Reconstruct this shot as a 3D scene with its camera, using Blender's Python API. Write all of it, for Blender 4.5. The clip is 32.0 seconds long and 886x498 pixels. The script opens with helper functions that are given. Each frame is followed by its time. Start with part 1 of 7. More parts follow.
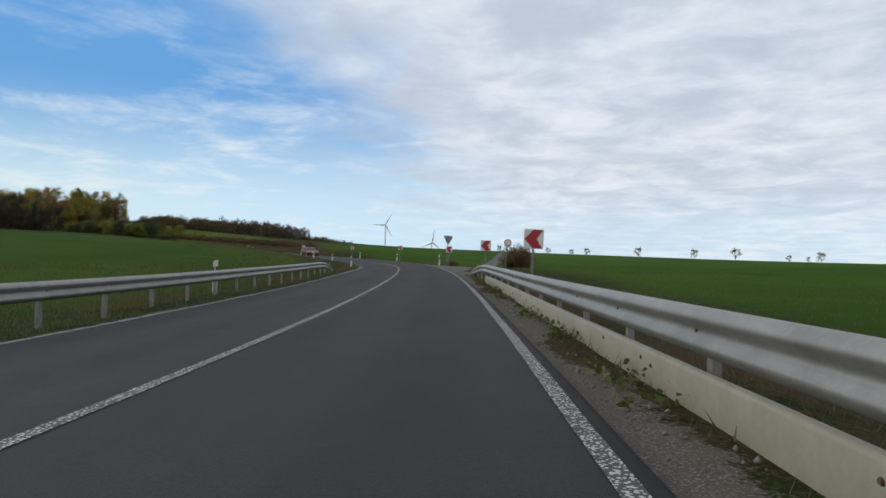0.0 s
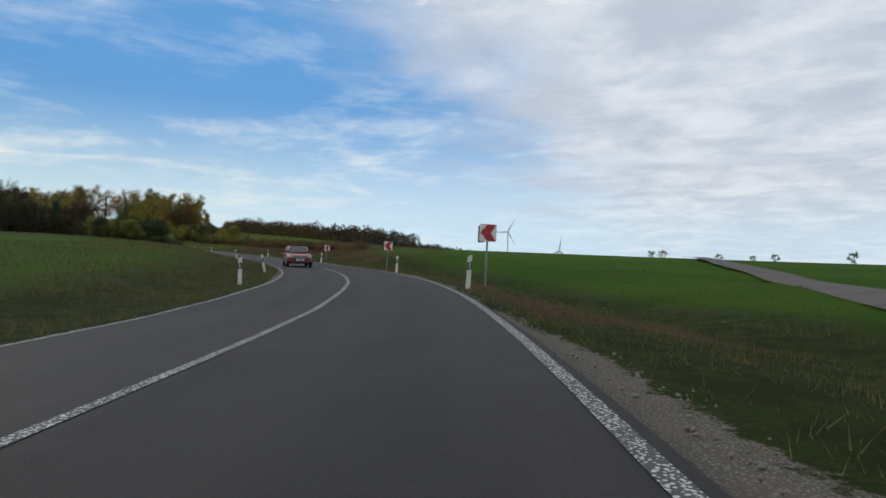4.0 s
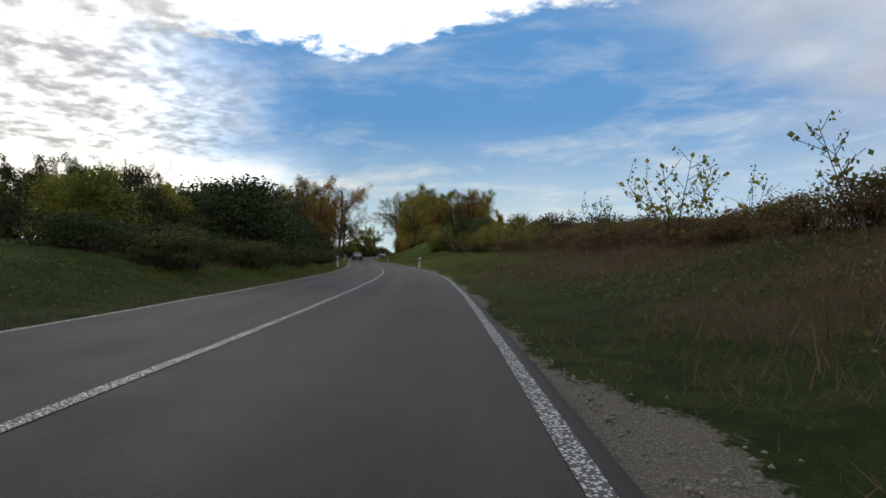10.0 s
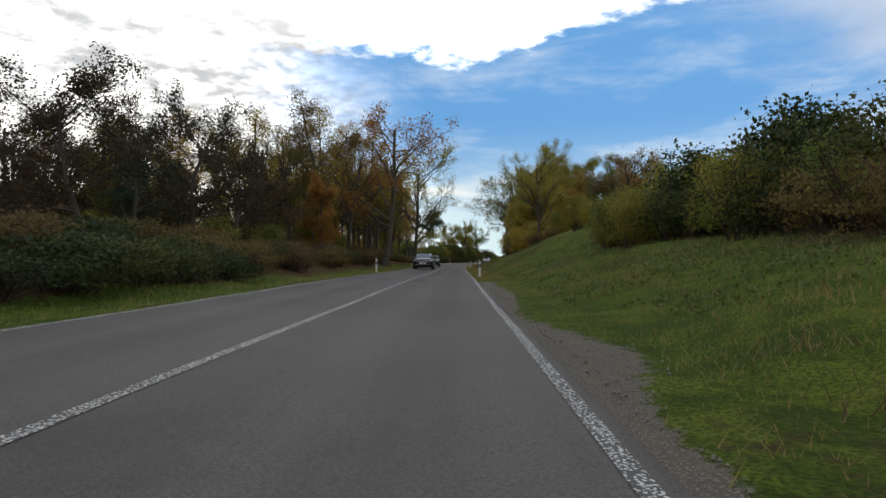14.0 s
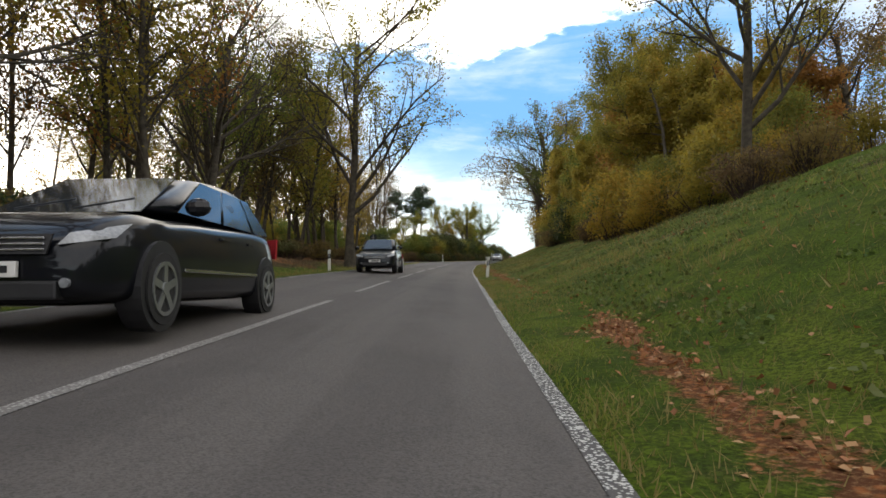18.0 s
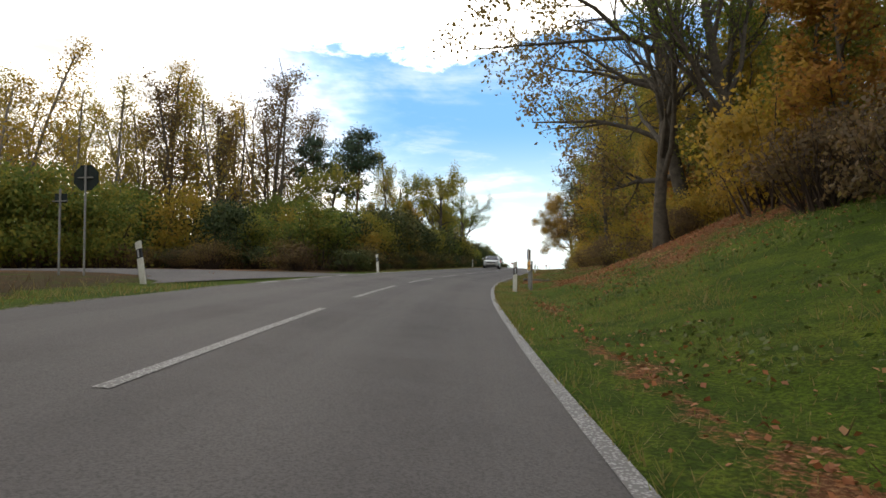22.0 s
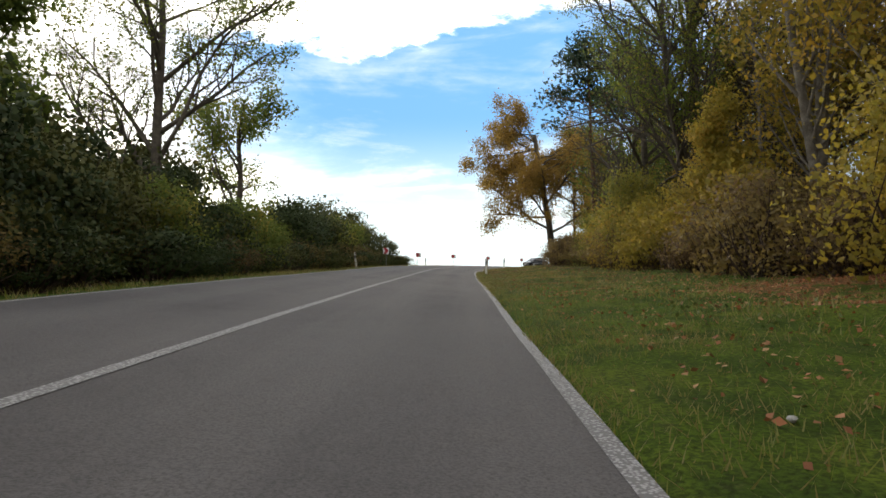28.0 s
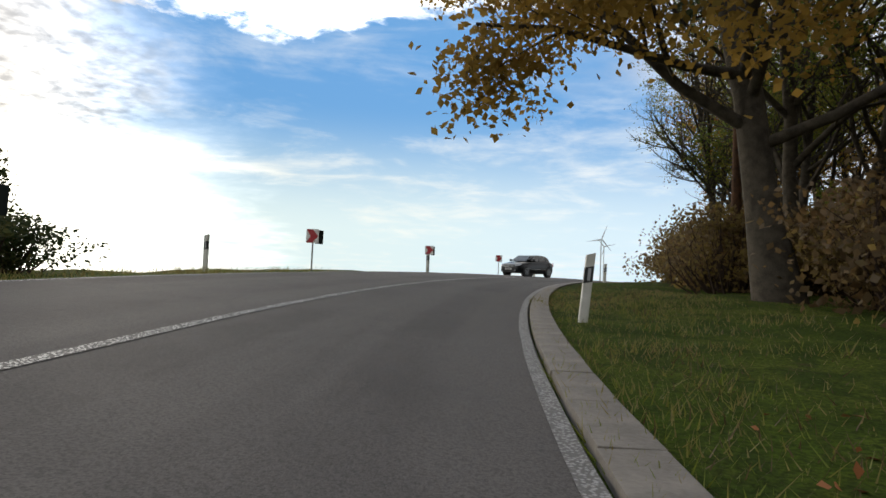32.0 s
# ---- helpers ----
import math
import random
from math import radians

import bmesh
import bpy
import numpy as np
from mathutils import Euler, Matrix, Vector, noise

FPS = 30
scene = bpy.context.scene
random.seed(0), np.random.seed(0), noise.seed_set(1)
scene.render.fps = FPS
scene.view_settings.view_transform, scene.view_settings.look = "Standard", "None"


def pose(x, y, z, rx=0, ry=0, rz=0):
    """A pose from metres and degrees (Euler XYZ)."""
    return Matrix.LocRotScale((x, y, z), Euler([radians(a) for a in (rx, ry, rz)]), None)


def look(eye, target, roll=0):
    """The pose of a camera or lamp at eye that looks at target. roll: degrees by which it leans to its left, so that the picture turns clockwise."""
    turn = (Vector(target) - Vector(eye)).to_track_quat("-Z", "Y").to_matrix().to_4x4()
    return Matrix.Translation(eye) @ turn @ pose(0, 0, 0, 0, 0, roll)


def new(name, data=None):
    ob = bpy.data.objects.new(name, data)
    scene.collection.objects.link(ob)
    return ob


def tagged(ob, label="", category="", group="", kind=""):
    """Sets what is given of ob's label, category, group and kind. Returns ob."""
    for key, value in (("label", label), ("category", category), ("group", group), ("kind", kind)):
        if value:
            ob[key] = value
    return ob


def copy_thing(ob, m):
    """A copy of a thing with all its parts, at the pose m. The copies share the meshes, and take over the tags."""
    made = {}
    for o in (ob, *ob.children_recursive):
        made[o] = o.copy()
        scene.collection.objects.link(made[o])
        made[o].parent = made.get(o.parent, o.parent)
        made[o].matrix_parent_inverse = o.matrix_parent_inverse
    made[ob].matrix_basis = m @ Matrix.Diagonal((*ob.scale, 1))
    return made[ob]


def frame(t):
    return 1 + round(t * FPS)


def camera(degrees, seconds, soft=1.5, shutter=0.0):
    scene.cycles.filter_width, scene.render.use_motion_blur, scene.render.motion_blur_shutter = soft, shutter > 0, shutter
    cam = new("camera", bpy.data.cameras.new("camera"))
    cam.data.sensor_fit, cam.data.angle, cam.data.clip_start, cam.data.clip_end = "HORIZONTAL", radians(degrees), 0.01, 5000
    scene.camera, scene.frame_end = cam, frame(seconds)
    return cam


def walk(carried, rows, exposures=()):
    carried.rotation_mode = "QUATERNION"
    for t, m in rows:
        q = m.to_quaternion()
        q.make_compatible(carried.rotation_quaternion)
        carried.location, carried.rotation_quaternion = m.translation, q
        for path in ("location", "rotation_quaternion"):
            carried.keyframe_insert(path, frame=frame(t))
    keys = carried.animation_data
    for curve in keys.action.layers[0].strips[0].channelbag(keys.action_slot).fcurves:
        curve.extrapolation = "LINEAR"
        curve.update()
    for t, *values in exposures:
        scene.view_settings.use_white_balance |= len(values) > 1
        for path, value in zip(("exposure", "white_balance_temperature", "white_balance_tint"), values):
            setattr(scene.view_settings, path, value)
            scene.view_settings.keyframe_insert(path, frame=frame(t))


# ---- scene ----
# the picture brightens under the trees and closes again in the open
EXPOSURES = ((0.0, -0.3, 6500, 9), (3.0, -0.3, 6500, 9), (5.0, -0.5, 6550, 9), (6.0, -0.6, 6550, 9), (8.0, -0.62, 6550, 9), (10.0, -0.5, 6600, 10), (12.0, -0.4, 6650, 10), (13.0, -0.3, 6700, 10), (14.5, -0.1, 6750, 10), (17.0, 0.4, 6950, 11), (18.0, 0.48, 7250, 12), (19.0, 0.8, 7400, 13), (20.0, 0.55, 7400, 13), (21.0, 0.5, 7350, 12), (22.0, 0.5, 7350, 12), (24.0, 0.88, 7450, 14), (25.0, 0.95, 7450, 14), (28.0, 0.5, 7300, 12), (29.0, 0.35, 7250, 12), (30.0, 0.42, 7200, 12), (31.0, 0.3, 7100, 12), (32.0, -0.12, 7000, 11))
cam = camera(68.59, 32.0, 1.6)
walk(cam, [
    (0.0, pose(1.848, -17.538, 0.697, 91.496, -0.960, 8.880)),
    (0.5, pose(0.785, -9.190, 0.753, 91.361, -1.400, 9.472)),
    (1.0, pose(-0.598, -0.896, 0.863, 91.704, -1.897, 11.334)),
    (1.5, pose(-1.892, 7.385, 1.006, 91.764, -0.320, 9.650)),
    (2.0, pose(-3.451, 15.524, 1.146, 91.786, -1.356, 13.189)),
    (2.5, pose(-4.970, 23.510, 1.291, 91.827, -1.232, 13.195)),
    (4.5, pose(-13.987, 53.727, 1.805, 92.286, -1.428, 22.864)),
    (5.0, pose(-17.090, 61.092, 2.023, 92.351, -1.832, 25.326)),
    (5.5, pose(-20.585, 68.324, 2.210, 92.405, -0.744, 28.286)),
    (6.0, pose(-24.501, 75.375, 2.402, 92.260, -1.861, 33.519)),
    (6.5, pose(-29.045, 82.059, 2.602, 92.394, -0.828, 36.623)),
    (7.0, pose(-33.882, 88.606, 2.831, 92.603, -0.034, 38.196)),
    (7.5, pose(-38.970, 95.046, 3.085, 92.661, -0.057, 40.424)),
    (8.0, pose(-44.408, 101.318, 3.359, 92.723, -0.469, 43.454)),
    (8.5, pose(-50.136, 107.450, 3.674, 92.912, 0.241, 44.644)),
    (9.0, pose(-56.125, 113.597, 3.998, 92.943, 0.149, 46.512)),
    (9.5, pose(-62.327, 119.672, 4.334, 93.045, 0.868, 46.617)),
    (10.0, pose(-68.562, 125.816, 4.674, 93.076, 0.710, 46.926)),
    (10.5, pose(-75.077, 131.802, 5.019, 93.276, -0.096, 50.505)),
    (11.0, pose(-81.709, 137.795, 5.405, 93.296, 1.031, 49.124)),
    (11.5, pose(-88.442, 143.747, 5.763, 93.346, 0.032, 51.366)),
    (12.0, pose(-95.368, 149.405, 6.138, 93.401, 0.273, 52.637)),
    (12.5, pose(-102.363, 154.835, 6.497, 93.488, 0.458, 54.059)),
    (13.0, pose(-109.287, 160.196, 6.854, 93.458, 0.473, 54.763)),
    (13.5, pose(-116.254, 165.276, 7.212, 93.609, 0.264, 53.954)),
    (14.0, pose(-123.122, 170.213, 7.577, 93.698, 0.304, 56.554)),
    (14.5, pose(-129.911, 174.951, 7.941, 93.561, -0.236, 54.933)),
    (16.5, pose(-153.782, 191.476, 9.244, 93.613, -0.534, 58.178)),
    (17.0, pose(-159.580, 195.705, 9.538, 93.425, -0.488, 55.166)),
    (17.5, pose(-165.479, 199.795, 9.829, 93.571, 0.350, 57.233)),
    (18.0, pose(-171.338, 204.008, 10.139, 93.544, 0.261, 56.503)),
    (18.5, pose(-177.342, 208.164, 10.485, 93.530, -1.067, 56.463)),
    (19.0, pose(-183.445, 212.443, 10.850, 93.823, -0.549, 56.432)),
    (19.5, pose(-189.454, 216.588, 11.227, 93.752, -0.477, 56.022)),
    (20.0, pose(-195.468, 220.905, 11.589, 93.700, -0.897, 55.514)),
    (20.5, pose(-201.551, 225.212, 11.923, 93.770, -1.196, 55.507)),
    (21.0, pose(-207.590, 229.657, 12.263, 93.769, -0.953, 54.827)),
    (21.5, pose(-213.643, 233.988, 12.666, 93.805, -0.655, 55.015)),
    (22.0, pose(-219.624, 238.406, 13.077, 93.833, -0.843, 53.934)),
    (22.5, pose(-225.446, 243.050, 13.417, 93.863, -0.851, 53.977)),
    (23.0, pose(-231.278, 247.499, 13.755, 93.913, -0.799, 52.766)),
    (23.5, pose(-236.828, 252.181, 14.106, 93.819, 0.145, 51.358)),
    (24.0, pose(-242.069, 256.801, 14.445, 93.590, 1.101, 46.579)),
    (24.5, pose(-246.847, 261.388, 14.745, 93.620, 0.868, 45.775)),
    (25.0, pose(-251.205, 266.092, 15.014, 93.526, -0.316, 46.480)),
    (25.5, pose(-255.711, 270.628, 15.304, 93.631, 0.793, 46.094)),
    (27.5, pose(-274.441, 289.287, 16.463, 93.250, 1.551, 47.083)),
    (28.0, pose(-279.144, 294.052, 16.749, 93.208, 0.550, 46.965)),
    (28.5, pose(-283.814, 298.462, 17.045, 93.186, 1.479, 47.334)),
    (29.0, pose(-288.395, 302.979, 17.316, 93.121, -0.364, 47.032)),
    (29.5, pose(-292.935, 307.567, 17.565, 92.913, -0.064, 46.159)),
    (30.0, pose(-297.481, 312.238, 17.802, 93.000, -0.208, 45.312)),
    (30.5, pose(-302.107, 316.956, 18.042, 93.122, -0.588, 46.273)),
    (31.0, pose(-306.855, 321.660, 18.316, 93.071, -1.088, 44.506)),
    (31.5, pose(-311.485, 326.475, 18.575, 92.905, -0.299, 43.075)),
    (32.0, pose(-315.715, 331.663, 18.826, 92.673, -2.275, 39.587)),
], exposures=EXPOSURES)

# the right edge line of the road: headings in degrees left of +y, slopes, and the cross slope
HEAD_AT = (-70, -20, -10, 0, 10, 20, 30, 40, 50, 60, 70, 80, 90, 100, 110, 120, 130, 140, 150, 160, 170, 180, 190, 200, 210, 220, 230, 240, 250, 260, 270, 280, 290, 300, 310, 320, 330, 340, 350, 360, 370, 380, 390, 400, 410, 420, 430, 440, 450, 460, 470, 480, 490, 500, 510, 540, 640)
HEAD = (3.06, 7.06, 8.14, 9.15, 10.19, 11.61, 12.92, 15.72, 19.34, 22.99, 26.57, 31.41, 36.02, 39.47, 41.83, 43.27, 44.76, 46.31, 46.57, 47.67, 48.71, 50.51, 52.23, 53.00, 54.15, 55.01, 55.35, 55.10, 54.88, 54.90, 55.23, 55.27, 54.98, 54.64, 54.71, 53.99, 53.05, 53.11, 51.62, 48.62, 45.27, 44.08, 43.95, 44.53, 45.48, 45.92, 45.23, 45.40, 45.09, 43.51, 38.70, 32.30, 26.30, 20.50, 15.50, 2.00, -18.00)
SLOPE_AT = (-70, -20, 0, 20, 40, 60, 80, 100, 120, 140, 160, 180, 200, 220, 240, 260, 280, 300, 320, 340, 360, 380, 400, 420, 440, 460, 480, 490, 505, 540, 640)
SLOPE = (0.0001, 0.0001, 0.0183, 0.0181, 0.0171, 0.0206, 0.0225, 0.0306, 0.0358, 0.0380, 0.0425, 0.0398, 0.0407, 0.0435, 0.0473, 0.0385, 0.0474, 0.0476, 0.0479, 0.0516, 0.0468, 0.0449, 0.0423, 0.0442, 0.0364, 0.0433, 0.0381, 0.0300, 0.0120, -0.0100, -0.0200)
BANK_AT = (-70, -20, 20, 60, 100, 140, 180, 220, 260, 300, 340, 380, 420, 460, 500, 640)
BANK = (-0.0281, -0.0281, -0.0265, -0.0551, 0.0051, 0.0115, 0.0171, 0.0283, 0.0424, 0.0629, 0.0610, 0.0700, 0.0825, 0.0884, 0.0411, 0.0000)
DASH_FROM, DASH_TO, DASH, DASH_GAP = 288.7, 410.0, 6.62, 3.05

# ---- sun, sky and exposure ----
SUN_AZ, SUN_EL = 72.0, 14.0          # degrees to the left of +y, and above the horizon


def sun_dir():
    a, e = radians(SUN_AZ), radians(SUN_EL)
    return Vector((-math.sin(a) * math.cos(e), math.cos(a) * math.cos(e), math.sin(e)))


class Nodes:
    """Short hand for building a node tree."""

    def __init__(self, tree):
        self.tree = tree
        self.nodes, self.links = tree.nodes, tree.links

    def put(self, socket, value):
        if value is None:
            return
        if isinstance(value, bpy.types.NodeSocket):
            self.links.new(value, socket)
        else:
            socket.default_value = value

    def math(self, op, a, b=None, c=None, clamp=False):
        n = self.nodes.new("ShaderNodeMath")
        n.operation, n.use_clamp = op, clamp
        for i, v in enumerate((a, b, c)):
            self.put(n.inputs[i], v)
        return n.outputs[0]

    def ramp(self, v, a, b, c=0.0, d=1.0, smooth=True):
        n = self.nodes.new("ShaderNodeMapRange")
        n.interpolation_type = "SMOOTHSTEP" if smooth else "LINEAR"
        for i, x in enumerate((v, a, b, c, d)):
            self.put(n.inputs[i], x)
        return n.outputs[0]

    def noise(self, vec, scale, detail=4, rough=0.55, warp=0.0):
        n = self.nodes.new("ShaderNodeTexNoise")
        self.put(n.inputs["Vector"], vec)
        n.inputs["Scale"].default_value, n.inputs["Detail"].default_value = scale, detail
        n.inputs["Roughness"].default_value, n.inputs["Distortion"].default_value = rough, warp
        return n.outputs[0]

    def voronoi(self, vec, scale, feature="F1"):
        n = self.nodes.new("ShaderNodeTexVoronoi")
        n.feature = feature
        self.put(n.inputs["Vector"], vec)
        n.inputs["Scale"].default_value = scale
        return n.outputs["Distance"]

    def mix(self, f, a, b):
        n = self.nodes.new("ShaderNodeMix")
        n.data_type = "RGBA"
        self.put(n.inputs[0], f)
        for i, v in ((6, a), (7, b)):
            self.put(n.inputs[i], v if isinstance(v, bpy.types.NodeSocket) else (*v, 1.0))
        return n.outputs[2]

    def scale(self, col, f):
        n = self.nodes.new("ShaderNodeVectorMath")
        n.operation = "SCALE"
        self.put(n.inputs[0], col)
        self.put(n.inputs["Scale"], f)
        return n.outputs[0]

    def vec(self, x, y, z):
        n = self.nodes.new("ShaderNodeCombineXYZ")
        for i, v in enumerate((x, y, z)):
            self.put(n.inputs[i], v)
        return n.outputs[0]

    def xyz(self, v):
        n = self.nodes.new("ShaderNodeSeparateXYZ")
        self.put(n.inputs[0], v)
        return n.outputs

    def dot(self, a, b):
        n = self.nodes.new("ShaderNodeVectorMath")
        n.operation = "DOT_PRODUCT"
        self.put(n.inputs[0], a)
        self.put(n.inputs[1], b)
        return n.outputs["Value"]


def build_sky():
    world = bpy.data.worlds.new("sky")
    world.use_nodes = True
    scene.world = world
    k = Nodes(world.node_tree)
    k.nodes.clear()
    d = k.nodes.new("ShaderNodeTexCoord").outputs["Generated"]
    x, y, z = k.xyz(d)
    deg = 180 / math.pi
    az = k.math("MULTIPLY", k.math("ARCTAN2", k.math("MULTIPLY", x, -1), y), deg)
    el = k.math("MULTIPLY", k.math("ARCSINE", z), deg)
    up = k.math("ADD", k.math("MAXIMUM", z, 0.0), 0.10)
    flat = k.vec(k.math("DIVIDE", x, up), k.math("DIVIDE", y, up), 0.0)
    sky = k.nodes.new("ShaderNodeTexSky")
    sky.sky_type, sky.sun_disc = "NISHITA", False
    sky.sun_elevation, sky.sun_rotation = radians(SUN_EL), radians(-SUN_AZ)
    sky.air_density, sky.dust_density, sky.ozone_density = 1.0, 0.0, 3.0
    big = k.noise(flat, 0.9, 7, 0.55, 0.6)
    mid = k.noise(flat, 2.6, 8, 0.6, 0.4)
    fine = k.noise(flat, 9.0, 6, 0.6, 0.2)
    puff = k.voronoi(flat, 24.0, "SMOOTH_F1")
    sx = k.vec(k.math("MULTIPLY", az, 0.035), k.math("MULTIPLY", el, 0.16), 0.0)
    streak = k.noise(sx, 1.6, 7, 0.6, 0.5)
    # clear air, paler towards the horizon
    clear = k.mix(0.8, k.scale(sky.outputs[0], k.ramp(az, 30.0, 62.0, SKY_GAIN, SKY_GAIN * 0.6)), CLEAR)
    haze = k.ramp(el, 15.0, 3.5)
    pale = k.mix(k.math("MULTIPLY", haze, 0.78), clear, HAZE)
    # thin veils
    veil = k.ramp(k.math("ADD", k.math("MULTIPLY", streak, 0.7), k.math("MULTIPLY", mid, 0.5)), 0.56, 0.82)
    low = k.ramp(el, 17.0, 7.0)
    veil = k.math("MULTIPLY", veil, k.math("ADD", 0.42, k.math("MULTIPLY", low, 0.45)))
    one = k.mix(veil, pale, VEIL)
    # the grey cover on the side away from the sun
    wob = k.math("ADD", k.math("MULTIPLY", k.math("SUBTRACT", big, 0.5), 26.0), k.math("MULTIPLY", k.math("SUBTRACT", mid, 0.5), 20.0))
    lean = k.math("MULTIPLY", k.math("SUBTRACT", el, 14.0), 0.9)
    cover = k.ramp(k.math("ADD", k.math("ADD", az, wob), k.math("MULTIPLY", lean, -1.0)), 27.0, 6.0)
    cover = k.math("MULTIPLY", cover, k.ramp(el, 2.0, 8.0, 0.35, 0.93))
    shade = k.ramp(k.math("ADD", k.math("MULTIPLY", mid, 0.6), k.math("MULTIPLY", streak, 0.4)), 0.36, 0.66)
    two = k.mix(cover, one, k.mix(shade, GREY_DARK, GREY_LIGHT))
    # the bright broken sheet above and towards the sun
    edge = k.ramp(az, 34.0, 56.0, EDGE_HIGH, EDGE_LOW)
    ragged = k.math("ADD", k.math("MULTIPLY", k.math("SUBTRACT", fine, 0.5), 5.0), k.math("MULTIPLY", k.math("SUBTRACT", mid, 0.5), 4.0))
    sheet = k.ramp(k.math("SUBTRACT", k.math("ADD", el, ragged), edge), -0.5, 0.9)
    side = k.ramp(k.math("ADD", k.math("ADD", az, k.math("MULTIPLY", wob, 0.45)), k.math("MULTIPLY", k.math("SUBTRACT", 13.0, el), 0.55)), 57.0, 75.0)
    sheet = k.math("MAXIMUM", sheet, k.math("MULTIPLY", side, k.ramp(el, 3.0, 9.0, 0.75, 1.0)))
    sheet = k.math("MULTIPLY", sheet, k.ramp(az, 8.0, 30.0, 0.55, 1.0))
    sheet = k.math("MULTIPLY", sheet, k.ramp(k.math("ADD", el, k.math("MULTIPLY", big, 16.0)), 36.0, 62.0, 1.0, 0.25))
    thick = k.math("MULTIPLY", k.ramp(k.math("ADD", k.math("MULTIPLY", puff, 0.12), k.math("ADD", k.math("MULTIPLY", fine, 0.38), k.math("MULTIPLY", mid, 0.5))), 0.36, 0.60), k.ramp(az, 58.0, 67.0, 0.1, 1.0))
    thick = k.math("MULTIPLY", thick, k.ramp(el, 27.0, 20.0, 0.35, 1.0))
    thick = k.math("MULTIPLY", thick, k.ramp(k.math("ADD", el, k.math("MULTIPLY", mid, 4.0)), 11.0, 13.5))
    sd = sun_dir()
    near = k.dot(d, tuple(sd))
    glow = k.ramp(near, 0.62, 0.995)
    lit = k.mix(thick, WHITE, SHEET_GREY)
    three = k.mix(sheet, two, lit)
    warm = k.mix(k.math("MULTIPLY", glow, k.ramp(el, 18.0, 4.0)), (1.0, 1.0, 1.0), (1.08, 1.03, 0.92))
    m = k.nodes.new("ShaderNodeMix")
    m.data_type, m.blend_type = "RGBA", "MULTIPLY"
    m.inputs[0].default_value = 1.0
    k.links.new(three, m.inputs[6])
    k.links.new(warm, m.inputs[7])
    lum = k.math("ADD", 1.0, k.math("MULTIPLY", k.math("POWER", glow, 2.0), k.math("MULTIPLY", k.math("MULTIPLY", sheet, k.math("SUBTRACT", 1.0, thick)), GLOW)))
    ground = k.ramp(el, -1.5, -0.2)
    final = k.mix(ground, (0.5, 0.55, 0.45), k.scale(m.outputs[2], lum))
    bg = k.nodes.new("ShaderNodeBackground")
    k.links.new(final, bg.inputs[0])
    bg.inputs[1].default_value = SKY_STRENGTH
    out = k.nodes.new("ShaderNodeOutputWorld")
    k.links.new(bg.outputs[0], out.inputs[0])


# colours of the sky are written for a strength of 0.1, so white is about 10
SKY_STRENGTH, SKY_GAIN = 0.125, 0.85
CLEAR = (1.35, 3.85, 7.9)
HAZE, VEIL = (7.2, 8.9, 9.8), (8.2, 8.9, 9.4)
GREY_DARK, GREY_LIGHT = (5.5, 6.0, 6.9), (8.1, 8.5, 9.1)
WHITE, SHEET_GREY = (9.8, 9.9, 9.8), (5.6, 5.8, 6.1)
EDGE_HIGH, EDGE_LOW, GLOW = 23.2, 20.3, 1.2
build_sky()
lamp = new("sun", bpy.data.lights.new("sun", "SUN"))
lamp.data.energy, lamp.data.angle, lamp.data.color = 1.1, radians(12), (1.0, 0.93, 0.82)
lamp.matrix_world = look(tuple(sun_dir() * 500), (0, 0, 0))

# ---- the line of the road ----
SF = np.arange(-70.0, 640.0, 0.5)


def integrate():
    ps = np.radians(np.interp(SF, HEAD_AT, HEAD))
    g = np.interp(SF, SLOPE_AT, SLOPE)
    mid = lambda v: np.concatenate([[0], np.cumsum((v[1:] + v[:-1]) / 2 * 0.5)])
    x, y, z = mid(-np.sin(ps)), mid(np.cos(ps)), mid(g)
    o = int(np.argmin(abs(SF)))
    return x - x[o], y - y[o], z - z[o], ps, np.interp(SF, BANK_AT, BANK)


LX, LY, LZ, LH, LB = integrate()
ROADW = 6.0                                     # between the middles of the two edge lines
TRACK_S, TRACK_R = (19.3, 22.4, 28.4, 34.8, 40.0), (0.38, 1.0, 2.1, 3.1, 4.8)   # outer edge of the farm track's mouth
COLS = (0.3, 1.6, 3.0, 5.0, 8.0, 14.0, 40.0, 120.0, 400.0)
RIGHT, LEFT = [], []


def profile(side, s, *h):
    side.append((s, h))


def noise2(x, y, size, seed=0):
    """Smooth value noise, -1 to 1."""
    x, y = np.asarray(x, float) / size, np.asarray(y, float) / size
    xi, yi = np.floor(x).astype(int), np.floor(y).astype(int)
    fx, fy = x - xi, y - yi
    fx, fy = fx * fx * (3 - 2 * fx), fy * fy * (3 - 2 * fy)
    h = lambda i, j: np.modf(np.abs(np.sin(i * 127.1 + j * 311.7 + seed * 74.7) * 43758.5453))[0]
    a = h(xi, yi) * (1 - fx) + h(xi + 1, yi) * fx
    b = h(xi, yi + 1) * (1 - fx) + h(xi + 1, yi + 1) * fx
    return (a * (1 - fy) + b * fy) * 2 - 1


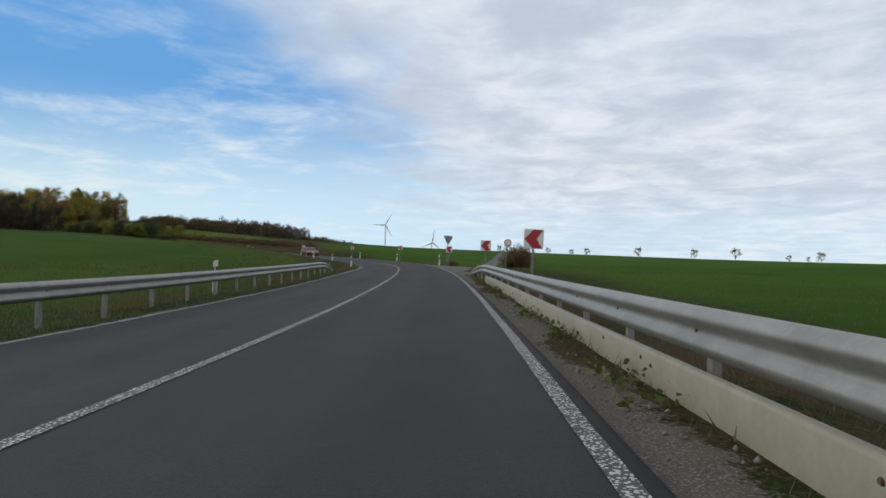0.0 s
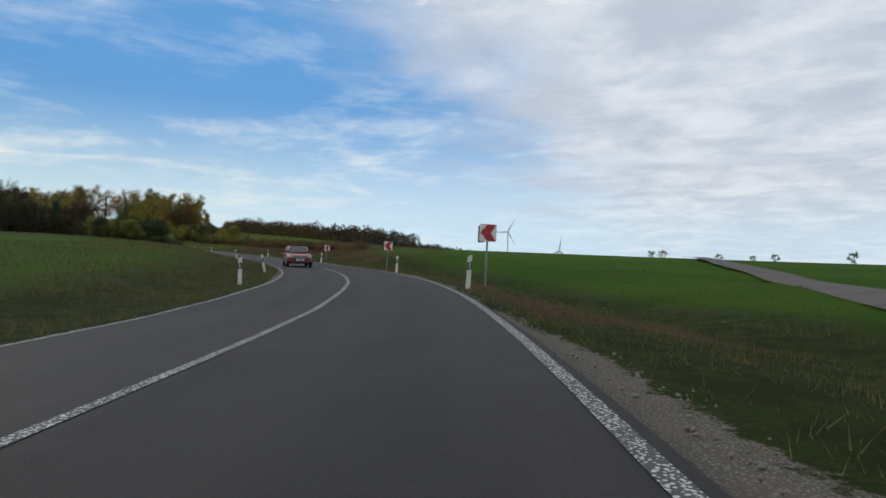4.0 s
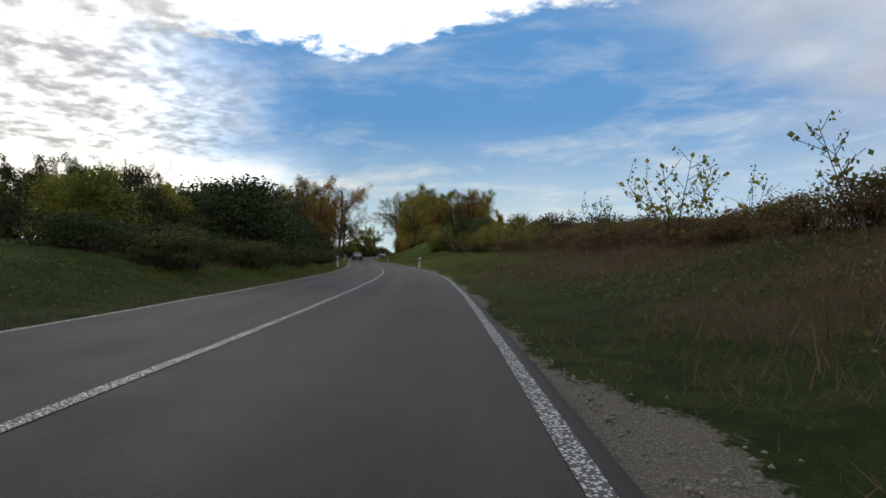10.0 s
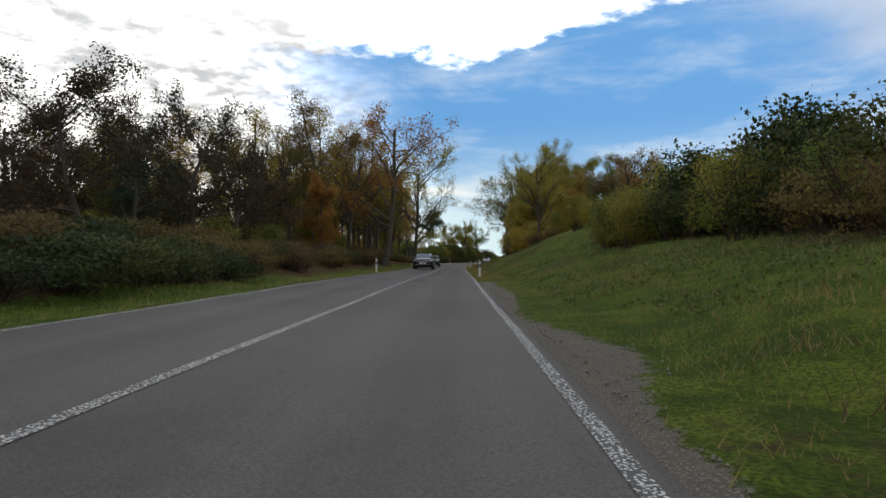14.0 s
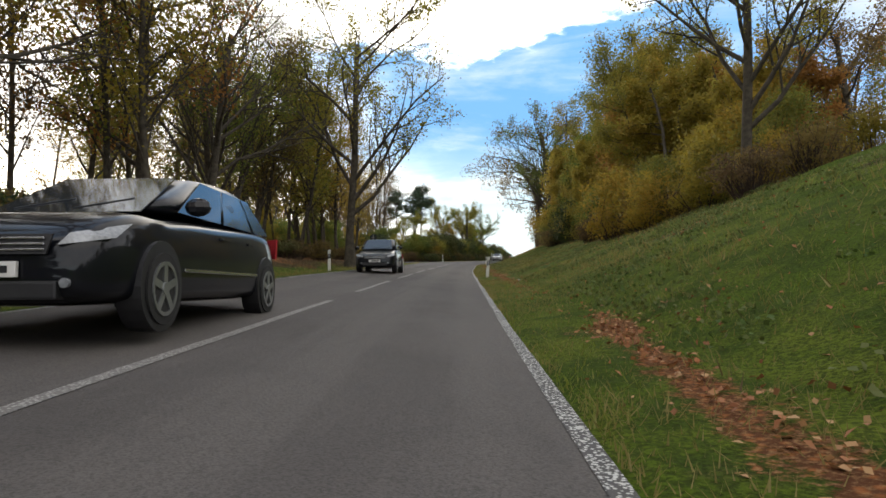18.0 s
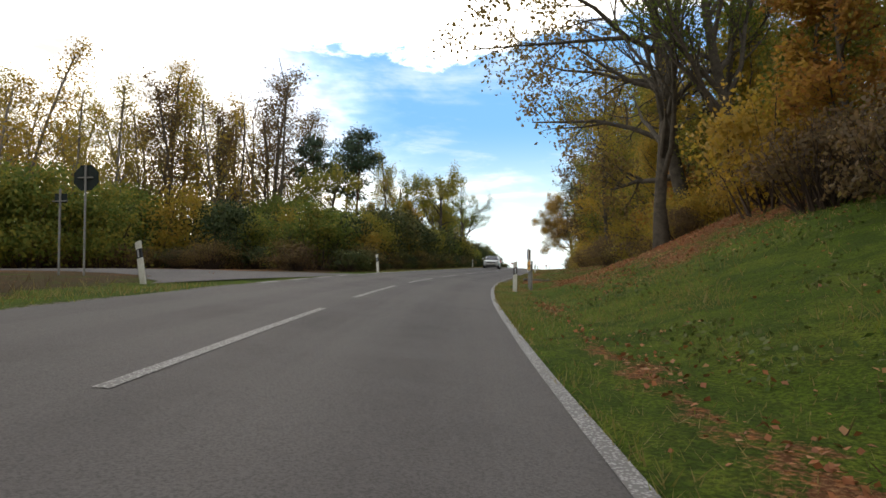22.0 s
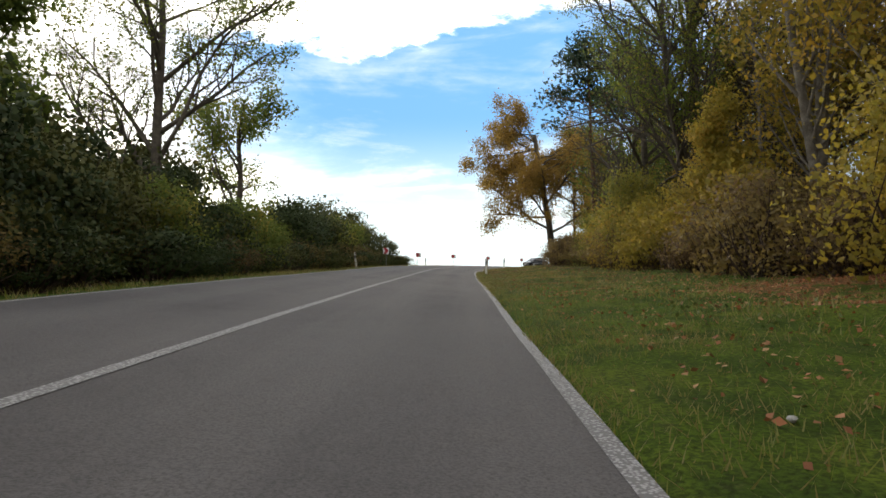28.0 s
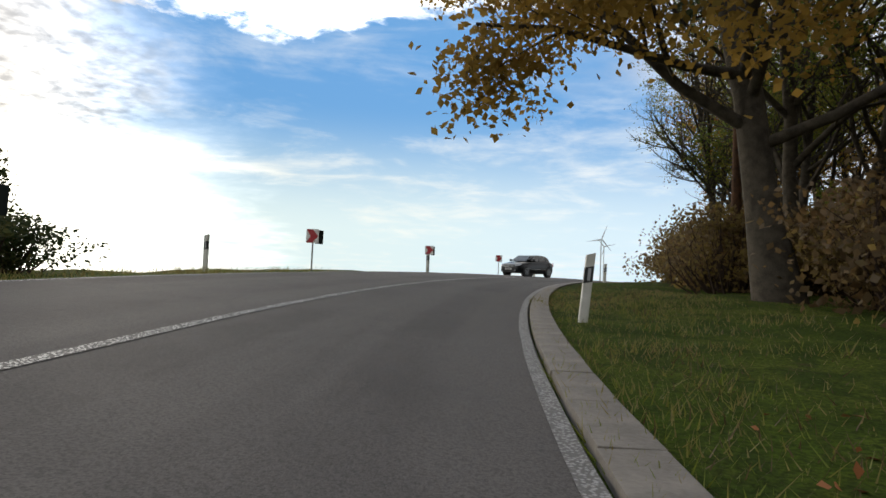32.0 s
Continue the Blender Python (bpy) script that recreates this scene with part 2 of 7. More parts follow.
def beside(side, s, dist):
    """Height over the road's edge at a distance beside it."""
    at = np.array([r[0] for r in side], float)
    tab = np.array([r[1] for r in side], float)
    cols = np.array((0.0,) + COLS)
    s, dist = np.broadcast_arrays(np.asarray(s, float), np.asarray(dist, float))
    i = np.clip(np.searchsorted(at, s) - 1, 0, len(at) - 2)
    f = np.clip((s - at[i]) / (at[i + 1] - at[i]), 0, 1)
    f = f * f * (3 - 2 * f)
    tab = np.concatenate([np.zeros((len(at), 1)), tab], 1)
    j = np.clip(np.searchsorted(cols, dist) - 1, 0, len(cols) - 2)
    u = np.clip((dist - cols[j]) / (cols[j + 1] - cols[j]), 0, 1)
    low = tab[i, j] * (1 - u) + tab[i, j + 1] * u
    high = tab[i + 1, j] * (1 - u) + tab[i + 1, j + 1] * u
    return low * (1 - f) + high * f


def ground(s, q, dz=0.0):
    """World points at s metres along the right edge line and q metres to its left, on the ground."""
    s, q = np.broadcast_arrays(np.asarray(s, float), np.asarray(q, float))
    x, y, z = np.interp(s, SF, LX), np.interp(s, SF, LY), np.interp(s, SF, LZ)
    h, b = np.interp(s, SF, LH), np.interp(s, SF, LB)
    z = z + b * np.clip(q, 0, ROADW)
    z = z + np.where(q < 0, beside(RIGHT, s, np.maximum(-q, 0)), 0) + np.where(q > ROADW, beside(LEFT, s, np.maximum(q - ROADW, 0)), 0)
    return np.stack([x - np.cos(h) * q, y - np.sin(h) * q, z + dz], -1)


def spot(s, q, dz=0.0, turn=0.0, lean=0.0, tilt=0.0):
    """A pose on the ground beside the road; turn 0 faces oncoming traffic's way back along the road."""
    x, y, z = ground(s, q, dz)
    h = math.degrees(float(np.interp(s, SF, LH)))
    return pose(x, y, z, tilt, lean, h + turn)


# the ground beside the road: heights at the distances COLS from the edge line
for row in ((-70, -.02, -.05, -.25, -.5, -.6, -.4, .6, 3.0, 10), (8, -.02, -.05, -.25, -.5, -.5, -.3, .6, 3.0, 9.5), (24, -.01, -.03, -.1, -.15, -.1, .0, .7, 2.8, 9),
            (36, -.0, -.02, -.03, -.05, -.05, .1, .7, 2.4, 8), (52, -.02, -.06, -.3, -.45, -.3, .1, .5, 1.5, 5.2), (76, -.02, -.10, -.75, -1.15, -.75, -.15, .3, 1.0, 3.8),
            (98, -.02, -.08, -.6, -.8, -.2, .45, .7, 1.2, 2.8), (114, -.02, -.03, -.1, .2, .85, 1.15, 1.2, 1.5, 2.0), (132, -.02, -.02, .2, .6, 1.3, 1.6, 1.6, 1.6, 1.8),
            (160, -.02, -.02, .25, .65, 1.4, 1.9, 2.0, 1.8, 1.5), (200, -.01, .0, .35, .75, 1.3, 1.8, 2.2, 1.6, .5), (228, .0, .03, .4, .85, 1.4, 2.0, 2.6, 1.6, -.5), (246, .0, .05, .4, .9, 1.6, 2.4, 3.0, 1.8, -1), (258, .0, .07, .45, .95, 1.7, 2.8, 3.4, 1.9, -1),
            (271, .0, .1, .65, 1.55, 2.9, 5.0, 5.2, 2.4, -1), (288, .0, .1, .7, 1.6, 3.0, 5.4, 5.6, 2.6, -1), (312, .0, .1, .5, 1.1, 2.0, 3.8, 4.8, 2, -2), (342, .0, .06, .4, 1.0, 2.1, 3.9, 4.6, 2, -3), (358, .0, .05, .45, 1.2, 2.6, 4.6, 5.0, 2, -3), (364, .0, .03, .2, .9, 2.0, 3.6, 4.2, 2, -3), (372, .0, .0, -.1, .3, .9, 1.6, 2.5, 2, -3),
            (400, .0, .05, .25, .5, 1.0, 1.5, 2, 2, -2), (440, .0, .03, .1, .2, .4, .6, .6, 0, -4), (480, .0, .03, .1, .15, .2, .2, -.5, -3, -14), (640, .0, .02, .05, .05, .0, -.2, -1, -4, -16)):
    profile(RIGHT, *row)
for row in ((-70, -.02, -.1, -.5, -.8, -.7, -.3, 1.6, 6, 16), (20, -.02, -.08, -.3, -.4, -.2, .2, 1.8, 6, 16), (60, -.02, -.04, .05, .2, .5, .9, 2.2, 6, 15),
            (96, -.01, .0, .25, .6, 1.0, 1.3, 2.2, 5, 12), (118, -.01, .05, .45, .9, 1.2, 1.3, 1.9, 3.6, 9), (150, -.01, .08, .6, 1.1, 1.4, 1.5, 2.0, 2.8, 6),
            (190, .0, .0, .4, 1.1, 1.7, 2.0, 2.4, 2.4, 2), (240, .0, .0, .2, .5, .9, 1.2, 1.5, 1.5, 1), (300, .0, .03, .4, .8, 1.1, 1.2, 1.1, .8, 0),
            (328, .0, .02, .3, .6, .8, .8, .4, -.6, -3), (345, .0, .0, .05, .08, .1, .1, .0, -1.0, -5), (362, .0, .0, .03, .05, .1, .1, -.2, -1.5, -8), (400, .0, .0, .05, .1, .15, .1, -.8, -4, -16),
            (445, .0, .0, .0, -.05, -.2, -.5, -2.5, -9, -30), (490, .0, .0, -.02, -.1, -.4, -1.0, -3.5, -11, -34), (640, .0, .0, -.02, -.1, -.4, -1.0, -3.5, -11, -34)):
    profile(LEFT, *row)


# ---- materials ----
def material(name):
    m = bpy.data.materials.new(name)
    m.use_nodes = True
    k = Nodes(m.node_tree)
    b = m.node_tree.nodes["Principled BSDF"]
    return m, k, b


def bumped(k, b, height, strength, distance=0.02):
    n = k.nodes.new("ShaderNodeBump")
    n.inputs["Strength"].default_value, n.inputs["Distance"].default_value = strength, distance
    k.links.new(height, n.inputs["Height"])
    k.links.new(n.outputs[0], b.inputs["Normal"])


def place(k):
    return k.nodes.new("ShaderNodeNewGeometry").outputs["Position"]


def attr(k, name):
    n = k.nodes.new("ShaderNodeAttribute")
    n.attribute_name = name
    return n.outputs["Fac"]


def simple(name, a, b=None, rough=0.6, metal=0.0, size=8.0, bump=0.0, spec=0.5):
    """A surface with two tones and fine relief."""
    m, k, p = material(name)
    b = b or tuple(c * 0.75 for c in a)
    o = k.nodes.new("ShaderNodeTexCoord").outputs["Object"]
    n1, n2 = k.noise(o, size, 5), k.noise(o, size * 9, 3)
    f = k.ramp(k.math("ADD", k.math("MULTIPLY", n1, 0.7), k.math("MULTIPLY", n2, 0.3)), 0.32, 0.68)
    k.links.new(k.mix(f, a, b), p.inputs["Base Color"])
    p.inputs["Roughness"].default_value, p.inputs["Metallic"].default_value = rough, metal
    p.inputs["Specular IOR Level"].default_value = spec
    if bump:
        bumped(k, p, n2, bump)
    return m


def asphalt():
    m, k, p = material("asphalt")
    o = place(k)
    grain = k.noise(o, 55.0, 3, 0.7)
    chips = k.voronoi(o, 90.0)
    patch = k.noise(o, 0.22, 5, 0.6, 0.5)
    blot = k.noise(o, 1.7, 5, 0.65)
    across = attr(k, "across")
    wear = k.math("MULTIPLY", k.math("SINE", k.math("MULTIPLY", across, 4.19)), 0.5)
    streak = k.noise(k.vec(k.math("MULTIPLY", attr(k, "along"), 0.10), k.math("MULTIPLY", across, 2.2), 0.0), 1.0, 6, 0.65, 0.3)
    base = k.mix(k.ramp(patch, 0.3, 0.7), (0.019, 0.0176, 0.0170), (0.033, 0.0300, 0.0287))
    base = k.mix(attr(k, "old"), base, k.mix(k.ramp(patch, 0.3, 0.7), (0.070, 0.062, 0.0575), (0.104, 0.092, 0.0855)))
    base = k.mix(k.ramp(k.math("ADD", k.math("ADD", k.math("MULTIPLY", blot, 0.55), k.math("MULTIPLY", streak, 0.6)), k.math("MULTIPLY", wear, 0.22)), 0.44, 0.74, 0.0, 0.65), base, k.mix(attr(k, "old"), (0.042, 0.0378, 0.035), (0.125, 0.112, 0.103)))
    base = k.mix(k.ramp(chips, 0.0, 0.35, 0.5, 0.0), base, k.mix(attr(k, "old"), (0.10, 0.096, 0.092), (0.16, 0.153, 0.147)))
    k.links.new(k.mix(k.ramp(grain, 0.35, 0.6, 0.5, 0.0), base, (0.022, 0.021, 0.021)), p.inputs["Base Color"])
    k.links.new(k.ramp(blot, 0.3, 0.7, 0.84, 0.92), p.inputs["Roughness"])
    p.inputs["Specular IOR Level"].default_value = 0.25
    bumped(k, p, k.math("ADD", grain, k.math("MULTIPLY", chips, 0.6)), 0.6, 0.008)
    return m


def road_paint(name, fresh, bare, lo, hi):
    m, k, p = material(name)
    o = place(k)
    blobs = k.voronoi(o, 42.0)
    worn = k.noise(o, 3.0, 5, 0.7)
    crumb = k.noise(o, 30.0, 4, 0.7)
    f = k.ramp(k.math("ADD", k.math("ADD", blobs, k.math("MULTIPLY", crumb, 0.5)), k.math("MULTIPLY", worn, 0.35)), lo, hi)
    k.links.new(k.mix(f, fresh, bare), p.inputs["Base Color"])
    p.inputs["Roughness"].default_value = 0.75
    bumped(k, p, f, 0.5, 0.01)
    return m


def earth():
    """Grass, gravel, bare soil, leaf litter and winter crop, mixed by what lies where."""
    m, k, p = material("earth")
    o = place(k)
    n1, n2, n3 = k.noise(o, 0.5, 5, 0.6), k.noise(o, 3.5, 5, 0.65), k.noise(o, 26.0, 4, 0.7)
    tufts = k.noise(o, 1.3, 5, 0.65, 0.4)
    # dull and lush tones also carry each stretch's brightness correction in their colour
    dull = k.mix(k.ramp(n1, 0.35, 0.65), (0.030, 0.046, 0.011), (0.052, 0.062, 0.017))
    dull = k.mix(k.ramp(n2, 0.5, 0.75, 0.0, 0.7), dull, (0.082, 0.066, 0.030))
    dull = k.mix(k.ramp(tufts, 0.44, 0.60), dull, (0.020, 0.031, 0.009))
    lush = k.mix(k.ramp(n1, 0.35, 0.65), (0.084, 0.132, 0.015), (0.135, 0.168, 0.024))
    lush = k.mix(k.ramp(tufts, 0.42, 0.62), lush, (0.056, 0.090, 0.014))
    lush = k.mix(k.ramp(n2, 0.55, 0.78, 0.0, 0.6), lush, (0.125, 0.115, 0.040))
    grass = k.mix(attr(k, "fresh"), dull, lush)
    grass = k.mix(k.ramp(n3, 0.38, 0.62, 0.75, 0.0), grass, (0.022, 0.030, 0.009))
    dry = k.mix(k.ramp(n2, 0.35, 0.65), (0.074, 0.047, 0.024), (0.042, 0.033, 0.018))
    dry = k.mix(k.ramp(n3, 0.45, 0.7), dry, (0.105, 0.074, 0.038))
    stones = k.voronoi(o, 46.0)
    gravel = k.mix(k.ramp(stones, 0.05, 0.5), (0.29, 0.265, 0.228), (0.13, 0.115, 0.094))
    gravel = k.mix(k.ramp(n2, 0.45, 0.7, 0.0, 0.6), gravel, (0.16, 0.135, 0.10))
    leafy = k.voronoi(o, 14.0)
    leaf = k.mix(k.ramp(leafy, 0.1, 0.55), (0.30, 0.11, 0.040), (0.110, 0.045, 0.022))
    leaf = k.mix(k.ramp(n3, 0.45, 0.75), leaf, (0.34, 0.19, 0.09))
    rows = k.noise(o, 0.05, 5, 0.6)
    crop = k.mix(k.ramp(rows, 0.35, 0.65), (0.030, 0.078, 0.006), (0.052, 0.100, 0.009))
    crop = k.mix(k.ramp(n2, 0.35, 0.75, 0.0, 0.5), crop, (0.030, 0.062, 0.008))
    jit = k.math("ADD", k.math("MULTIPLY", k.math("SUBTRACT", n2, 0.5), 1.1), k.math("MULTIPLY", k.math("SUBTRACT", n3, 0.5), 0.7))

    def on(name):
        return k.ramp(k.math("ADD", attr(k, name), jit), 0.42, 0.58)
    col = k.mix(attr(k, "crop"), grass, crop)
    col = k.mix(on("dry"), col, dry)
    col = k.mix(on("leaf"), col, leaf)
    col = k.mix(on("gravel"), col, gravel)
    k.links.new(col, p.inputs["Base Color"])
    p.inputs["Roughness"].default_value = 1.0
    p.inputs["Specular IOR Level"].default_value = 0.04
    bumped(k, p, k.math("ADD", n3, k.math("MULTIPLY", n2, 1.5)), 0.9, 0.06)
    return m


def leaves_mat(name, a, b, c, gloss=0.7, through_light=0.55):
    """Leaf surface: three tones spread leaf by leaf, some light passing through."""
    m, k, p = material(name)
    g = k.nodes.new("ShaderNodeNewGeometry")
    r = g.outputs["Random Per Island"]
    ob = k.nodes.new("ShaderNodeObjectInfo").outputs["Random"]
    r2 = k.math("FRACT", k.math("MULTIPLY", r, 7.31))
    patch = k.noise(place(k), 0.7, 3, 0.6)
    col = k.mix(k.ramp(k.math("ADD", k.math("MULTIPLY", r, 0.5), k.math("MULTIPLY", patch, 0.5)), 0.2, 0.8), a, b)
    pick_c = k.math("ADD", k.math("ADD", k.math("MULTIPLY", patch, 1.1), k.math("MULTIPLY", r2, 0.35)), k.math("MULTIPLY", k.math("SUBTRACT", ob, 0.5), 0.5))
    col = k.mix(k.ramp(pick_c, 0.62, 0.95), col, c)
    k.links.new(col, p.inputs["Base Color"])
    p.inputs["Roughness"].default_value = gloss
    p.inputs["Specular IOR Level"].default_value = 0.3
    t = k.nodes.new("ShaderNodeBsdfTranslucent")
    k.links.new(col, t.inputs[0])
    mx = k.nodes.new("ShaderNodeMixShader")
    mx.inputs[0].default_value = through_light
    k.links.new(p.outputs[0], mx.inputs[1])
    k.links.new(t.outputs[0], mx.inputs[2])
    k.links.new(mx.outputs[0], k.nodes["Material Output"].inputs[0])
    return m


ASPHALT, EARTH = asphalt(), earth()
PAINT = road_paint("road_paint", (0.50, 0.49, 0.46), (0.050, 0.047, 0.045), 0.72, 0.92)
PAINT_OLD = road_paint("faded_road_paint", (0.33, 0.315, 0.295), (0.13, 0.12, 0.11), 0.62, 1.02)
BARK = simple("bark", (0.105, 0.090, 0.070), (0.052, 0.045, 0.036), 0.95, 0, 5, 0.8, 0.1)
BARK_PALE = simple("pale_bark", (0.20, 0.18, 0.15), (0.08, 0.07, 0.055), 0.9, 0, 4, 0.6, 0.1)
BARK_PINE = simple("pine_bark", (0.115, 0.060, 0.034), (0.050, 0.034, 0.025), 0.95, 0, 4, 0.8, 0.1)
TWIG = simple("twigs", (0.075, 0.052, 0.038), (0.045, 0.032, 0.026), 0.95, 0, 3, 0, 0.1)
L_GREEN = leaves_mat("green_leaves", (0.095, 0.142, 0.027), (0.161, 0.189, 0.038), (0.283, 0.246, 0.041))
L_YELLOW = leaves_mat("yellow_leaves", (0.325, 0.240, 0.035), (0.235, 0.205, 0.036), (0.370, 0.235, 0.036))
L_RUST = leaves_mat("rust_leaves", (0.360, 0.161, 0.034), (0.227, 0.113, 0.034), (0.378, 0.227, 0.038))
L_OLIVE = leaves_mat("olive_yellow_leaves", (0.190, 0.180, 0.032), (0.265, 0.225, 0.036), (0.145, 0.155, 0.032))
# darker copy of the brown leaves: backlight shade put into the colour
L_WOOD_SHADE = leaves_mat("dark_wood_leaves", (0.060, 0.046, 0.024), (0.044, 0.044, 0.021), (0.090, 0.058, 0.026), 0.8, 0.2)
L_BROWN = leaves_mat("brown_leaves", (0.163, 0.102, 0.046), (0.105, 0.074, 0.038), (0.189, 0.138, 0.043))
# brown leaves of the distance, with the shade of a backlit wood coloured in
L_FAR_SHADE = leaves_mat("far_wood_leaves", (0.085, 0.060, 0.030), (0.058, 0.050, 0.026), (0.110, 0.075, 0.032), 0.8, 0.12)
L_DARK = leaves_mat("dark_leaves", (0.029, 0.049, 0.016), (0.044, 0.062, 0.018), (0.091, 0.091, 0.023), 0.75, 0.25)
L_PINE = leaves_mat("pine_needles", (0.021, 0.047, 0.021), (0.034, 0.065, 0.026), (0.058, 0.078, 0.029), 0.5, 0.12)
L_OAK = leaves_mat("oak_leaves", (0.293, 0.168, 0.039), (0.201, 0.149, 0.037), (0.354, 0.220, 0.049))
# blade colours hold the same light balance: lifted here, lowered in the dull copy
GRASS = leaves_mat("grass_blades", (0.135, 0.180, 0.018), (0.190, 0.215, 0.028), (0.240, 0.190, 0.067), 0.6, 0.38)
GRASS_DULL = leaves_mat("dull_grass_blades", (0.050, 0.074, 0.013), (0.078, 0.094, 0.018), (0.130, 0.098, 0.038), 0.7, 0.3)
STRAW = leaves_mat("dry_stalks", (0.125, 0.080, 0.040), (0.085, 0.050, 0.026), (0.170, 0.118, 0.060), 0.7, 0.2)
LITTER = leaves_mat("fallen_leaves", (0.330, 0.120, 0.045), (0.210, 0.075, 0.030), (0.420, 0.240, 0.110), 0.7, 0.1)
HERB = leaves_mat("herb_leaves", (0.050, 0.092, 0.017), (0.072, 0.115, 0.021), (0.105, 0.118, 0.034), 0.75, 0.2)
ZINC = simple("galvanised_steel", (0.27, 0.265, 0.248), (0.20, 0.198, 0.183), 0.5, 0.55, 3, 0.1)
PLATE = simple("beige_coated_steel", (0.275, 0.255, 0.185), (0.215, 0.197, 0.142), 0.55, 0.0, 2, 0.1)
RUST = simple("rusty_bolt", (0.10, 0.055, 0.03), None, 0.8)
WHITE_P = simple("white_plastic", (0.66, 0.65, 0.60), (0.52, 0.51, 0.46), 0.5, 0, 4, 0.1)
BLACK_P = simple("black_plastic", (0.012, 0.012, 0.014), (0.02, 0.02, 0.022), 0.5)
REFLECT = simple("reflector", (0.55, 0.56, 0.58), (0.45, 0.46, 0.5), 0.25, 0.2)
SIGN_W = simple("sign_white", (0.70, 0.69, 0.66), (0.62, 0.61, 0.58), 0.45, 0, 3)
SIGN_R = simple("sign_red", (0.42, 0.020, 0.030), (0.34, 0.016, 0.024), 0.45, 0, 3)
SIGN_BACK = simple("sign_back", (0.020, 0.028, 0.026), (0.014, 0.019, 0.018), 0.8, 0.0, 3, 0.0, 0.2)
SIGN_GREY = simple("sign_grey_back", (0.30, 0.31, 0.30), (0.22, 0.23, 0.22), 0.6, 0.3, 3)
SIGN_B = simple("sign_blue", (0.012, 0.070, 0.34), (0.010, 0.056, 0.28), 0.75, 0, 3)
SIGN_Y = simple("sign_yellow", (0.62, 0.30, 0.010), (0.55, 0.26, 0.008), 0.7, 0, 3)
STEEL = simple("pole_steel", (0.24, 0.24, 0.23), (0.15, 0.15, 0.14), 0.55, 0.4, 4)
CONCRETE = simple("concrete", (0.22, 0.195, 0.165), (0.14, 0.122, 0.104), 0.9, 0, 3, 0.4)
FARWHITE = simple("turbine_white", (0.62, 0.64, 0.66), (0.55, 0.57, 0.6), 0.5)
GLASS = simple("car_glass", (0.02, 0.025, 0.03), (0.015, 0.018, 0.02), 0.06, 0, 2, 0, 0.8)
TYRE = simple("tyre_rubber", (0.015, 0.015, 0.015), None, 0.85, 0, 6, 0.1)
RIM = simple("alloy_rim", (0.42, 0.43, 0.44), (0.32, 0.33, 0.34), 0.3, 0.8)
LAMP = simple("headlamp_glass", (0.40, 0.42, 0.45), (0.16, 0.17, 0.18), 0.12, 0.3, 5)
CHROME = simple("chrome", (0.6, 0.6, 0.6), None, 0.2, 0.9)


# ---- mesh helpers ----
def mesh_from(name, verts, faces, mat, smooth=False):
    """A mesh from arrays; faces is an array of triangles or quads, or a list of such arrays."""
    if not isinstance(faces, (list, tuple)):
        faces = [faces]
    faces = [np.asarray(f, np.int32) for f in faces if len(f)]
    me = bpy.data.meshes.new(name)
    verts = np.asarray(verts, np.float32).reshape(-1, 3)
    me.vertices.add(len(verts))
    me.vertices.foreach_set("co", verts.ravel())
    loops = np.concatenate([f.ravel() for f in faces])
    sizes = np.concatenate([np.full(len(f), f.shape[1], np.int32) for f in faces])
    me.loops.add(len(loops))
    me.loops.foreach_set("vertex_index", loops)
    me.polygons.add(len(sizes))
    me.polygons.foreach_set("loop_start", np.concatenate([[0], np.cumsum(sizes)[:-1]]).astype(np.int32))
    me.polygons.foreach_set("loop_total", sizes)
    me.update(calc_edges=True)
    me.validate()
    if smooth:
        me.polygons.foreach_set("use_smooth", np.ones(len(sizes), bool))
    if mat:
        me.materials.append(mat)
    return me


def give(me, name, values):
    a = me.attributes.new(name, "FLOAT", "POINT")
    a.data.foreach_set("value", np.asarray(values, np.float32).ravel())


def sheet(nu, nv):
    """Quads of a grid of nu x nv points."""
    i, j = np.meshgrid(np.arange(nu - 1), np.arange(nv - 1), indexing="ij")
    a = (i * nv + j).ravel()
    return np.stack([a, a + 1, a + nv + 1, a + nv], 1)


def thing(name, m, label, category, group="", kind=""):
    ob = new(name)
    ob.matrix_world = m
    return tagged(ob, label, category, group, kind)


def part(name, data, mat, parent, label=""):
    """A bmesh or mesh as one part under a thing."""
    if isinstance(data, bmesh.types.BMesh):
        me = bpy.data.meshes.new(name)
        data.to_mesh(me)
        data.free()
    else:
        me = data
    if mat and not me.materials:
        me.materials.append(mat)
    ob = new(name, me)
    ob.parent = parent
    return tagged(ob, label)


def box(bm, x, y, z, sx, sy, sz, bevel=0.0):
    """A block with its middle at x, y, z."""
    r = bmesh.ops.create_cube(bm, size=1.0, matrix=Matrix.Translation((x, y, z)) @ Matrix.Diagonal((sx, sy, sz, 1)))
    if bevel:
        edges = list({e for v in r["verts"] for e in v.link_edges})
        bmesh.ops.bevel(bm, geom=edges, offset=bevel, segments=2, affect="EDGES", profile=0.7)
    return bm


def rod(bm, a, b, r1, r2=None, n=10):
    a, b = Vector(a), Vector(b)
    m = Matrix.Translation((a + b) / 2) @ (b - a).to_track_quat("Z", "Y").to_matrix().to_4x4()
    bmesh.ops.create_cone(bm, cap_ends=True, segments=n, radius1=r1, radius2=r1 if r2 is None else r2, depth=(b - a).length, matrix=m)
    return bm


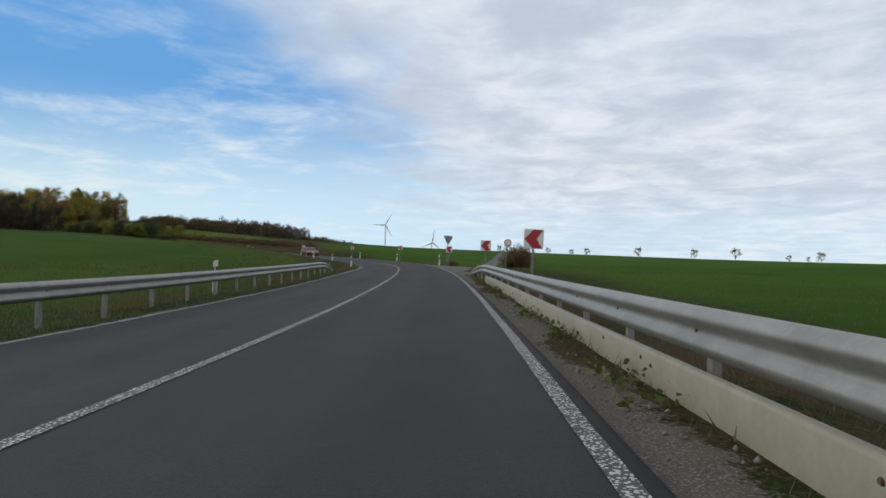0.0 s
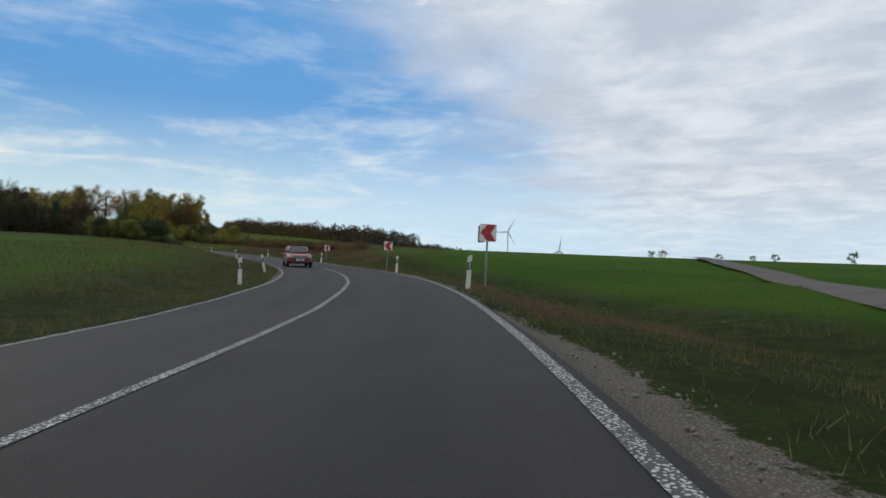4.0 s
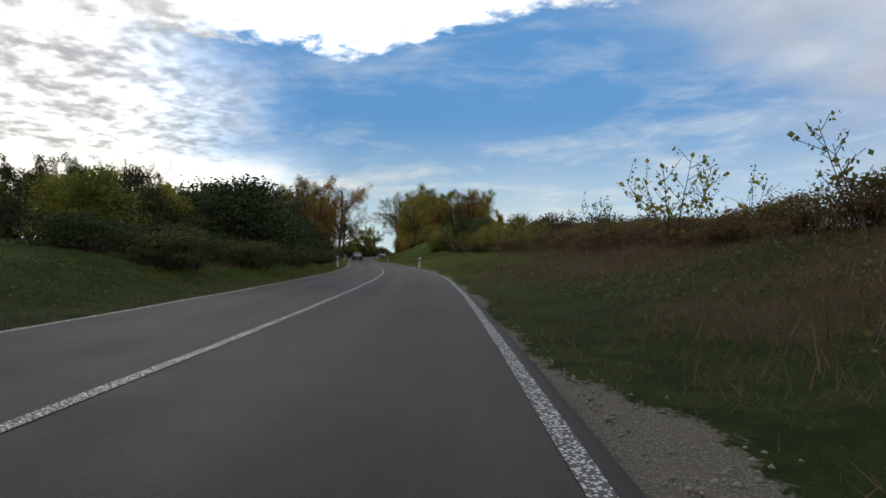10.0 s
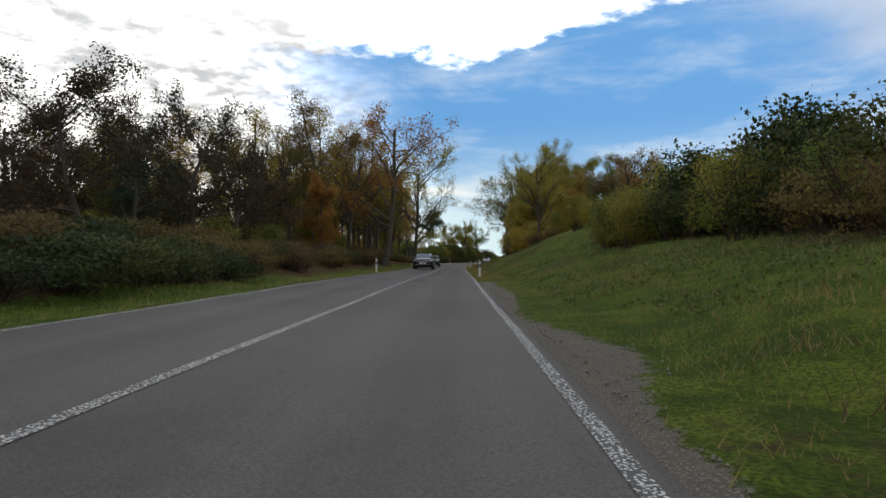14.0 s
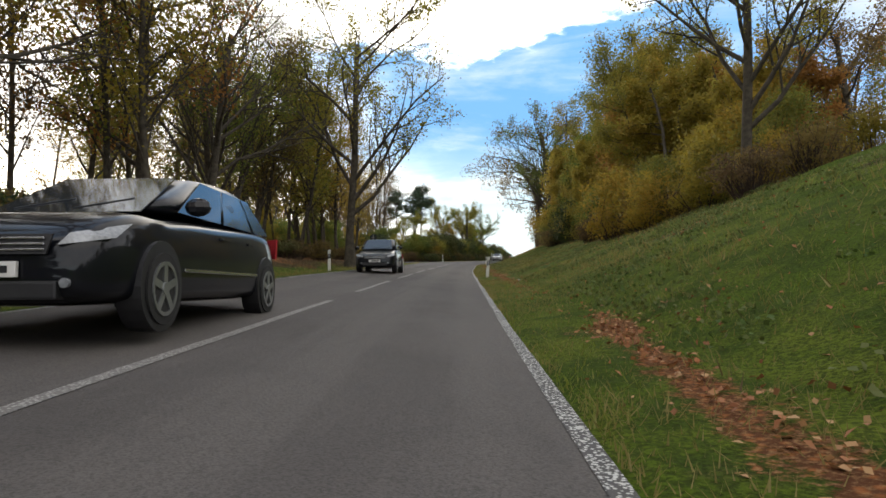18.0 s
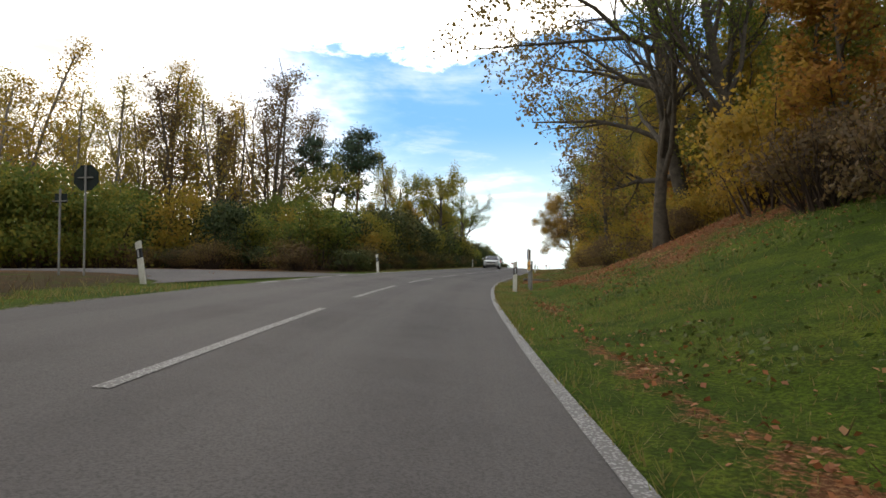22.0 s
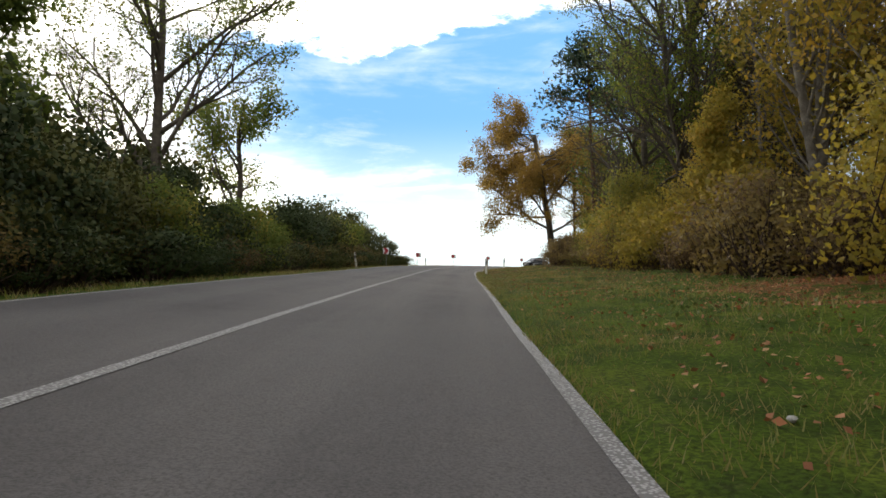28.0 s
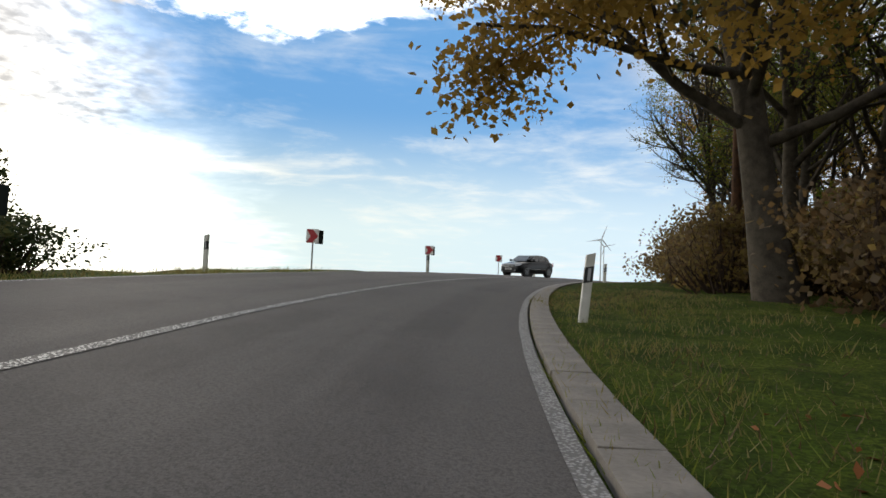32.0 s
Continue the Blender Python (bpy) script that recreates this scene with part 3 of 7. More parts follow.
def slab(bm, pts, depth, axis="y", at=0.0):
    """A flat outline in x, z (or x, y) given thickness."""
    f = []
    for d in (at, at + depth):
        f.append([bm.verts.new((p[0], d, p[1]) if axis == "y" else (p[0], p[1], d)) for p in pts])
    n = len(pts)
    bm.faces.new(f[0])
    bm.faces.new(f[1][::-1])
    for i in range(n):
        bm.faces.new((f[0][i], f[1][i], f[1][(i + 1) % n], f[0][(i + 1) % n]))
    bmesh.ops.recalc_face_normals(bm, faces=bm.faces)
    return bm


def rounded(w, h, r, n=4):
    """Outline of a rounded rectangle round the origin."""
    out = []
    for cx, cy, a0 in ((w / 2 - r, h / 2 - r, 0), (-w / 2 + r, h / 2 - r, 90), (-w / 2 + r, -h / 2 + r, 180), (w / 2 - r, -h / 2 + r, 270)):
        for i in range(n + 1):
            a = radians(a0 + 90 * i / n)
            out.append((cx + r * math.cos(a), cy + r * math.sin(a)))
    return out


# ---- ground, road and markings ----
def near_line(x, y):
    """The place along the road and the distance to its left, for world points."""
    st = SF[::4]
    px, py, ph = LX[::4], LY[::4], LH[::4]
    s = np.empty(len(x))
    q = np.empty(len(x))
    for i in range(0, len(x), 4000):
        dx, dy = x[i:i + 4000, None] - px, y[i:i + 4000, None] - py
        k = (dx * dx + dy * dy).argmin(1)
        r = np.arange(len(k))
        h = ph[k]
        s[i:i + 4000] = st[k] + (-np.sin(h) * dx[r, k] + np.cos(h) * dy[r, k])
        d = np.hypot(dx[r, k], dy[r, k])
        q[i:i + 4000] = np.sign(-np.cos(h) * dx[r, k] - np.sin(h) * dy[r, k]) * d
    return np.clip(s, SF[0], SF[-1]), q


SIDE = np.concatenate([[0.05, 0.14, 0.28], np.arange(0.50, 3, 0.22), np.arange(3, 9, 0.5), np.arange(9, 18.1, 1.0)])


def kinds(s, d, right):
    """How much of each cover lies at s, d metres outside the edge line."""
    n = noise2(s, d, 5.0, 3) * 0.35 + noise2(s, d, 1.3, 5) * 0.25
    o = {}
    bump = lambda a, b, w: np.clip((s - a) / w, 0, 1) * np.clip((b - s) / w, 0, 1)
    if right:
        width = 0.40 - 0.26 * bump(46, 126, 8) + 0.12 * bump(120, 150, 8) - 0.36 * bump(146, 190, 10) 
        width = np.where((s > 17) & (s < 44), np.interp(s, TRACK_S, TRACK_R) + 0.25 * bump(14, 44, 4) - 0.75 * np.clip((s - 20) / 4, 0, 1), width)
        width = np.where((s > 247) & (s < 345), -0.75, width)
        width = np.where(s >= 345, -0.7 + 0.85 * bump(364, 384, 6), width)
        o["gravel"] = np.clip(1.0 - (d - width + n * 0.9) * 1.8, 0, 1)
        o["dry"] = np.clip(0.55 * bump(-70, 20, 10) * (d < 2.4) + 0.75 * bump(52, 112, 12) * np.clip(1.9 - abs(d - 3.0) * 0.7, 0, 1) + 0.62 * bump(108, 200, 10) * np.clip((d - 1.0) / 3.5, 0, 1) * np.where((s < 130) & (d > 8), 0.0, 1.0) + 0.22 * bump(240, 350, 10) * np.clip((d - 2.0) / 2, 0, 1)
                           + 0.5 * bump(190, 240, 10) * np.clip((d - 6) / 3, 0, 1) + 0.75 * bump(302, 640, 10) * np.clip((d - 8) / 4, 0, 1) + n, 0, 1)
        o["dry"] = np.maximum(o["dry"], np.clip(0.22 * bump(436, 640, 26) * np.clip((d - 0.4) / 1.2, 0, 1) + n, 0, 1))
        o["leaf"] = np.clip((0.56 - 0.2 * bump(322, 352, 8)) * bump(258, 420, 16) * np.clip(1.05 - abs(d - 1.2 - 0.35 * noise2(s, 0.0 * s, 9.0, 8)) * 2.3, 0, 1) + 0.8 * bump(348, 376, 6) * np.clip((d - 1.6) / 1.2, 0, 1) + 0.62 * bump(380, 446, 14) * np.clip((d - 2.2) / 3, 0, 1)
                            + 0.6 * bump(300, 350, 10) * np.clip((d - 6) / 3, 0, 1) + n * 0.8, 0, 1) * (s > 245)
        o["crop"] = np.clip((d - 7) / 3, 0, 1) * (s < 130) + np.clip((d - 15) / 3, 0, 1) * (s >= 130) * (s < 190)
    else:
        o["gravel"] = np.clip(0.75 - (d - 0.15 + n * 0.4) * 2.5, 0, 1)
        o["dry"] = np.clip(0.12 * bump(-70, 130, 20) * (d < 7) * (d > 2) + 0.65 * bump(165, 240, 10) * np.clip((d - 2.5) / 2, 0, 1) + 0.95 * bump(228, 640, 12) * np.clip((d - 1.8) / 1.5, 0, 1) + n, 0, 1)
        o["dry"] = np.where(s > 440, o["dry"] * 0.3, o["dry"])
        o["leaf"] = np.clip(0.5 * bump(240, 420, 20) * np.clip((d - 3) / 2, 0, 1) + 0.2 * bump(282, 346, 10) * np.clip((d - 1.3) / 0.8, 0, 1) + n * 0.7, 0, 1)
        o["dry"] = np.maximum(o["dry"], np.clip(0.12 * bump(96, 172, 16) * (d > 1.2) * (d < 6.5) + n, 0, 1) * (s < 172))
        o["crop"] = np.clip((d - 4) / 3, 0, 1) * (s < 165) * 0.85
    # greener growth further on, and the brightness lift put into its colour
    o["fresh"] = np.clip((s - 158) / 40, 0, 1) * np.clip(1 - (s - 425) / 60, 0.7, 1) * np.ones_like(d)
    return o


def build_ground():
    verts, faces, cover, base = [], [], {n: [] for n in ("gravel", "dry", "leaf", "crop", "fresh")}, 0
    ss = np.arange(-66.0, 600.0, 1.0)
    for right in (True, False):
        s, d = np.meshgrid(ss, SIDE, indexing="ij")
        q = -d if right else ROADW + d
        v = ground(s, q)
        rough = np.clip((d - 0.4) / 2.0, 0, 1)
        mouth = ((s > 347) & (s < 376) & (d < 20) & (not right)) | ((s > 17) & (s < 44) & (d < 12) & right)
        v[..., 2] += rough * np.where(mouth, 0.0, 1.0) * (0.10 * noise2(v[..., 0], v[..., 1], 2.3, 1) + 0.05 * noise2(v[..., 0], v[..., 1], 0.9, 2)) - 0.012
        v[..., 2] -= 0.035 * (d < 0.26)
        if not right:                                  # the mouth of the side road is level
            v[..., 2] -= rough * 0.06
        else:
            v[..., 2] -= 0.03 * (s < 246) * (d < 0.4)
        verts.append(v.reshape(-1, 3))
        f = sheet(*s.shape) + base
        faces.append(f if right else f[:, ::-1])
        base += s.size
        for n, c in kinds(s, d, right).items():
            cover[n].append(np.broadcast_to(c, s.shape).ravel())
    # the wide land round about
    step = 7.0
    gx, gy = np.meshgrid(np.arange(-760, 520, step), np.arange(-330, 900, step), indexing="ij")
    s, q = near_line(gx.ravel(), gy.ravel())
    z = ground(s, q)[:, 2]
    out = np.where(q < 0, -q, q - ROADW)
    zz = z.reshape(gx.shape)
    far = np.clip((out.reshape(gx.shape) - 22) / 60, 0, 1)
    for _ in range(14):
        p = np.pad(zz, 1, mode="edge")
        avg = (p[:-2, 1:-1] + p[2:, 1:-1] + p[1:-1, :-2] + p[1:-1, 2:]) / 4
        zz = zz + (avg - zz) * far
    z = zz.ravel() - np.clip((17.0 - out) / 4, 0, 1) * 2.2
    verts.append(np.stack([gx.ravel(), gy.ravel(), z], 1))
    faces.append(sheet(*gx.shape)[:, ::-1] + base)
    base += gx.size
    for n in cover:
        r, l = kinds(s, np.maximum(out, 0), True)[n], kinds(s, np.maximum(out, 0), False)[n]
        c = np.where(q < 0, r, l)
        if n == "crop":
            c = np.where((q < 0) & (s < 190), np.clip((out - 7) / 3, 0, 1), np.where(s > 440, 0.4, c))
        else:
            c = np.where(out > np.where(s < 190, 26, 60), 0, c)
        cover[n].append(c)
    # skirt out to the horizon
    n = gx.shape
    ring = np.concatenate([np.arange(n[1]), np.arange(n[0]) * n[1] + n[1] - 1, (n[0] - 1) * n[1] + np.arange(n[1])[::-1], np.arange(n[0])[::-1] * n[1]])
    c = np.stack([gx.ravel(), gy.ravel(), z], 1)[ring]
    mid = np.array([-120.0, 285.0, 0.0])
    w = mid + (c - mid) * 5.5
    w[:, 2] = c[:, 2] * 0.2 - 40
    verts.append(np.concatenate([c, w]))
    m = len(ring)
    i = np.arange(m - 1)
    faces.append(np.stack([i, i + 1, i + 1 + m, i + m], 1) + base)
    for k in cover:
        cover[k].append(np.full(2 * m, 0.5 if k == "crop" else 0.0))
    me = mesh_from("ground", np.concatenate(verts), np.concatenate(faces), EARTH, True)
    for k, c in cover.items():
        give(me, k, np.concatenate(c))
    tagged(new("ground", me), "rough grass verges, gravel shoulders and green fields", "ground", kind="structure")


def build_road():
    ss = np.arange(-66.0, 600.0, 1.0)
    qs = np.array([-0.21, -0.13, 0.0, 0.6, 1.5, 2.4, 3.0, 3.6, 4.5, 5.4, 6.0, 6.25])
    s, q = np.meshgrid(ss, qs, indexing="ij")
    rag = noise2(s, q, 1.2, 9) * 0.05
    q = q + np.where(q < -0.35, rag, 0) + np.where(q > 6.2, rag, 0)
    q = np.where((q < -0.1) & (s > 246), q * np.where(s < 464, 0.45, 0.45), q)
    v = ground(s, np.clip(q, 0, ROADW))
    h = np.interp(s, SF, LH)
    over = q - np.clip(q, 0, ROADW)
    v[..., 0] -= np.cos(h) * over
    v[..., 1] -= np.sin(h) * over
    v[..., 2] += 0.008 * noise2(v[..., 0], v[..., 1], 3.0, 4)
    v[:, 0, 2] -= 0.05
    v[:, -1, 2] -= 0.05
    me = mesh_from("road", v.reshape(-1, 3), sheet(*s.shape)[:, ::-1], ASPHALT, True)
    give(me, "across", q)
    give(me, "along", s)
    give(me, "old", np.clip((s - 140) / 60, 0, 1))
    return tagged(new("road", me), "worn dark grey asphalt country road", "road", kind="structure")


def stripe(parent, name, s0, s1, q, wide, label=""):
    """One painted line on the road."""
    ss = np.linspace(s0, s1, max(3, int((s1 - s0) / 1.0) + 1))
    s, o = np.meshgrid(ss, np.array([-wide / 2, 0, wide / 2]), indexing="ij")
    if q is None:                                      # the right edge line wanders a little
        q = np.interp(s, (280, 296, 425, 440, 452, 464), (0, -0.06, -0.06, -0.10, -0.10, 0))
    rag = noise2(s * 3, o * 40, 0.7, 11) * 0.008
    v = ground(s, np.clip(q + o, 0.0, ROADW))
    h = np.interp(s, SF, LH)
    over = (q + o + rag) - np.clip(q + o, 0.0, ROADW)
    v[..., 0] -= np.cos(h) * over
    v[..., 1] -= np.sin(h) * over
    v[..., 2] += 0.008 * noise2(v[..., 0], v[..., 1], 3.0, 4) + 0.006
    part(name, mesh_from(name, v.reshape(-1, 3), sheet(*s.shape)[:, ::-1], PAINT_OLD if 258 < s0 < 470 else PAINT), None, parent, label)


build_ground()
ROAD = build_road()
for a in range(-64, 590, 40):
    stripe(ROAD, "edge_line", a, a + 40, None, 0.12)
for a, b in ((-64, 100), (100, 200), (200, 332), (364, 470), (470, 590)):
    stripe(ROAD, "edge_line", a, b, ROADW, 0.115)
for a, b in ((-64, 60), (60, 160), (160, 262), (262, DASH_FROM), (DASH_TO, 470), (470, 590)):
    stripe(ROAD, "centre_line", a, b, 3.0, 0.12)
a = DASH_FROM + DASH_GAP
while a + DASH < DASH_TO:
    stripe(ROAD, "centre_dash", a, a + DASH, 3.0, 0.115)
    a += DASH + DASH_GAP

# ---- farm track, side road and kerb ----
RIDGE = 330.0


def ridge_height(x, y):
    s, q = near_line(np.array([x]), np.array([y]))
    return float(ground(s, q)[0, 2])


def lane(name, pts, wide, mat, label, lift=0.03):
    """A narrow way through (s, q) points, lying on the ground."""
    pts = np.array(pts, float)
    t = np.linspace(0, 1, 60) ** 1.8
    d = np.concatenate([[0], np.cumsum(np.hypot(*np.diff(pts[:, :2], axis=0).T))])
    s, q, w = (np.interp(t * d[-1], d, pts[:, i]) for i in range(3))
    mid = ground(s, q)
    g = np.gradient(mid[:, :2], axis=0)
    g /= np.linalg.norm(g, axis=1)[:, None]
    n = np.stack([-g[:, 1], g[:, 0]], 1)
    v = []
    for o in (-0.5, -0.3, 0, 0.3, 0.5):
        p = mid.copy()
        p[:, :2] += n * (o * w)[:, None]
        ss, qq = near_line(p[:, 0], p[:, 1])
        qq = np.minimum(qq, -0.22) if pts[0, 1] < 0 else np.maximum(qq, ROADW - 0.1)
        p = ground(ss, qq)
        p[:, 2] += lift * np.clip((np.where(qq < 0, -qq, qq - ROADW) - 0.2) / 1.5, 0.1, 1) + 0.30 * np.clip((-qq - 9) / 30, 0, 1) - (0.06 if abs(o) == 0.5 else 0)
        v.append(p)
    v = np.stack(v, 1)
    me = mesh_from(name, v.reshape(-1, 3), sheet(60, 5)[:, ::-1], mat, True)
    give(me, "across", np.zeros(300))
    give(me, "along", np.repeat(t * d[-1], 5))
    give(me, "old", np.ones(300))
    return tagged(new(name, me), label, "road", kind="structure")


TRACK = simple("worn_tarmac", (0.115, 0.100, 0.088), (0.075, 0.066, 0.060), 0.9, 0, 0.7, 0.3, 0.2)
lane("farm_track", ((39.3, -3.95, 2.3), (42.1, -4.68, 2.3), (44.9, -5.45, 2.4), (48.7, -6.57, 2.4), (53.2, -8.09, 2.4), (59.4, -10.44, 2.5), (68.0, -14.24, 2.5), (78.2, -19.98, 2.6), (92.5, -30.55, 2.6), (112.6, -48.98, 2.7), (141.3, -79.3, 2.8)), 3.2, TRACK, "worn pale tarmac farm track between green fields", 0.05)


def track_mouth():
    """The paved apron where the farm track meets the road."""
    ss = np.linspace(19.3, 40.2, 43)
    s, u = np.meshgrid(ss, np.linspace(0, 1, 9), indexing="ij")
    outer = np.interp(s, TRACK_S, TRACK_R) + noise2(s, u * 0, 0.9, 14) * 0.05
    inner = np.interp(s, (19.3, 37.6, 38.6, 40.2), (0.16, 0.16, 1.2, 3.0))
    d = inner + (outer - inner) * u
    v = ground(s, -d, 0.014)
    v[:, 0, 2] -= 0.02
    v[:, -1, 2] -= 0.05
    v[0, :, 2] -= 0.04
    me = mesh_from("track_mouth", v.reshape(-1, 3), sheet(*s.shape), TRACK, True)
    tagged(new("track_mouth", me), "brown-grey tarmac apron where the farm track joins", "road", kind="structure")


track_mouth()
side_road = lane("side_road", ((361.0, 5.9, 20.0), (361.3, 7.2, 16.0), (362.0, 9.0, 12.0), (364.0, 16.0, 7.5), (367, 30.0, 6.5), (371, 80, 6.5)), 6, ASPHALT, "grey asphalt side road joining from the wood", 0.006)
for a in (352.4, 355.2, 358.0, 360.8, 363.6, 366.4, 369.2):
    stripe(ROAD, "mouth_dash", a, a + 1.5, ROADW - 0.02, 0.2)


def build_kerb():
    """Flat concrete kerb stones inside the bend at the hilltop."""
    kerb = thing("kerb", Matrix.Identity(4), "row of flat worn concrete kerb slabs beside the edge line", "kerb")
    meshes = []
    for k in range(4):
        bm = bmesh.new()
        box(bm, 0, 0, 0, 0.33, 0.985, 0.12, 0.012)
        me = bpy.data.meshes.new("slab")
        bm.to_mesh(me)
        bm.free()
        me.materials.append(CONCRETE)
        meshes.append(me)
    s = 464.5
    while s < 530:
        x, y, z = ground(s, 0.0)
        h = float(np.interp(s, SF, LH))
        o = new("slab", meshes[int(s) % 4])
        o.parent = kerb
        o.matrix_basis = pose(x + math.cos(h) * 0.27, y + math.sin(h) * 0.27, z - 0.025 + random.uniform(-0.006, 0.006), math.degrees(math.atan(0.04)), random.uniform(-1, 1), math.degrees(h) + random.uniform(-0.8, 0.8))
        s += 1.0


build_kerb()

# ---- plants ----
def tube(pts, rad, n, verts, faces):
    """Adds a tapering tube through pts."""
    pts, base = np.asarray(pts, float), len(verts)
    t = np.gradient(pts, axis=0)
    t /= np.linalg.norm(t, axis=1)[:, None] + 1e-9
    ref = np.where(abs(t[:, 2:3]) > 0.9, np.array([[1.0, 0, 0]]), np.array([[0, 0, 1.0]]))
    u = np.cross(t, ref)
    u /= np.linalg.norm(u, axis=1)[:, None] + 1e-9
    w = np.cross(t, u)
    a = np.arange(n) / n * 2 * math.pi
    ring = pts[:, None] + np.asarray(rad)[:, None, None] * (np.cos(a)[None, :, None] * u[:, None] + np.sin(a)[None, :, None] * w[:, None])
    verts.extend(ring.reshape(-1, 3).tolist())
    for i in range(len(pts) - 1):
        for j in range(n):
            k = (j + 1) % n
            faces.append((base + i * n + j, base + i * n + k, base + (i + 1) * n + k, base + (i + 1) * n + j))


def branch(rng, start, way, length, r, depth, spec, out, tips):
    """Grows one branch with its children; out takes (points, radii, sides), tips the places for leaves."""
    steps = 6 if depth == 0 else 4
    p, d, pts, rad = np.array(start, float), np.array(way, float), [np.array(start, float)], [r]
    for i in range(steps):
        d = d + rng.normal(0, spec["bend"] * (0.5 if depth == 0 else 1.0), 3) + np.array([0, 0, spec["lift"] * (0 if depth == 0 else 1)])
        d /= np.linalg.norm(d)
        p = p + d * length / steps
        pts.append(p.copy())
        rad.append(max(r * (1 - (i + 1) / steps * (0.55 if depth == 0 else 0.75)), 0.006))
    out.append((pts, rad, (9, 6, 4, 3)[min(depth, 3)]))
    if depth >= spec["depth"]:
        tips.append((pts[1], pts[-1]))
        return
    kids = spec["kids"][depth]
    first = spec["bare"] if depth == 0 else 0.25
    for k in range(kids):
        f = first + (1 - first) * (k + rng.uniform(0, 1)) / kids
        i = min(int(f * steps), steps - 1)
        u = f * steps - i
        at = pts[i] * (1 - u) + pts[i + 1] * u
        axis = pts[i + 1] - pts[i]
        axis /= np.linalg.norm(axis)
        side = rng.normal(0, 1, 3)
        side -= axis * side.dot(axis)
        side /= np.linalg.norm(side)
        ang = radians(rng.uniform(*spec["angle"][min(depth, len(spec["angle"]) - 1)]))
        w = axis * math.cos(ang) + side * math.sin(ang)
        shape = spec["crown"](f) if depth == 0 else 1.0 - 0.45 * f
        branch(rng, at, w, length * spec["ratio"][depth] * shape * rng.uniform(0.75, 1.2), max(rad[i] * spec["thin"], 0.008), depth + 1, spec, out, tips)


def leaf_quads(rng, centres, size, stretch=1.5, up=0.4, out=None):
    """Bent leaves, one per centre; out turns their faces outwards from the crown."""
    n = len(centres)
    nrm = rng.normal(0, 1, (n, 3)) + np.array([0, 0, up])
    nrm /= np.linalg.norm(nrm, axis=1)[:, None]
    if out is not None:
        nrm *= -np.sign((nrm * out).sum(1) + 1e-6)[:, None]
    a = rng.normal(0, 1, (n, 3))
    a -= nrm * (a * nrm).sum(1)[:, None]
    a /= np.linalg.norm(a, axis=1)[:, None]
    b = np.cross(nrm, a)
    s = size * rng.uniform(0.55, 1.25, (n, 1))
    v = np.stack([centres - a * s * stretch / 2, centres + b * s / 2 + nrm * s * 0.12, centres + a * s * stretch / 2, centres - b * s / 2 + nrm * s * 0.12], 1)
    f = np.arange(n * 4).reshape(n, 4)
    return v.reshape(-1, 3), f


def crown_mesh(name, rng, c, leaf, stretch, mat, up=0.4):
    """Leaves of one crown, shaded softly round its middle."""
    mid = np.array([c[:, 0].mean(), c[:, 1].mean(), c[:, 2].min() + 0.35 * np.ptp(c[:, 2])])
    out = (c - mid) / np.array([1.0, 1.0, 1.3])
    out /= np.linalg.norm(out, axis=1)[:, None] + 1e-6
    v, f = leaf_quads(rng, c, leaf, stretch, up, out)
    me = mesh_from(name, v, f, mat, True)
    q = v.reshape(-1, 4, 3)
    face = np.cross(q[:, 1] - q[:, 0], q[:, 3] - q[:, 0])
    face /= np.linalg.norm(face, axis=1)[:, None] + 1e-9
    soft = 0.6 * out + 0.4 * face
    soft /= np.linalg.norm(soft, axis=1)[:, None] + 1e-9
    me.normals_split_custom_set_from_vertices(np.repeat(soft, 4, 0))
    return me


def scatter_tips(rng, tips, per, spread):
    c = []
    for a, b in tips:
        t = rng.uniform(0, 1.05, (per, 1))
        c.append(a + (b - a) * t + rng.normal(0, spread, (per, 3)))
    return np.concatenate(c)


class Plant:
    """Meshes of one kind of tree or shrub, shared by its copies."""

    def __init__(self, wood, crown, wood_mat, leaf_mat):
        self.wood, self.crown = wood, crown
        if not self.wood.materials:
            self.wood.materials.append(wood_mat)
        if crown and not self.crown.materials:
            self.crown.materials.append(leaf_mat)


def grow(seed, height, r, spec, wood_mat, leaf_mat, per, leaf, spread, trunks=1, stretch=1.5):
    rng = np.random.default_rng(seed)
    out, tips = [], []
    for k in range(trunks):
        a = rng.uniform(0, 6.28)
        lean = spec.get("lean", 0.04) * (1 if trunks == 1 else 3.0)
        base = np.array([math.cos(a), math.sin(a), 0]) * (0.0 if trunks == 1 else 0.12 * trunks ** 0.5) + np.array([0, 0, -0.35])
        way = np.array([math.cos(a) * lean, math.sin(a) * lean, 1.0])
        branch(rng, base, way / np.linalg.norm(way), height * rng.uniform(0.8, 1.05) if trunks > 1 else height, r, 0, spec, out, tips)
    v, f = [], []
    for pts, rad, n in out:
        if n == 9:
            rad = [rad[0] * 1.5] + list(rad[1:])
        tube(pts, rad, n, v, f)
    wood = mesh_from("trunk", v, np.array(f), wood_mat, True)
    crown = None
    if per:
        c = scatter_tips(rng, tips, per, spread)
        crown = crown_mesh("crown", rng, c, leaf, stretch, leaf_mat)
    return Plant(wood, crown, wood_mat, leaf_mat)


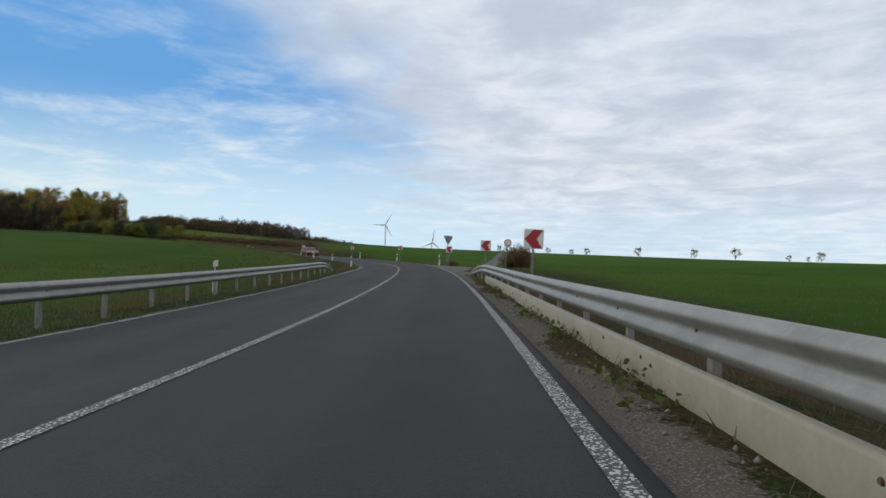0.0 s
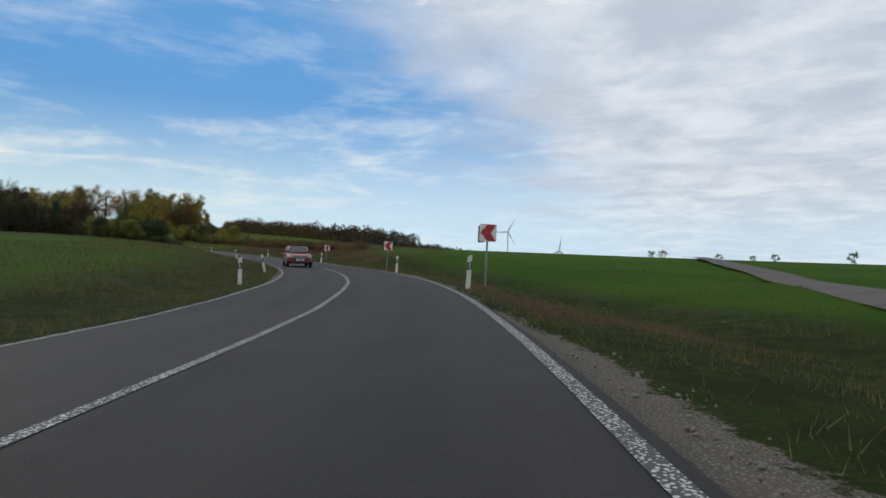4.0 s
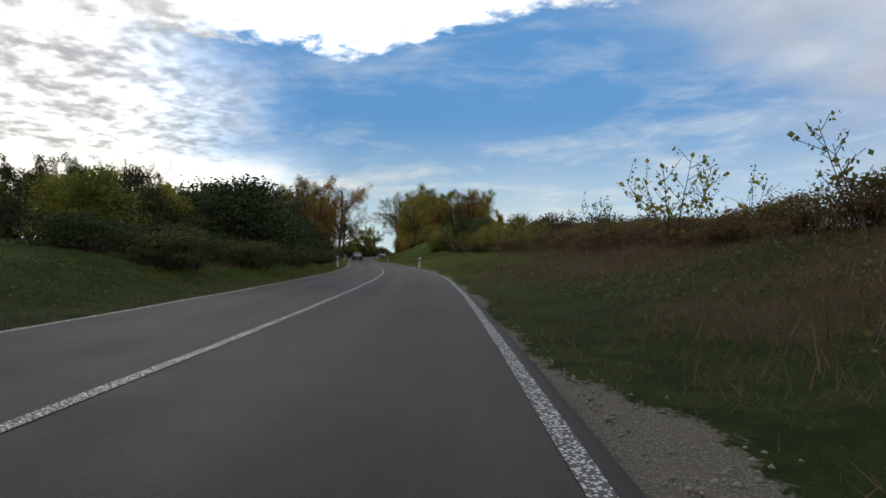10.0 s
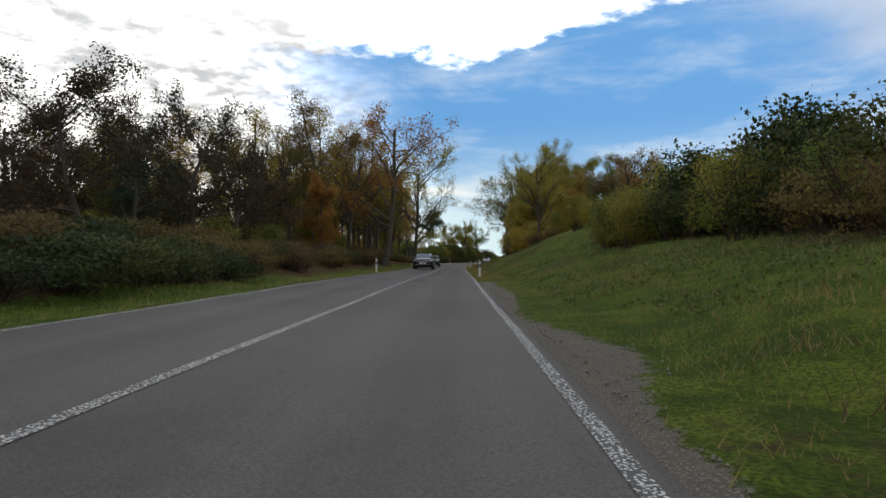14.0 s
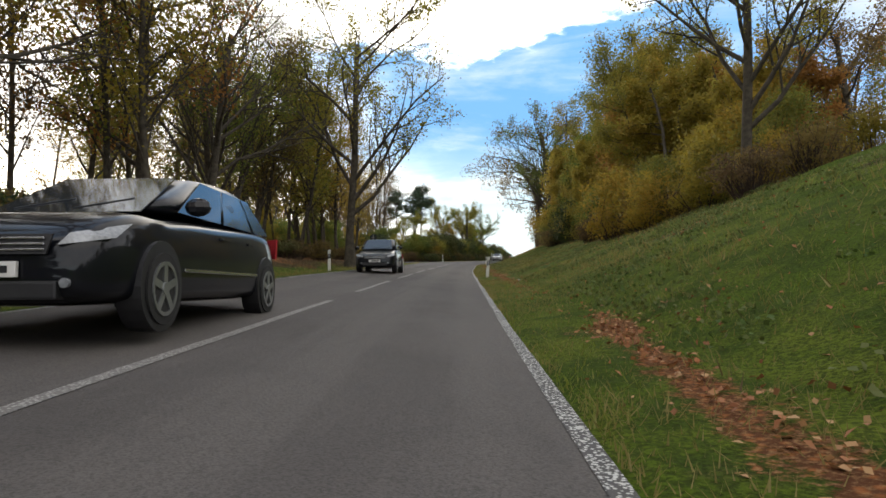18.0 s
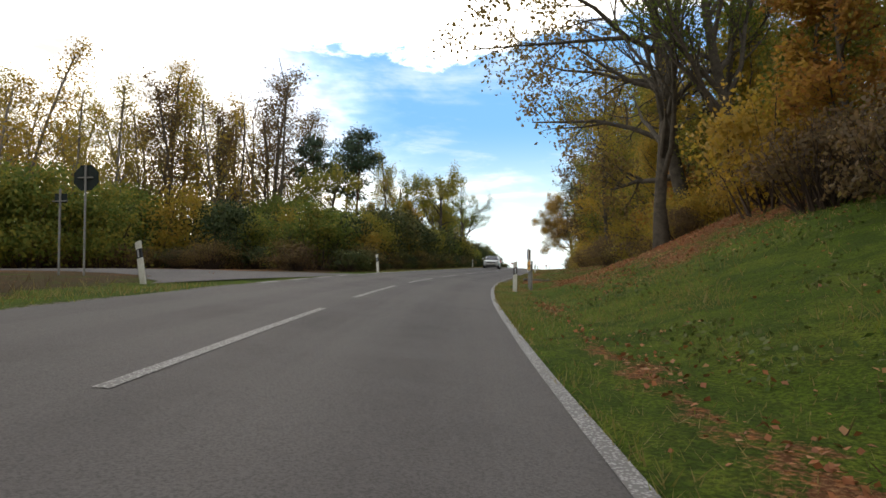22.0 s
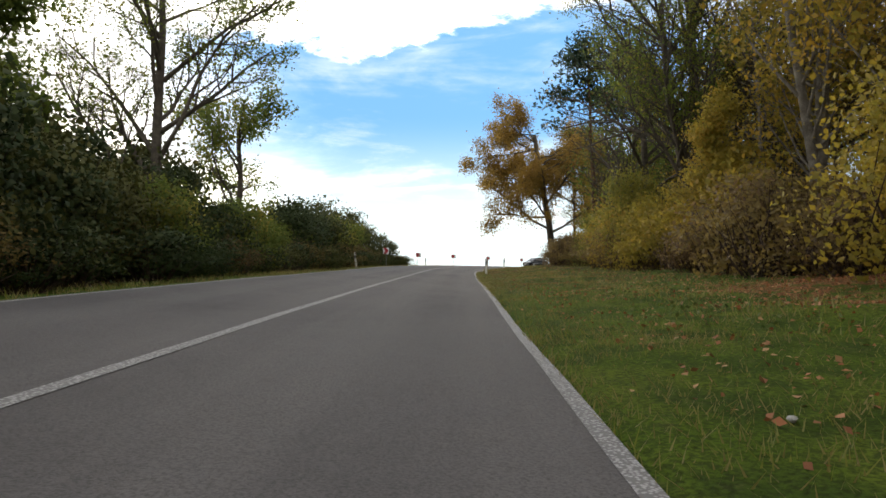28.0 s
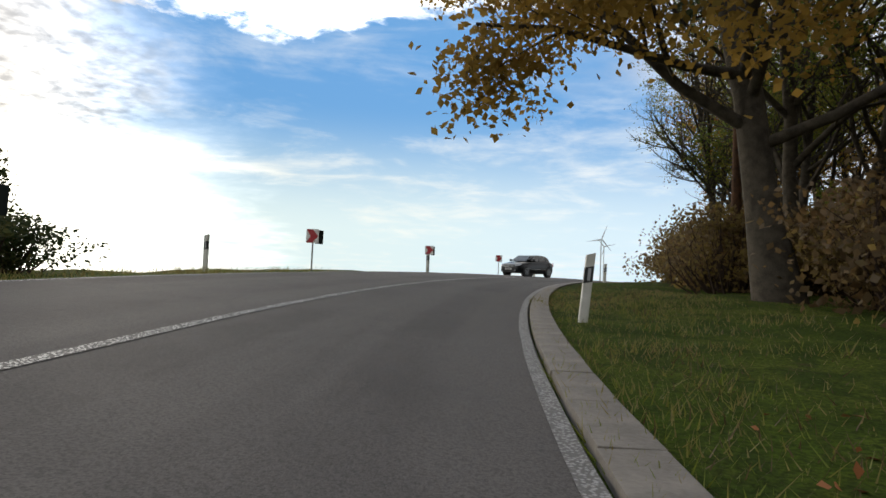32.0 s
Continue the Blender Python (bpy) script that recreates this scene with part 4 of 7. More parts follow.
def pine(seed, height, r, crown_from, full=1.0):
    rng = np.random.default_rng(seed)
    v, f, c = [], [], []
    n = 7
    pts = [np.array([0, 0, -0.4])]
    for i in range(n):
        pts.append(pts[-1] + np.array([rng.normal(0, 0.12), rng.normal(0, 0.12), (height + 0.4) / n]))
    tube(pts, [r * (1.25 if i == 0 else 1 - 0.8 * i / n) for i in range(n + 1)], 8, v, f)
    pts = np.array(pts)
    for k in range(int(34 * full)):
        t = crown_from + (1 - crown_from) * (k + rng.uniform()) / (34 * full)
        z = t * height
        at = np.array([np.interp(z, pts[:, 2], pts[:, 0]), np.interp(z, pts[:, 2], pts[:, 1]), z])
        a = rng.uniform(0, 6.28)
        span = height * 0.20 * (1.15 - 0.75 * (t - crown_from) / (1 - crown_from)) * rng.uniform(0.5, 1.2)
        way = np.array([math.cos(a), math.sin(a), rng.uniform(-0.1, 0.45)])
        end = at + way * span
        bend = at + way * span * 0.5 + np.array([0, 0, -0.08 * span])
        tube([at, bend, end], [0.05, 0.035, 0.012], 4, v, f)
        for _ in range(7):
            u = rng.uniform(0.45, 1.05)
            o = at + (end - at) * u + rng.normal(0, 0.22, 3)
            c.append(o + rng.normal(0, 1, (16, 3)) * np.array([0.42, 0.42, 0.17]))
    for _ in range(int(6 * (crown_from > 0.4))):
        z = rng.uniform(0.25, crown_from) * height
        a = rng.uniform(0, 6.28)
        at = np.array([np.interp(z, pts[:, 2], pts[:, 0]), np.interp(z, pts[:, 2], pts[:, 1]), z])
        tube([at, at + np.array([math.cos(a), math.sin(a), 0.1]) * rng.uniform(0.5, 1.4)], [0.03, 0.012], 3, v, f)
    wood = mesh_from("trunk", v, np.array(f), BARK_PINE, True)
    return Plant(wood, crown_mesh("crown", rng, np.concatenate(c), 0.15, 2.6, L_PINE, 0.6), BARK_PINE, L_PINE)


def snag(seed, height):
    rng = np.random.default_rng(seed)
    v, f = [], []
    pts = [np.array([rng.normal(0, 0.05 * i), rng.normal(0, 0.05 * i), -0.3 + (height + 0.3) * i / 6]) for i in range(7)]
    tube(pts, [0.2 * (1 - 0.82 * i / 6) for i in range(7)], 7, v, f)
    for _ in range(46):
        z = rng.uniform(0.3, 0.97) * height
        a = rng.uniform(0, 6.28)
        at = np.array([np.interp(z, [p[2] for p in pts], [p[0] for p in pts]), np.interp(z, [p[2] for p in pts], [p[1] for p in pts]), z])
        ln = (1.05 - z / height) * 2.2 * rng.uniform(0.4, 1.1) + 0.2
        tube([at, at + np.array([math.cos(a) * ln * 0.6, math.sin(a) * ln * 0.6, -0.05 * ln]), at + np.array([math.cos(a) * ln, math.sin(a) * ln, -0.22 * ln])], [0.03, 0.018, 0.007], 3, v, f)
    return Plant(mesh_from("trunk", v, np.array(f), BARK, True), None, BARK, None)


def bushy(seed, w, h, leaves, leaf, leaf_mat, wood_mat, stems=14, clumps=26, shell=0.45, stretch=1.5):
    """A shrub: many stems, leaves gathered in uneven clumps, dense at its skin."""
    rng = np.random.default_rng(seed)
    v, f, c = [], [], []
    for _ in range(stems):
        a, u = rng.uniform(0, 6.28), rng.uniform(0.1, 1.0)
        top = np.array([math.cos(a) * w * 0.5 * u, math.sin(a) * w * 0.5 * u, h * rng.uniform(0.65, 1.12) * (1 - 0.35 * u * u)])
        root = np.array([math.cos(a) * w * 0.18 * u, math.sin(a) * w * 0.18 * u, -0.25])
        mid = (top + root) / 2 + rng.normal(0, 0.09 * h, 3)
        tube([root, mid, top], [0.022 + 0.006 * h, 0.016, 0.006], 3, v, f)
    for _ in range(clumps):
        a, u = rng.uniform(0, 6.28), rng.uniform(0, 1) ** 0.6
        z = rng.uniform(0.06, 1.0) ** 0.8
        reach = 0.5 * w * u * math.sqrt(max(1.02 - z * z, 0.05))
        o = np.array([math.cos(a) * reach, math.sin(a) * reach, z * h])
        c.append(o + np.clip(rng.normal(0, 1, (leaves // clumps, 3)), -1.7, 1.7) * np.array([0.16 * w, 0.16 * w, 0.11 * h]) * rng.uniform(0.5, 1.2))
    c = np.concatenate(c)
    c[:, 2] = np.abs(c[:, 2]) + 0.02
    return Plant(mesh_from("twig_mass", v, np.array(f), wood_mat, True), crown_mesh("foliage", rng, c, leaf, stretch, leaf_mat), wood_mat, leaf_mat)


round_crown = lambda f: math.sqrt(max(1 - ((f - 0.55) / 0.62) ** 2, 0.08))
tall_crown = lambda f: 1.1 - 0.75 * f
OAK = dict(bend=0.16, lift=0.05, depth=3, kids=(13, 6, 4), angle=((45, 80), (30, 65), (25, 70)), ratio=(0.50, 0.45, 0.42), thin=0.5, bare=0.26, crown=round_crown)
BIG_OAK = dict(bend=0.15, lift=0.05, depth=3, kids=(24, 8, 5), angle=((50, 85), (30, 65), (25, 70)), ratio=(0.46, 0.48, 0.42), thin=0.42, bare=0.24, crown=lambda f: 1.12 * math.sqrt(max(1 - ((f - 0.5) / 0.62) ** 2, 0.12)))
SLIM = dict(bend=0.09, lift=0.10, depth=2, kids=(24, 6), angle=((30, 62), (30, 70)), ratio=(0.28, 0.42), thin=0.4, bare=0.20, crown=tall_crown, lean=0.07)
BARE = dict(bend=0.13, lift=0.09, depth=3, kids=(14, 8, 8), angle=((25, 58), (25, 55), (25, 60)), ratio=(0.55, 0.48, 0.42), thin=0.55, bare=0.22, crown=round_crown)
FULL = dict(bend=0.12, lift=0.06, depth=2, kids=(22, 7), angle=((40, 80), (30, 70)), ratio=(0.34, 0.45), thin=0.4, bare=0.08, crown=lambda f: 1.15 - 0.75 * f)
TALL = dict(bend=0.12, lift=0.06, depth=2, kids=(24, 8), angle=((40, 80), (30, 70)), ratio=(0.29, 0.45), thin=0.4, bare=0.10, crown=lambda f: 1.1 - 0.55 * f)
HAZEL = dict(bend=0.10, lift=0.06, depth=1, kids=(9,), angle=((25, 60),), ratio=(0.42,), thin=0.45, bare=0.2, crown=lambda f: 1.1 - 0.6 * f, lean=0.14)

KIND = {
    "oak": [grow(11, 13, 0.34, BIG_OAK, BARK, L_OAK, 64, 0.115, 0.30)],
    "wood_oak": [grow(14, 13, 0.26, OAK, BARK, L_WOOD_SHADE, 34, 0.16, 0.36), grow(15, 12, 0.22, OAK, BARK, L_WOOD_SHADE, 34, 0.15, 0.36)],
    "tall_full": [grow(s, 15, 0.22, TALL, BARK, m, 78, 0.12, 0.36) for s, m in ((55, L_OLIVE), (56, L_YELLOW), (57, L_RUST), (58, L_OLIVE))],
    "bush_olive": [bushy(s, 4.6, 5.2, 8000, 0.10, L_OLIVE, TWIG, 26, 40) for s in (113, 114)],
    "brown_oak": [grow(12, 15, 0.36, OAK, BARK, L_BROWN, 26, 0.15, 0.33), grow(13, 14, 0.30, OAK, BARK, L_RUST, 20, 0.14, 0.33)],
    "slim": [grow(s, 15, 0.145, SLIM, BARK, m, 44, 0.115, 0.36) for s, m in ((21, L_GREEN), (22, L_YELLOW), (23, L_BROWN), (24, L_GREEN))],
    "pale": [grow(s, 13, 0.12, SLIM, BARK_PALE, L_YELLOW, 18, 0.11, 0.3) for s in (31, 32)],
    "bare": [grow(41, 12, 0.26, BARE, BARK, L_BROWN, 1, 0.07, 0.12), grow(42, 12, 0.24, BARE, BARK, L_GREEN, 15, 0.09, 0.22)],
    "full": [grow(s, 10, 0.16, FULL, BARK, m, 80, 0.135, 0.30) for s, m in ((51, L_YELLOW), (52, L_GREEN), (53, L_RUST), (54, L_YELLOW))],
    "green": [grow(61, 10, 0.24, OAK, BARK, L_GREEN, 28, 0.14, 0.3)],
    "pine": [pine(71, 15, 0.19, 0.62), pine(72, 14, 0.17, 0.5), pine(73, 15, 0.26, 0.28, 1.6)],
    "wood_pine": [pine(74, 14, 0.2, 0.14, 1.9), pine(75, 13, 0.2, 0.10, 2.0)],
    "snag": [snag(81, 20), snag(82, 16)],
    "hazel": [grow(s, 3.4, 0.030, HAZEL, TWIG, m, 15, 0.08, 0.10, trunks=14, stretch=1.25) for s, m in ((91, L_GREEN), (92, L_GREEN))],
    "sapling": [grow(95, 2.2, 0.014, HAZEL, TWIG, L_GREEN, 5, 0.10, 0.06, trunks=3, stretch=1.25)],
    "bush_dark": [bushy(s, 3.6, 3.4, 4400, 0.11, L_DARK, TWIG) for s in (101, 102)],
    "bush_green": [bushy(s, 3.4, 3.2, 6500, 0.095, L_GREEN, TWIG) for s in (103, 104)],
    "bush_yellow": [bushy(s, 3.2, 3.2, 4000, 0.10, L_YELLOW, TWIG) for s in (105, 106)],
    "bush_brown": [bushy(s, 2.8, 1.9, 3000, 0.08, L_BROWN, TWIG, 70) for s in (107, 108)],
    "dark_bramble": [bushy(s, 3.2, 1.6, 3400, 0.085, L_DARK, TWIG, 40) for s in (111, 112)],
    "bramble": [bushy(s, 3.0, 1.5, 3000, 0.08, m, TWIG, 40) for s, m in ((109, L_BROWN), (110, L_DARK))],
}
WORDS = {
    "oak": ("oak_tree", "spreading oak with golden brown autumn leaves beside the bend", "tree"), "brown_oak": ("oak_tree", "tall oak with rusty brown autumn leaves at the wood's edge", "tree"),
    "slim": ("forest_tree", "slender tall deciduous tree with thinning autumn leaves", "tree"), "pale": ("birch_tree", "slender pale-barked birch with sparse yellow leaves", "tree"),
    "bare": ("bare_tree", "nearly bare deciduous tree with fine dark branches", "tree"), "full": ("autumn_tree", "leafy deciduous tree in yellow and orange autumn colour", "tree"),
    "green": ("broadleaf_tree", "round broadleaf tree still mostly green beside the road", "tree"), "pine": ("pine_tree", "tall Scots pine with dark green crown and reddish trunk", "tree"),
    "wood_oak": ("forest_tree", "brown autumn tree in the dense wood, leaves coloured dark as if backlit", "tree"), "tall_full": ("autumn_tree", "tall leafy tree in olive and yellow autumn colour", "tree"),
    "bush_olive": ("autumn_shrub", "tall leafy shrub in olive yellow at the wood's edge", "shrub"),
    "wood_pine": ("pine_tree", "dark green conifer branched almost to the ground in the wood", "tree"),
    "snag": ("dead_spruce", "dead spruce with bare grey trunk and broken twigs", "tree"), "hazel": ("hazel_shrub", "tall hazel shrub with green and yellowing leaves on the bank", "shrub"),
    "sapling": ("sapling", "young thin sapling with large green leaves on the bank", "shrub"), "bush_dark": ("hedge_shrub", "dense dark green hedge shrub along the road", "shrub"),
    "bush_green": ("hedge_shrub", "dense green roadside shrub with yellowing leaves", "shrub"), "bush_yellow": ("autumn_shrub", "roadside shrub with yellow autumn leaves", "shrub"),
    "bush_brown": ("brushwood", "brown leafless brushwood on the bank top", "shrub"), "dark_bramble": ("bramble_thicket", "dense dark green bramble thicket covering the bank", "shrub"),
    "bramble": ("bramble_thicket", "low bramble thicket with brown and dark leaves", "shrub"),
}
RNG = np.random.default_rng(7)
MADE = {}


def plant(kind, s, q, size=1.0, which=None, wide=None, dz=0.0, world=None, turn=None):
    """Sets one plant on the ground beside the road."""
    pick = int(RNG.integers(len(KIND[kind]))) if which is None else which
    key = (kind, pick)
    x, y, z = ground(s, q, dz) if world is None else world
    w = size if wide is None else wide
    m = pose(x, y, z, 0, 0, RNG.uniform(0, 360) if turn is None else turn) @ Matrix.Diagonal((w, w, size, 1))
    if key not in MADE:
        p = KIND[kind][pick]
        name, label, cat = WORDS[kind]
        ob = thing(name, m, label, cat, WORDS[kind][0].replace("_", " ") + "s by the road")
        wood = part(p.wood.name, p.wood, None, ob)
        if p.wood.name.startswith("twig"):
            tagged(wood, kind="stuff")
        if p.crown:
            tagged(part(p.crown.name, p.crown, None, ob), kind="stuff")
        MADE[key] = ob
        return ob
    src = MADE[key]
    ob = copy_thing(src, m)
    ob.matrix_basis = m
    return ob


def band(kinds_, s0, s1, q0, q1, count, lo, hi, gap=2.0, keep=None, wide=1.0):
    """Spreads plants over a stretch beside the road, not too close to each other."""
    done, tries = [], 0
    while len(done) < count and tries < count * 30:
        tries += 1
        s, q = RNG.uniform(s0, s1), q0 + (q1 - q0) * RNG.uniform(0, 1) ** 1.15
        if any((s - a) ** 2 + (q - b) ** 2 < gap * gap for a, b in done):
            continue
        done.append((s, q))
        size = RNG.uniform(lo, hi)
        plant(kinds_[int(RNG.integers(len(kinds_)))], s, q, size, wide=size * wide * RNG.uniform(0.9, 1.15))

# ---- guard rails ----
def along(s0, s1, step, q, outline, sink=None):
    """An outline of (sideways, up) points drawn along the road at q metres left of the edge line."""
    ss = np.linspace(s0, s1, max(2, int(round((s1 - s0) / step)) + 1))
    v = []
    for s in ss:
        base = ground(s, float(np.clip(q, 0, ROADW)))
        h = float(np.interp(s, SF, LH))
        drop, push = sink(s) if sink else (0, 0)
        for o, z in outline:
            off = q - float(np.clip(q, 0, ROADW)) + o + push
            v.append((base[0] - math.cos(h) * off, base[1] - math.sin(h) * off, base[2] + z - drop))
    return np.array(v), sheet(len(ss), len(outline))


WAVE = ((0.0, -0.155), (0.020, -0.150), (0.075, -0.105), (0.083, -0.070), (0.030, -0.025), (0.022, 0.0), (0.030, 0.025), (0.083, 0.070), (0.075, 0.105), (0.020, 0.150), (0.0, 0.155))


def guard_rail(name, s_list, q, face, top, label, plate, sink=None):
    """face: +1 when the beam looks to the left, -1 to the right."""
    rail = thing(name, Matrix.Identity(4), label, "guard rail")
    front = [(o * face, z + top - 0.155) for o, z in WAVE]
    back = [(o * face - 0.006 * face, z + top - 0.155) for o, z in WAVE][::-1]
    for a, b in zip(s_list[:-1], s_list[1:]):
        v, f = along(a, b + 0.1, 0.5, q, front + back + front[:1], sink)
        part("beam", mesh_from("beam", v, f, ZINC, True), None, rail)
    bolt = bmesh.new()
    bmesh.ops.create_cone(bolt, cap_ends=True, segments=8, radius1=0.019, radius2=0.012, depth=0.014)
    bolt_me = bpy.data.meshes.new("bolt")
    bolt.to_mesh(bolt_me)
    bolt.free()
    bolt_me.materials.append(RUST)
    s = s_list[0] + 0.6
    while s < s_list[-1] - 3:
        x, y, z = ground(s, float(np.clip(q, 0, ROADW)))
        h = float(np.interp(s, SF, LH))
        off = q - float(np.clip(q, 0, ROADW)) - 0.09 * face
        bm = bmesh.new()
        box(bm, 0, 0, (top - 0.06) / 2 - 0.25, 0.06, 0.10, top + 0.42, 0.006)
        post = part("post", bm, ZINC, rail)
        post.matrix_basis = pose(x - math.cos(h) * off, y - math.sin(h) * off, z, 0, 0, math.degrees(h))
        for zz in (top - 0.155,):
            o2 = off + 0.118 * face
            b = part("bolt", bolt_me, None, rail)
            b.matrix_basis = pose(x - math.cos(h) * o2, y - math.sin(h) * o2, z + zz, 0, -90 * face, math.degrees(h))
        s += 2.0
    if plate:
        outline = [(0.06 * face, 0.0), (0.075 * face, 0.27), (0.062 * face, 0.293), (0.03 * face, 0.302), (0.0, 0.293), (0.045 * face, 0.27), (0.04 * face, 0.0), (0.06 * face, 0.0)]
        for a, b in zip(plate[:-1], plate[1:]):
            v, f = along(a, b, 0.5, q + 0.02 * face, [(o, z - 0.06) for o, z in outline])
            part("underrun_plate", mesh_from("underrun_plate", v, f, PLATE), None, rail, "beige steel plate below the beam")
            for k in range(3):
                ss = a + (b - a) * RNG.uniform(0.05, 0.95)
                x, y, z = ground(ss, 0.0)
                h = float(np.interp(ss, SF, LH))
                o2 = q + 0.096 * face
                bb = part("bolt", bolt_me, None, rail)
                bb.matrix_basis = pose(x - math.cos(h) * o2, y - math.sin(h) * o2, z + RNG.uniform(0.04, 0.17), 0, -90 * face, math.degrees(h))
    return rail


def right_end(s):
    t = min(max((s - 6.0) / 11.5, 0), 1)
    return 0.42 * t * t, -0.25 * t


def left_end(s):
    t = min(max((s - 17.0) / 9.0, 0), 1)
    return 0.50 * t * t, 0.25 * t


guard_rail("guard_rail", [-64, -60, -56, -52, -48, -44, -40, -36, -32, -28, -24, -20, -16, -12, -8, -4, 0, 4, 8, 12, 17.5], -0.88, 1, 0.63,
           "galvanised double-wave guard rail with beige under-run plates", [-64, -60, -56, -52, -48, -44, -40, -36, -32, -28, -24, -20, -16, -12, -8, -4, 0, 3.5, 6.8], right_end)
guard_rail("guard_rail", [-64, -56, -48, -40, -32, -28, -24, -20, -16, -12, -8, -4, 0, 4, 8, 12, 16, 21, 26], 7.15, -1, 0.63, "galvanised guard rail on thin posts over the grass verge", None, left_end)


# ---- delineator posts ----
def make_delineator():
    ob = thing("delineator_post", Matrix.Identity(4), "white plastic delineator post with black band and reflector", "delineator post", "delineator posts along the road")
    w, t, h = 0.064, 0.055, 1.0
    bm = bmesh.new()
    base = [(-w, -0.15), (w, -0.15), (w, 0.58), (-w, 0.545)]
    slab(bm, base, t * 2, "y", -t)
    bmesh.ops.bevel(bm, geom=[e for e in bm.edges if abs(e.verts[0].co.z - e.verts[1].co.z) > 0.3], offset=0.018, segments=2, affect="EDGES")
    part("lower_body", bm, WHITE_P, ob)
    bm = bmesh.new()
    slab(bm, [(-w, 0.545), (w, 0.58), (w, 0.81), (-w, 0.775)], t * 2, "y", -t)
    bmesh.ops.bevel(bm, geom=[e for e in bm.edges if abs(e.verts[0].co.z - e.verts[1].co.z) > 0.2], offset=0.018, segments=2, affect="EDGES")
    part("black_band", bm, BLACK_P, ob, "black slanted band")
    bm = bmesh.new()
    slab(bm, [(-w, 0.775), (w, 0.81), (w, h), (-w, h - 0.045)], t * 2, "y", -t)
    bmesh.ops.bevel(bm, geom=[e for e in bm.edges if abs(e.verts[0].co.z - e.verts[1].co.z) > 0.15], offset=0.018, segments=2, affect="EDGES")
    part("head", bm, WHITE_P, ob)
    for y in (-t - 0.006, t):
        bm = bmesh.new()
        slab(bm, [(p[0], p[1] + 0.68) for p in rounded(0.042, 0.18, 0.006, 2)], 0.006, "y", y)
        part("reflector", bm, REFLECT, ob, "rectangular pale reflector")
    return ob


DEL = make_delineator()
first = True
for s, q, lean, tilt in ((41.5, -1.0, 0, 0), (66.95, -0.66, 3.0, 1), (86.8, -0.62, 2, 1), (116.0, -0.70, 5.5, 1), (146.7, -0.75, 2.5, 0), (207.5, -0.56, 4.0, 0), (259.8, -0.52, 0.5, 0), (307.9, -0.62, 4, 2),
                         (357.8, -0.80, 0.5, 0), (408.0, -0.8, 0, 0), (458.2, -0.75, 0.5, 0), (479.4, -0.85, 5.0, 1), (505, -0.9, 2, 0), (530, -0.9, 0, 0), (560, -0.9, 0, 0),
                         (2.1, 7.75, 0.5, 0), (42.2, 6.95, 0, 0), (72.5, 6.9, 0, 0), (86.0, 6.95, -11, 3), (121.5, 7.0, -10, 0), (146.5, 7.0, -6, 0), (208.9, 6.95, 0, 0),
                         (265.9, 6.95, 0, 0), (307.7, 6.95, -1.0, 0), (351.6, 8.6, -9, 2), (371.4, 6.95, -5, 0), (417.0, 7.0, 0, 0), (459.0, 7.6, -6, 0), (487.0, 9.5, 0, 0), (499.5, 6.8, 0, 0), (518, 6.9, 0, 0)):
    m = spot(s, q, 0.0, RNG.uniform(-8, 8), lean, tilt)
    if first:
        DEL.matrix_world, first = m, False
    else:
        copy_thing(DEL, m)


# ---- chevron boards ----
def make_chevron(side, label):
    """side -1 points left, +1 points right."""
    ob = thing("chevron_sign", Matrix.Identity(4), label, "road sign", "chevron boards round the bends")
    a = 0.58
    part("pole", rod(bmesh.new(), (0, 0.03, -0.4), (0, 0.03, 1.75), 0.033, n=12), STEEL, ob)
    bm = bmesh.new()
    slab(bm, [(p[0], p[1] + 1.46) for p in rounded(a, a, 0.04)], 0.022, "y", -0.035)
    panel = part("panel", bm, SIGN_W, ob, "square white board")
    bm = bmesh.new()
    k, m = 1 if side < 0 else -1, a * 0.475
    pts = [(-m * k, 0.0), (-0.02 * k, m), (m * 0.97 * k, m), (0.09 * k, 0.0), (m * 0.97 * k, -m), (-0.02 * k, -m)]
    slab(bm, [(p[0], p[1] + 1.46) for p in pts], 0.003, "y", -0.0385)
    part("chevron", bm, SIGN_R, panel, "red arrow head")
    bm = bmesh.new()
    slab(bm, [(p[0], p[1] + 1.46) for p in rounded(a - 0.03, a - 0.03, 0.03)], 0.004, "y", -0.012)
    part("backing", bm, SIGN_BACK, panel)
    for z in (1.30, 1.62):
        bm = bmesh.new()
        box(bm, 0, 0.02, z, 0.11, 0.07, 0.03, 0.006)
        part("clamp", bm, STEEL, ob)
    m4 = pose(-0.14 * (1 if side < 0 else -1), 0.31, 1.44, 0, 0, (-84 if side < 0 else 84))
    bm = bmesh.new()
    slab(bm, rounded(a, a, 0.04), 0.022, "y", 0.0)
    second = part("second_panel", bm, SIGN_BACK, ob, "dark back of a board for the other direction")
    second.matrix_basis = m4
    bm = bmesh.new()
    slab(bm, rounded(a - 0.02, a - 0.02, 0.03), 0.004, "y", 0.023)
    part("second_face", bm, SIGN_W, second)
    return ob


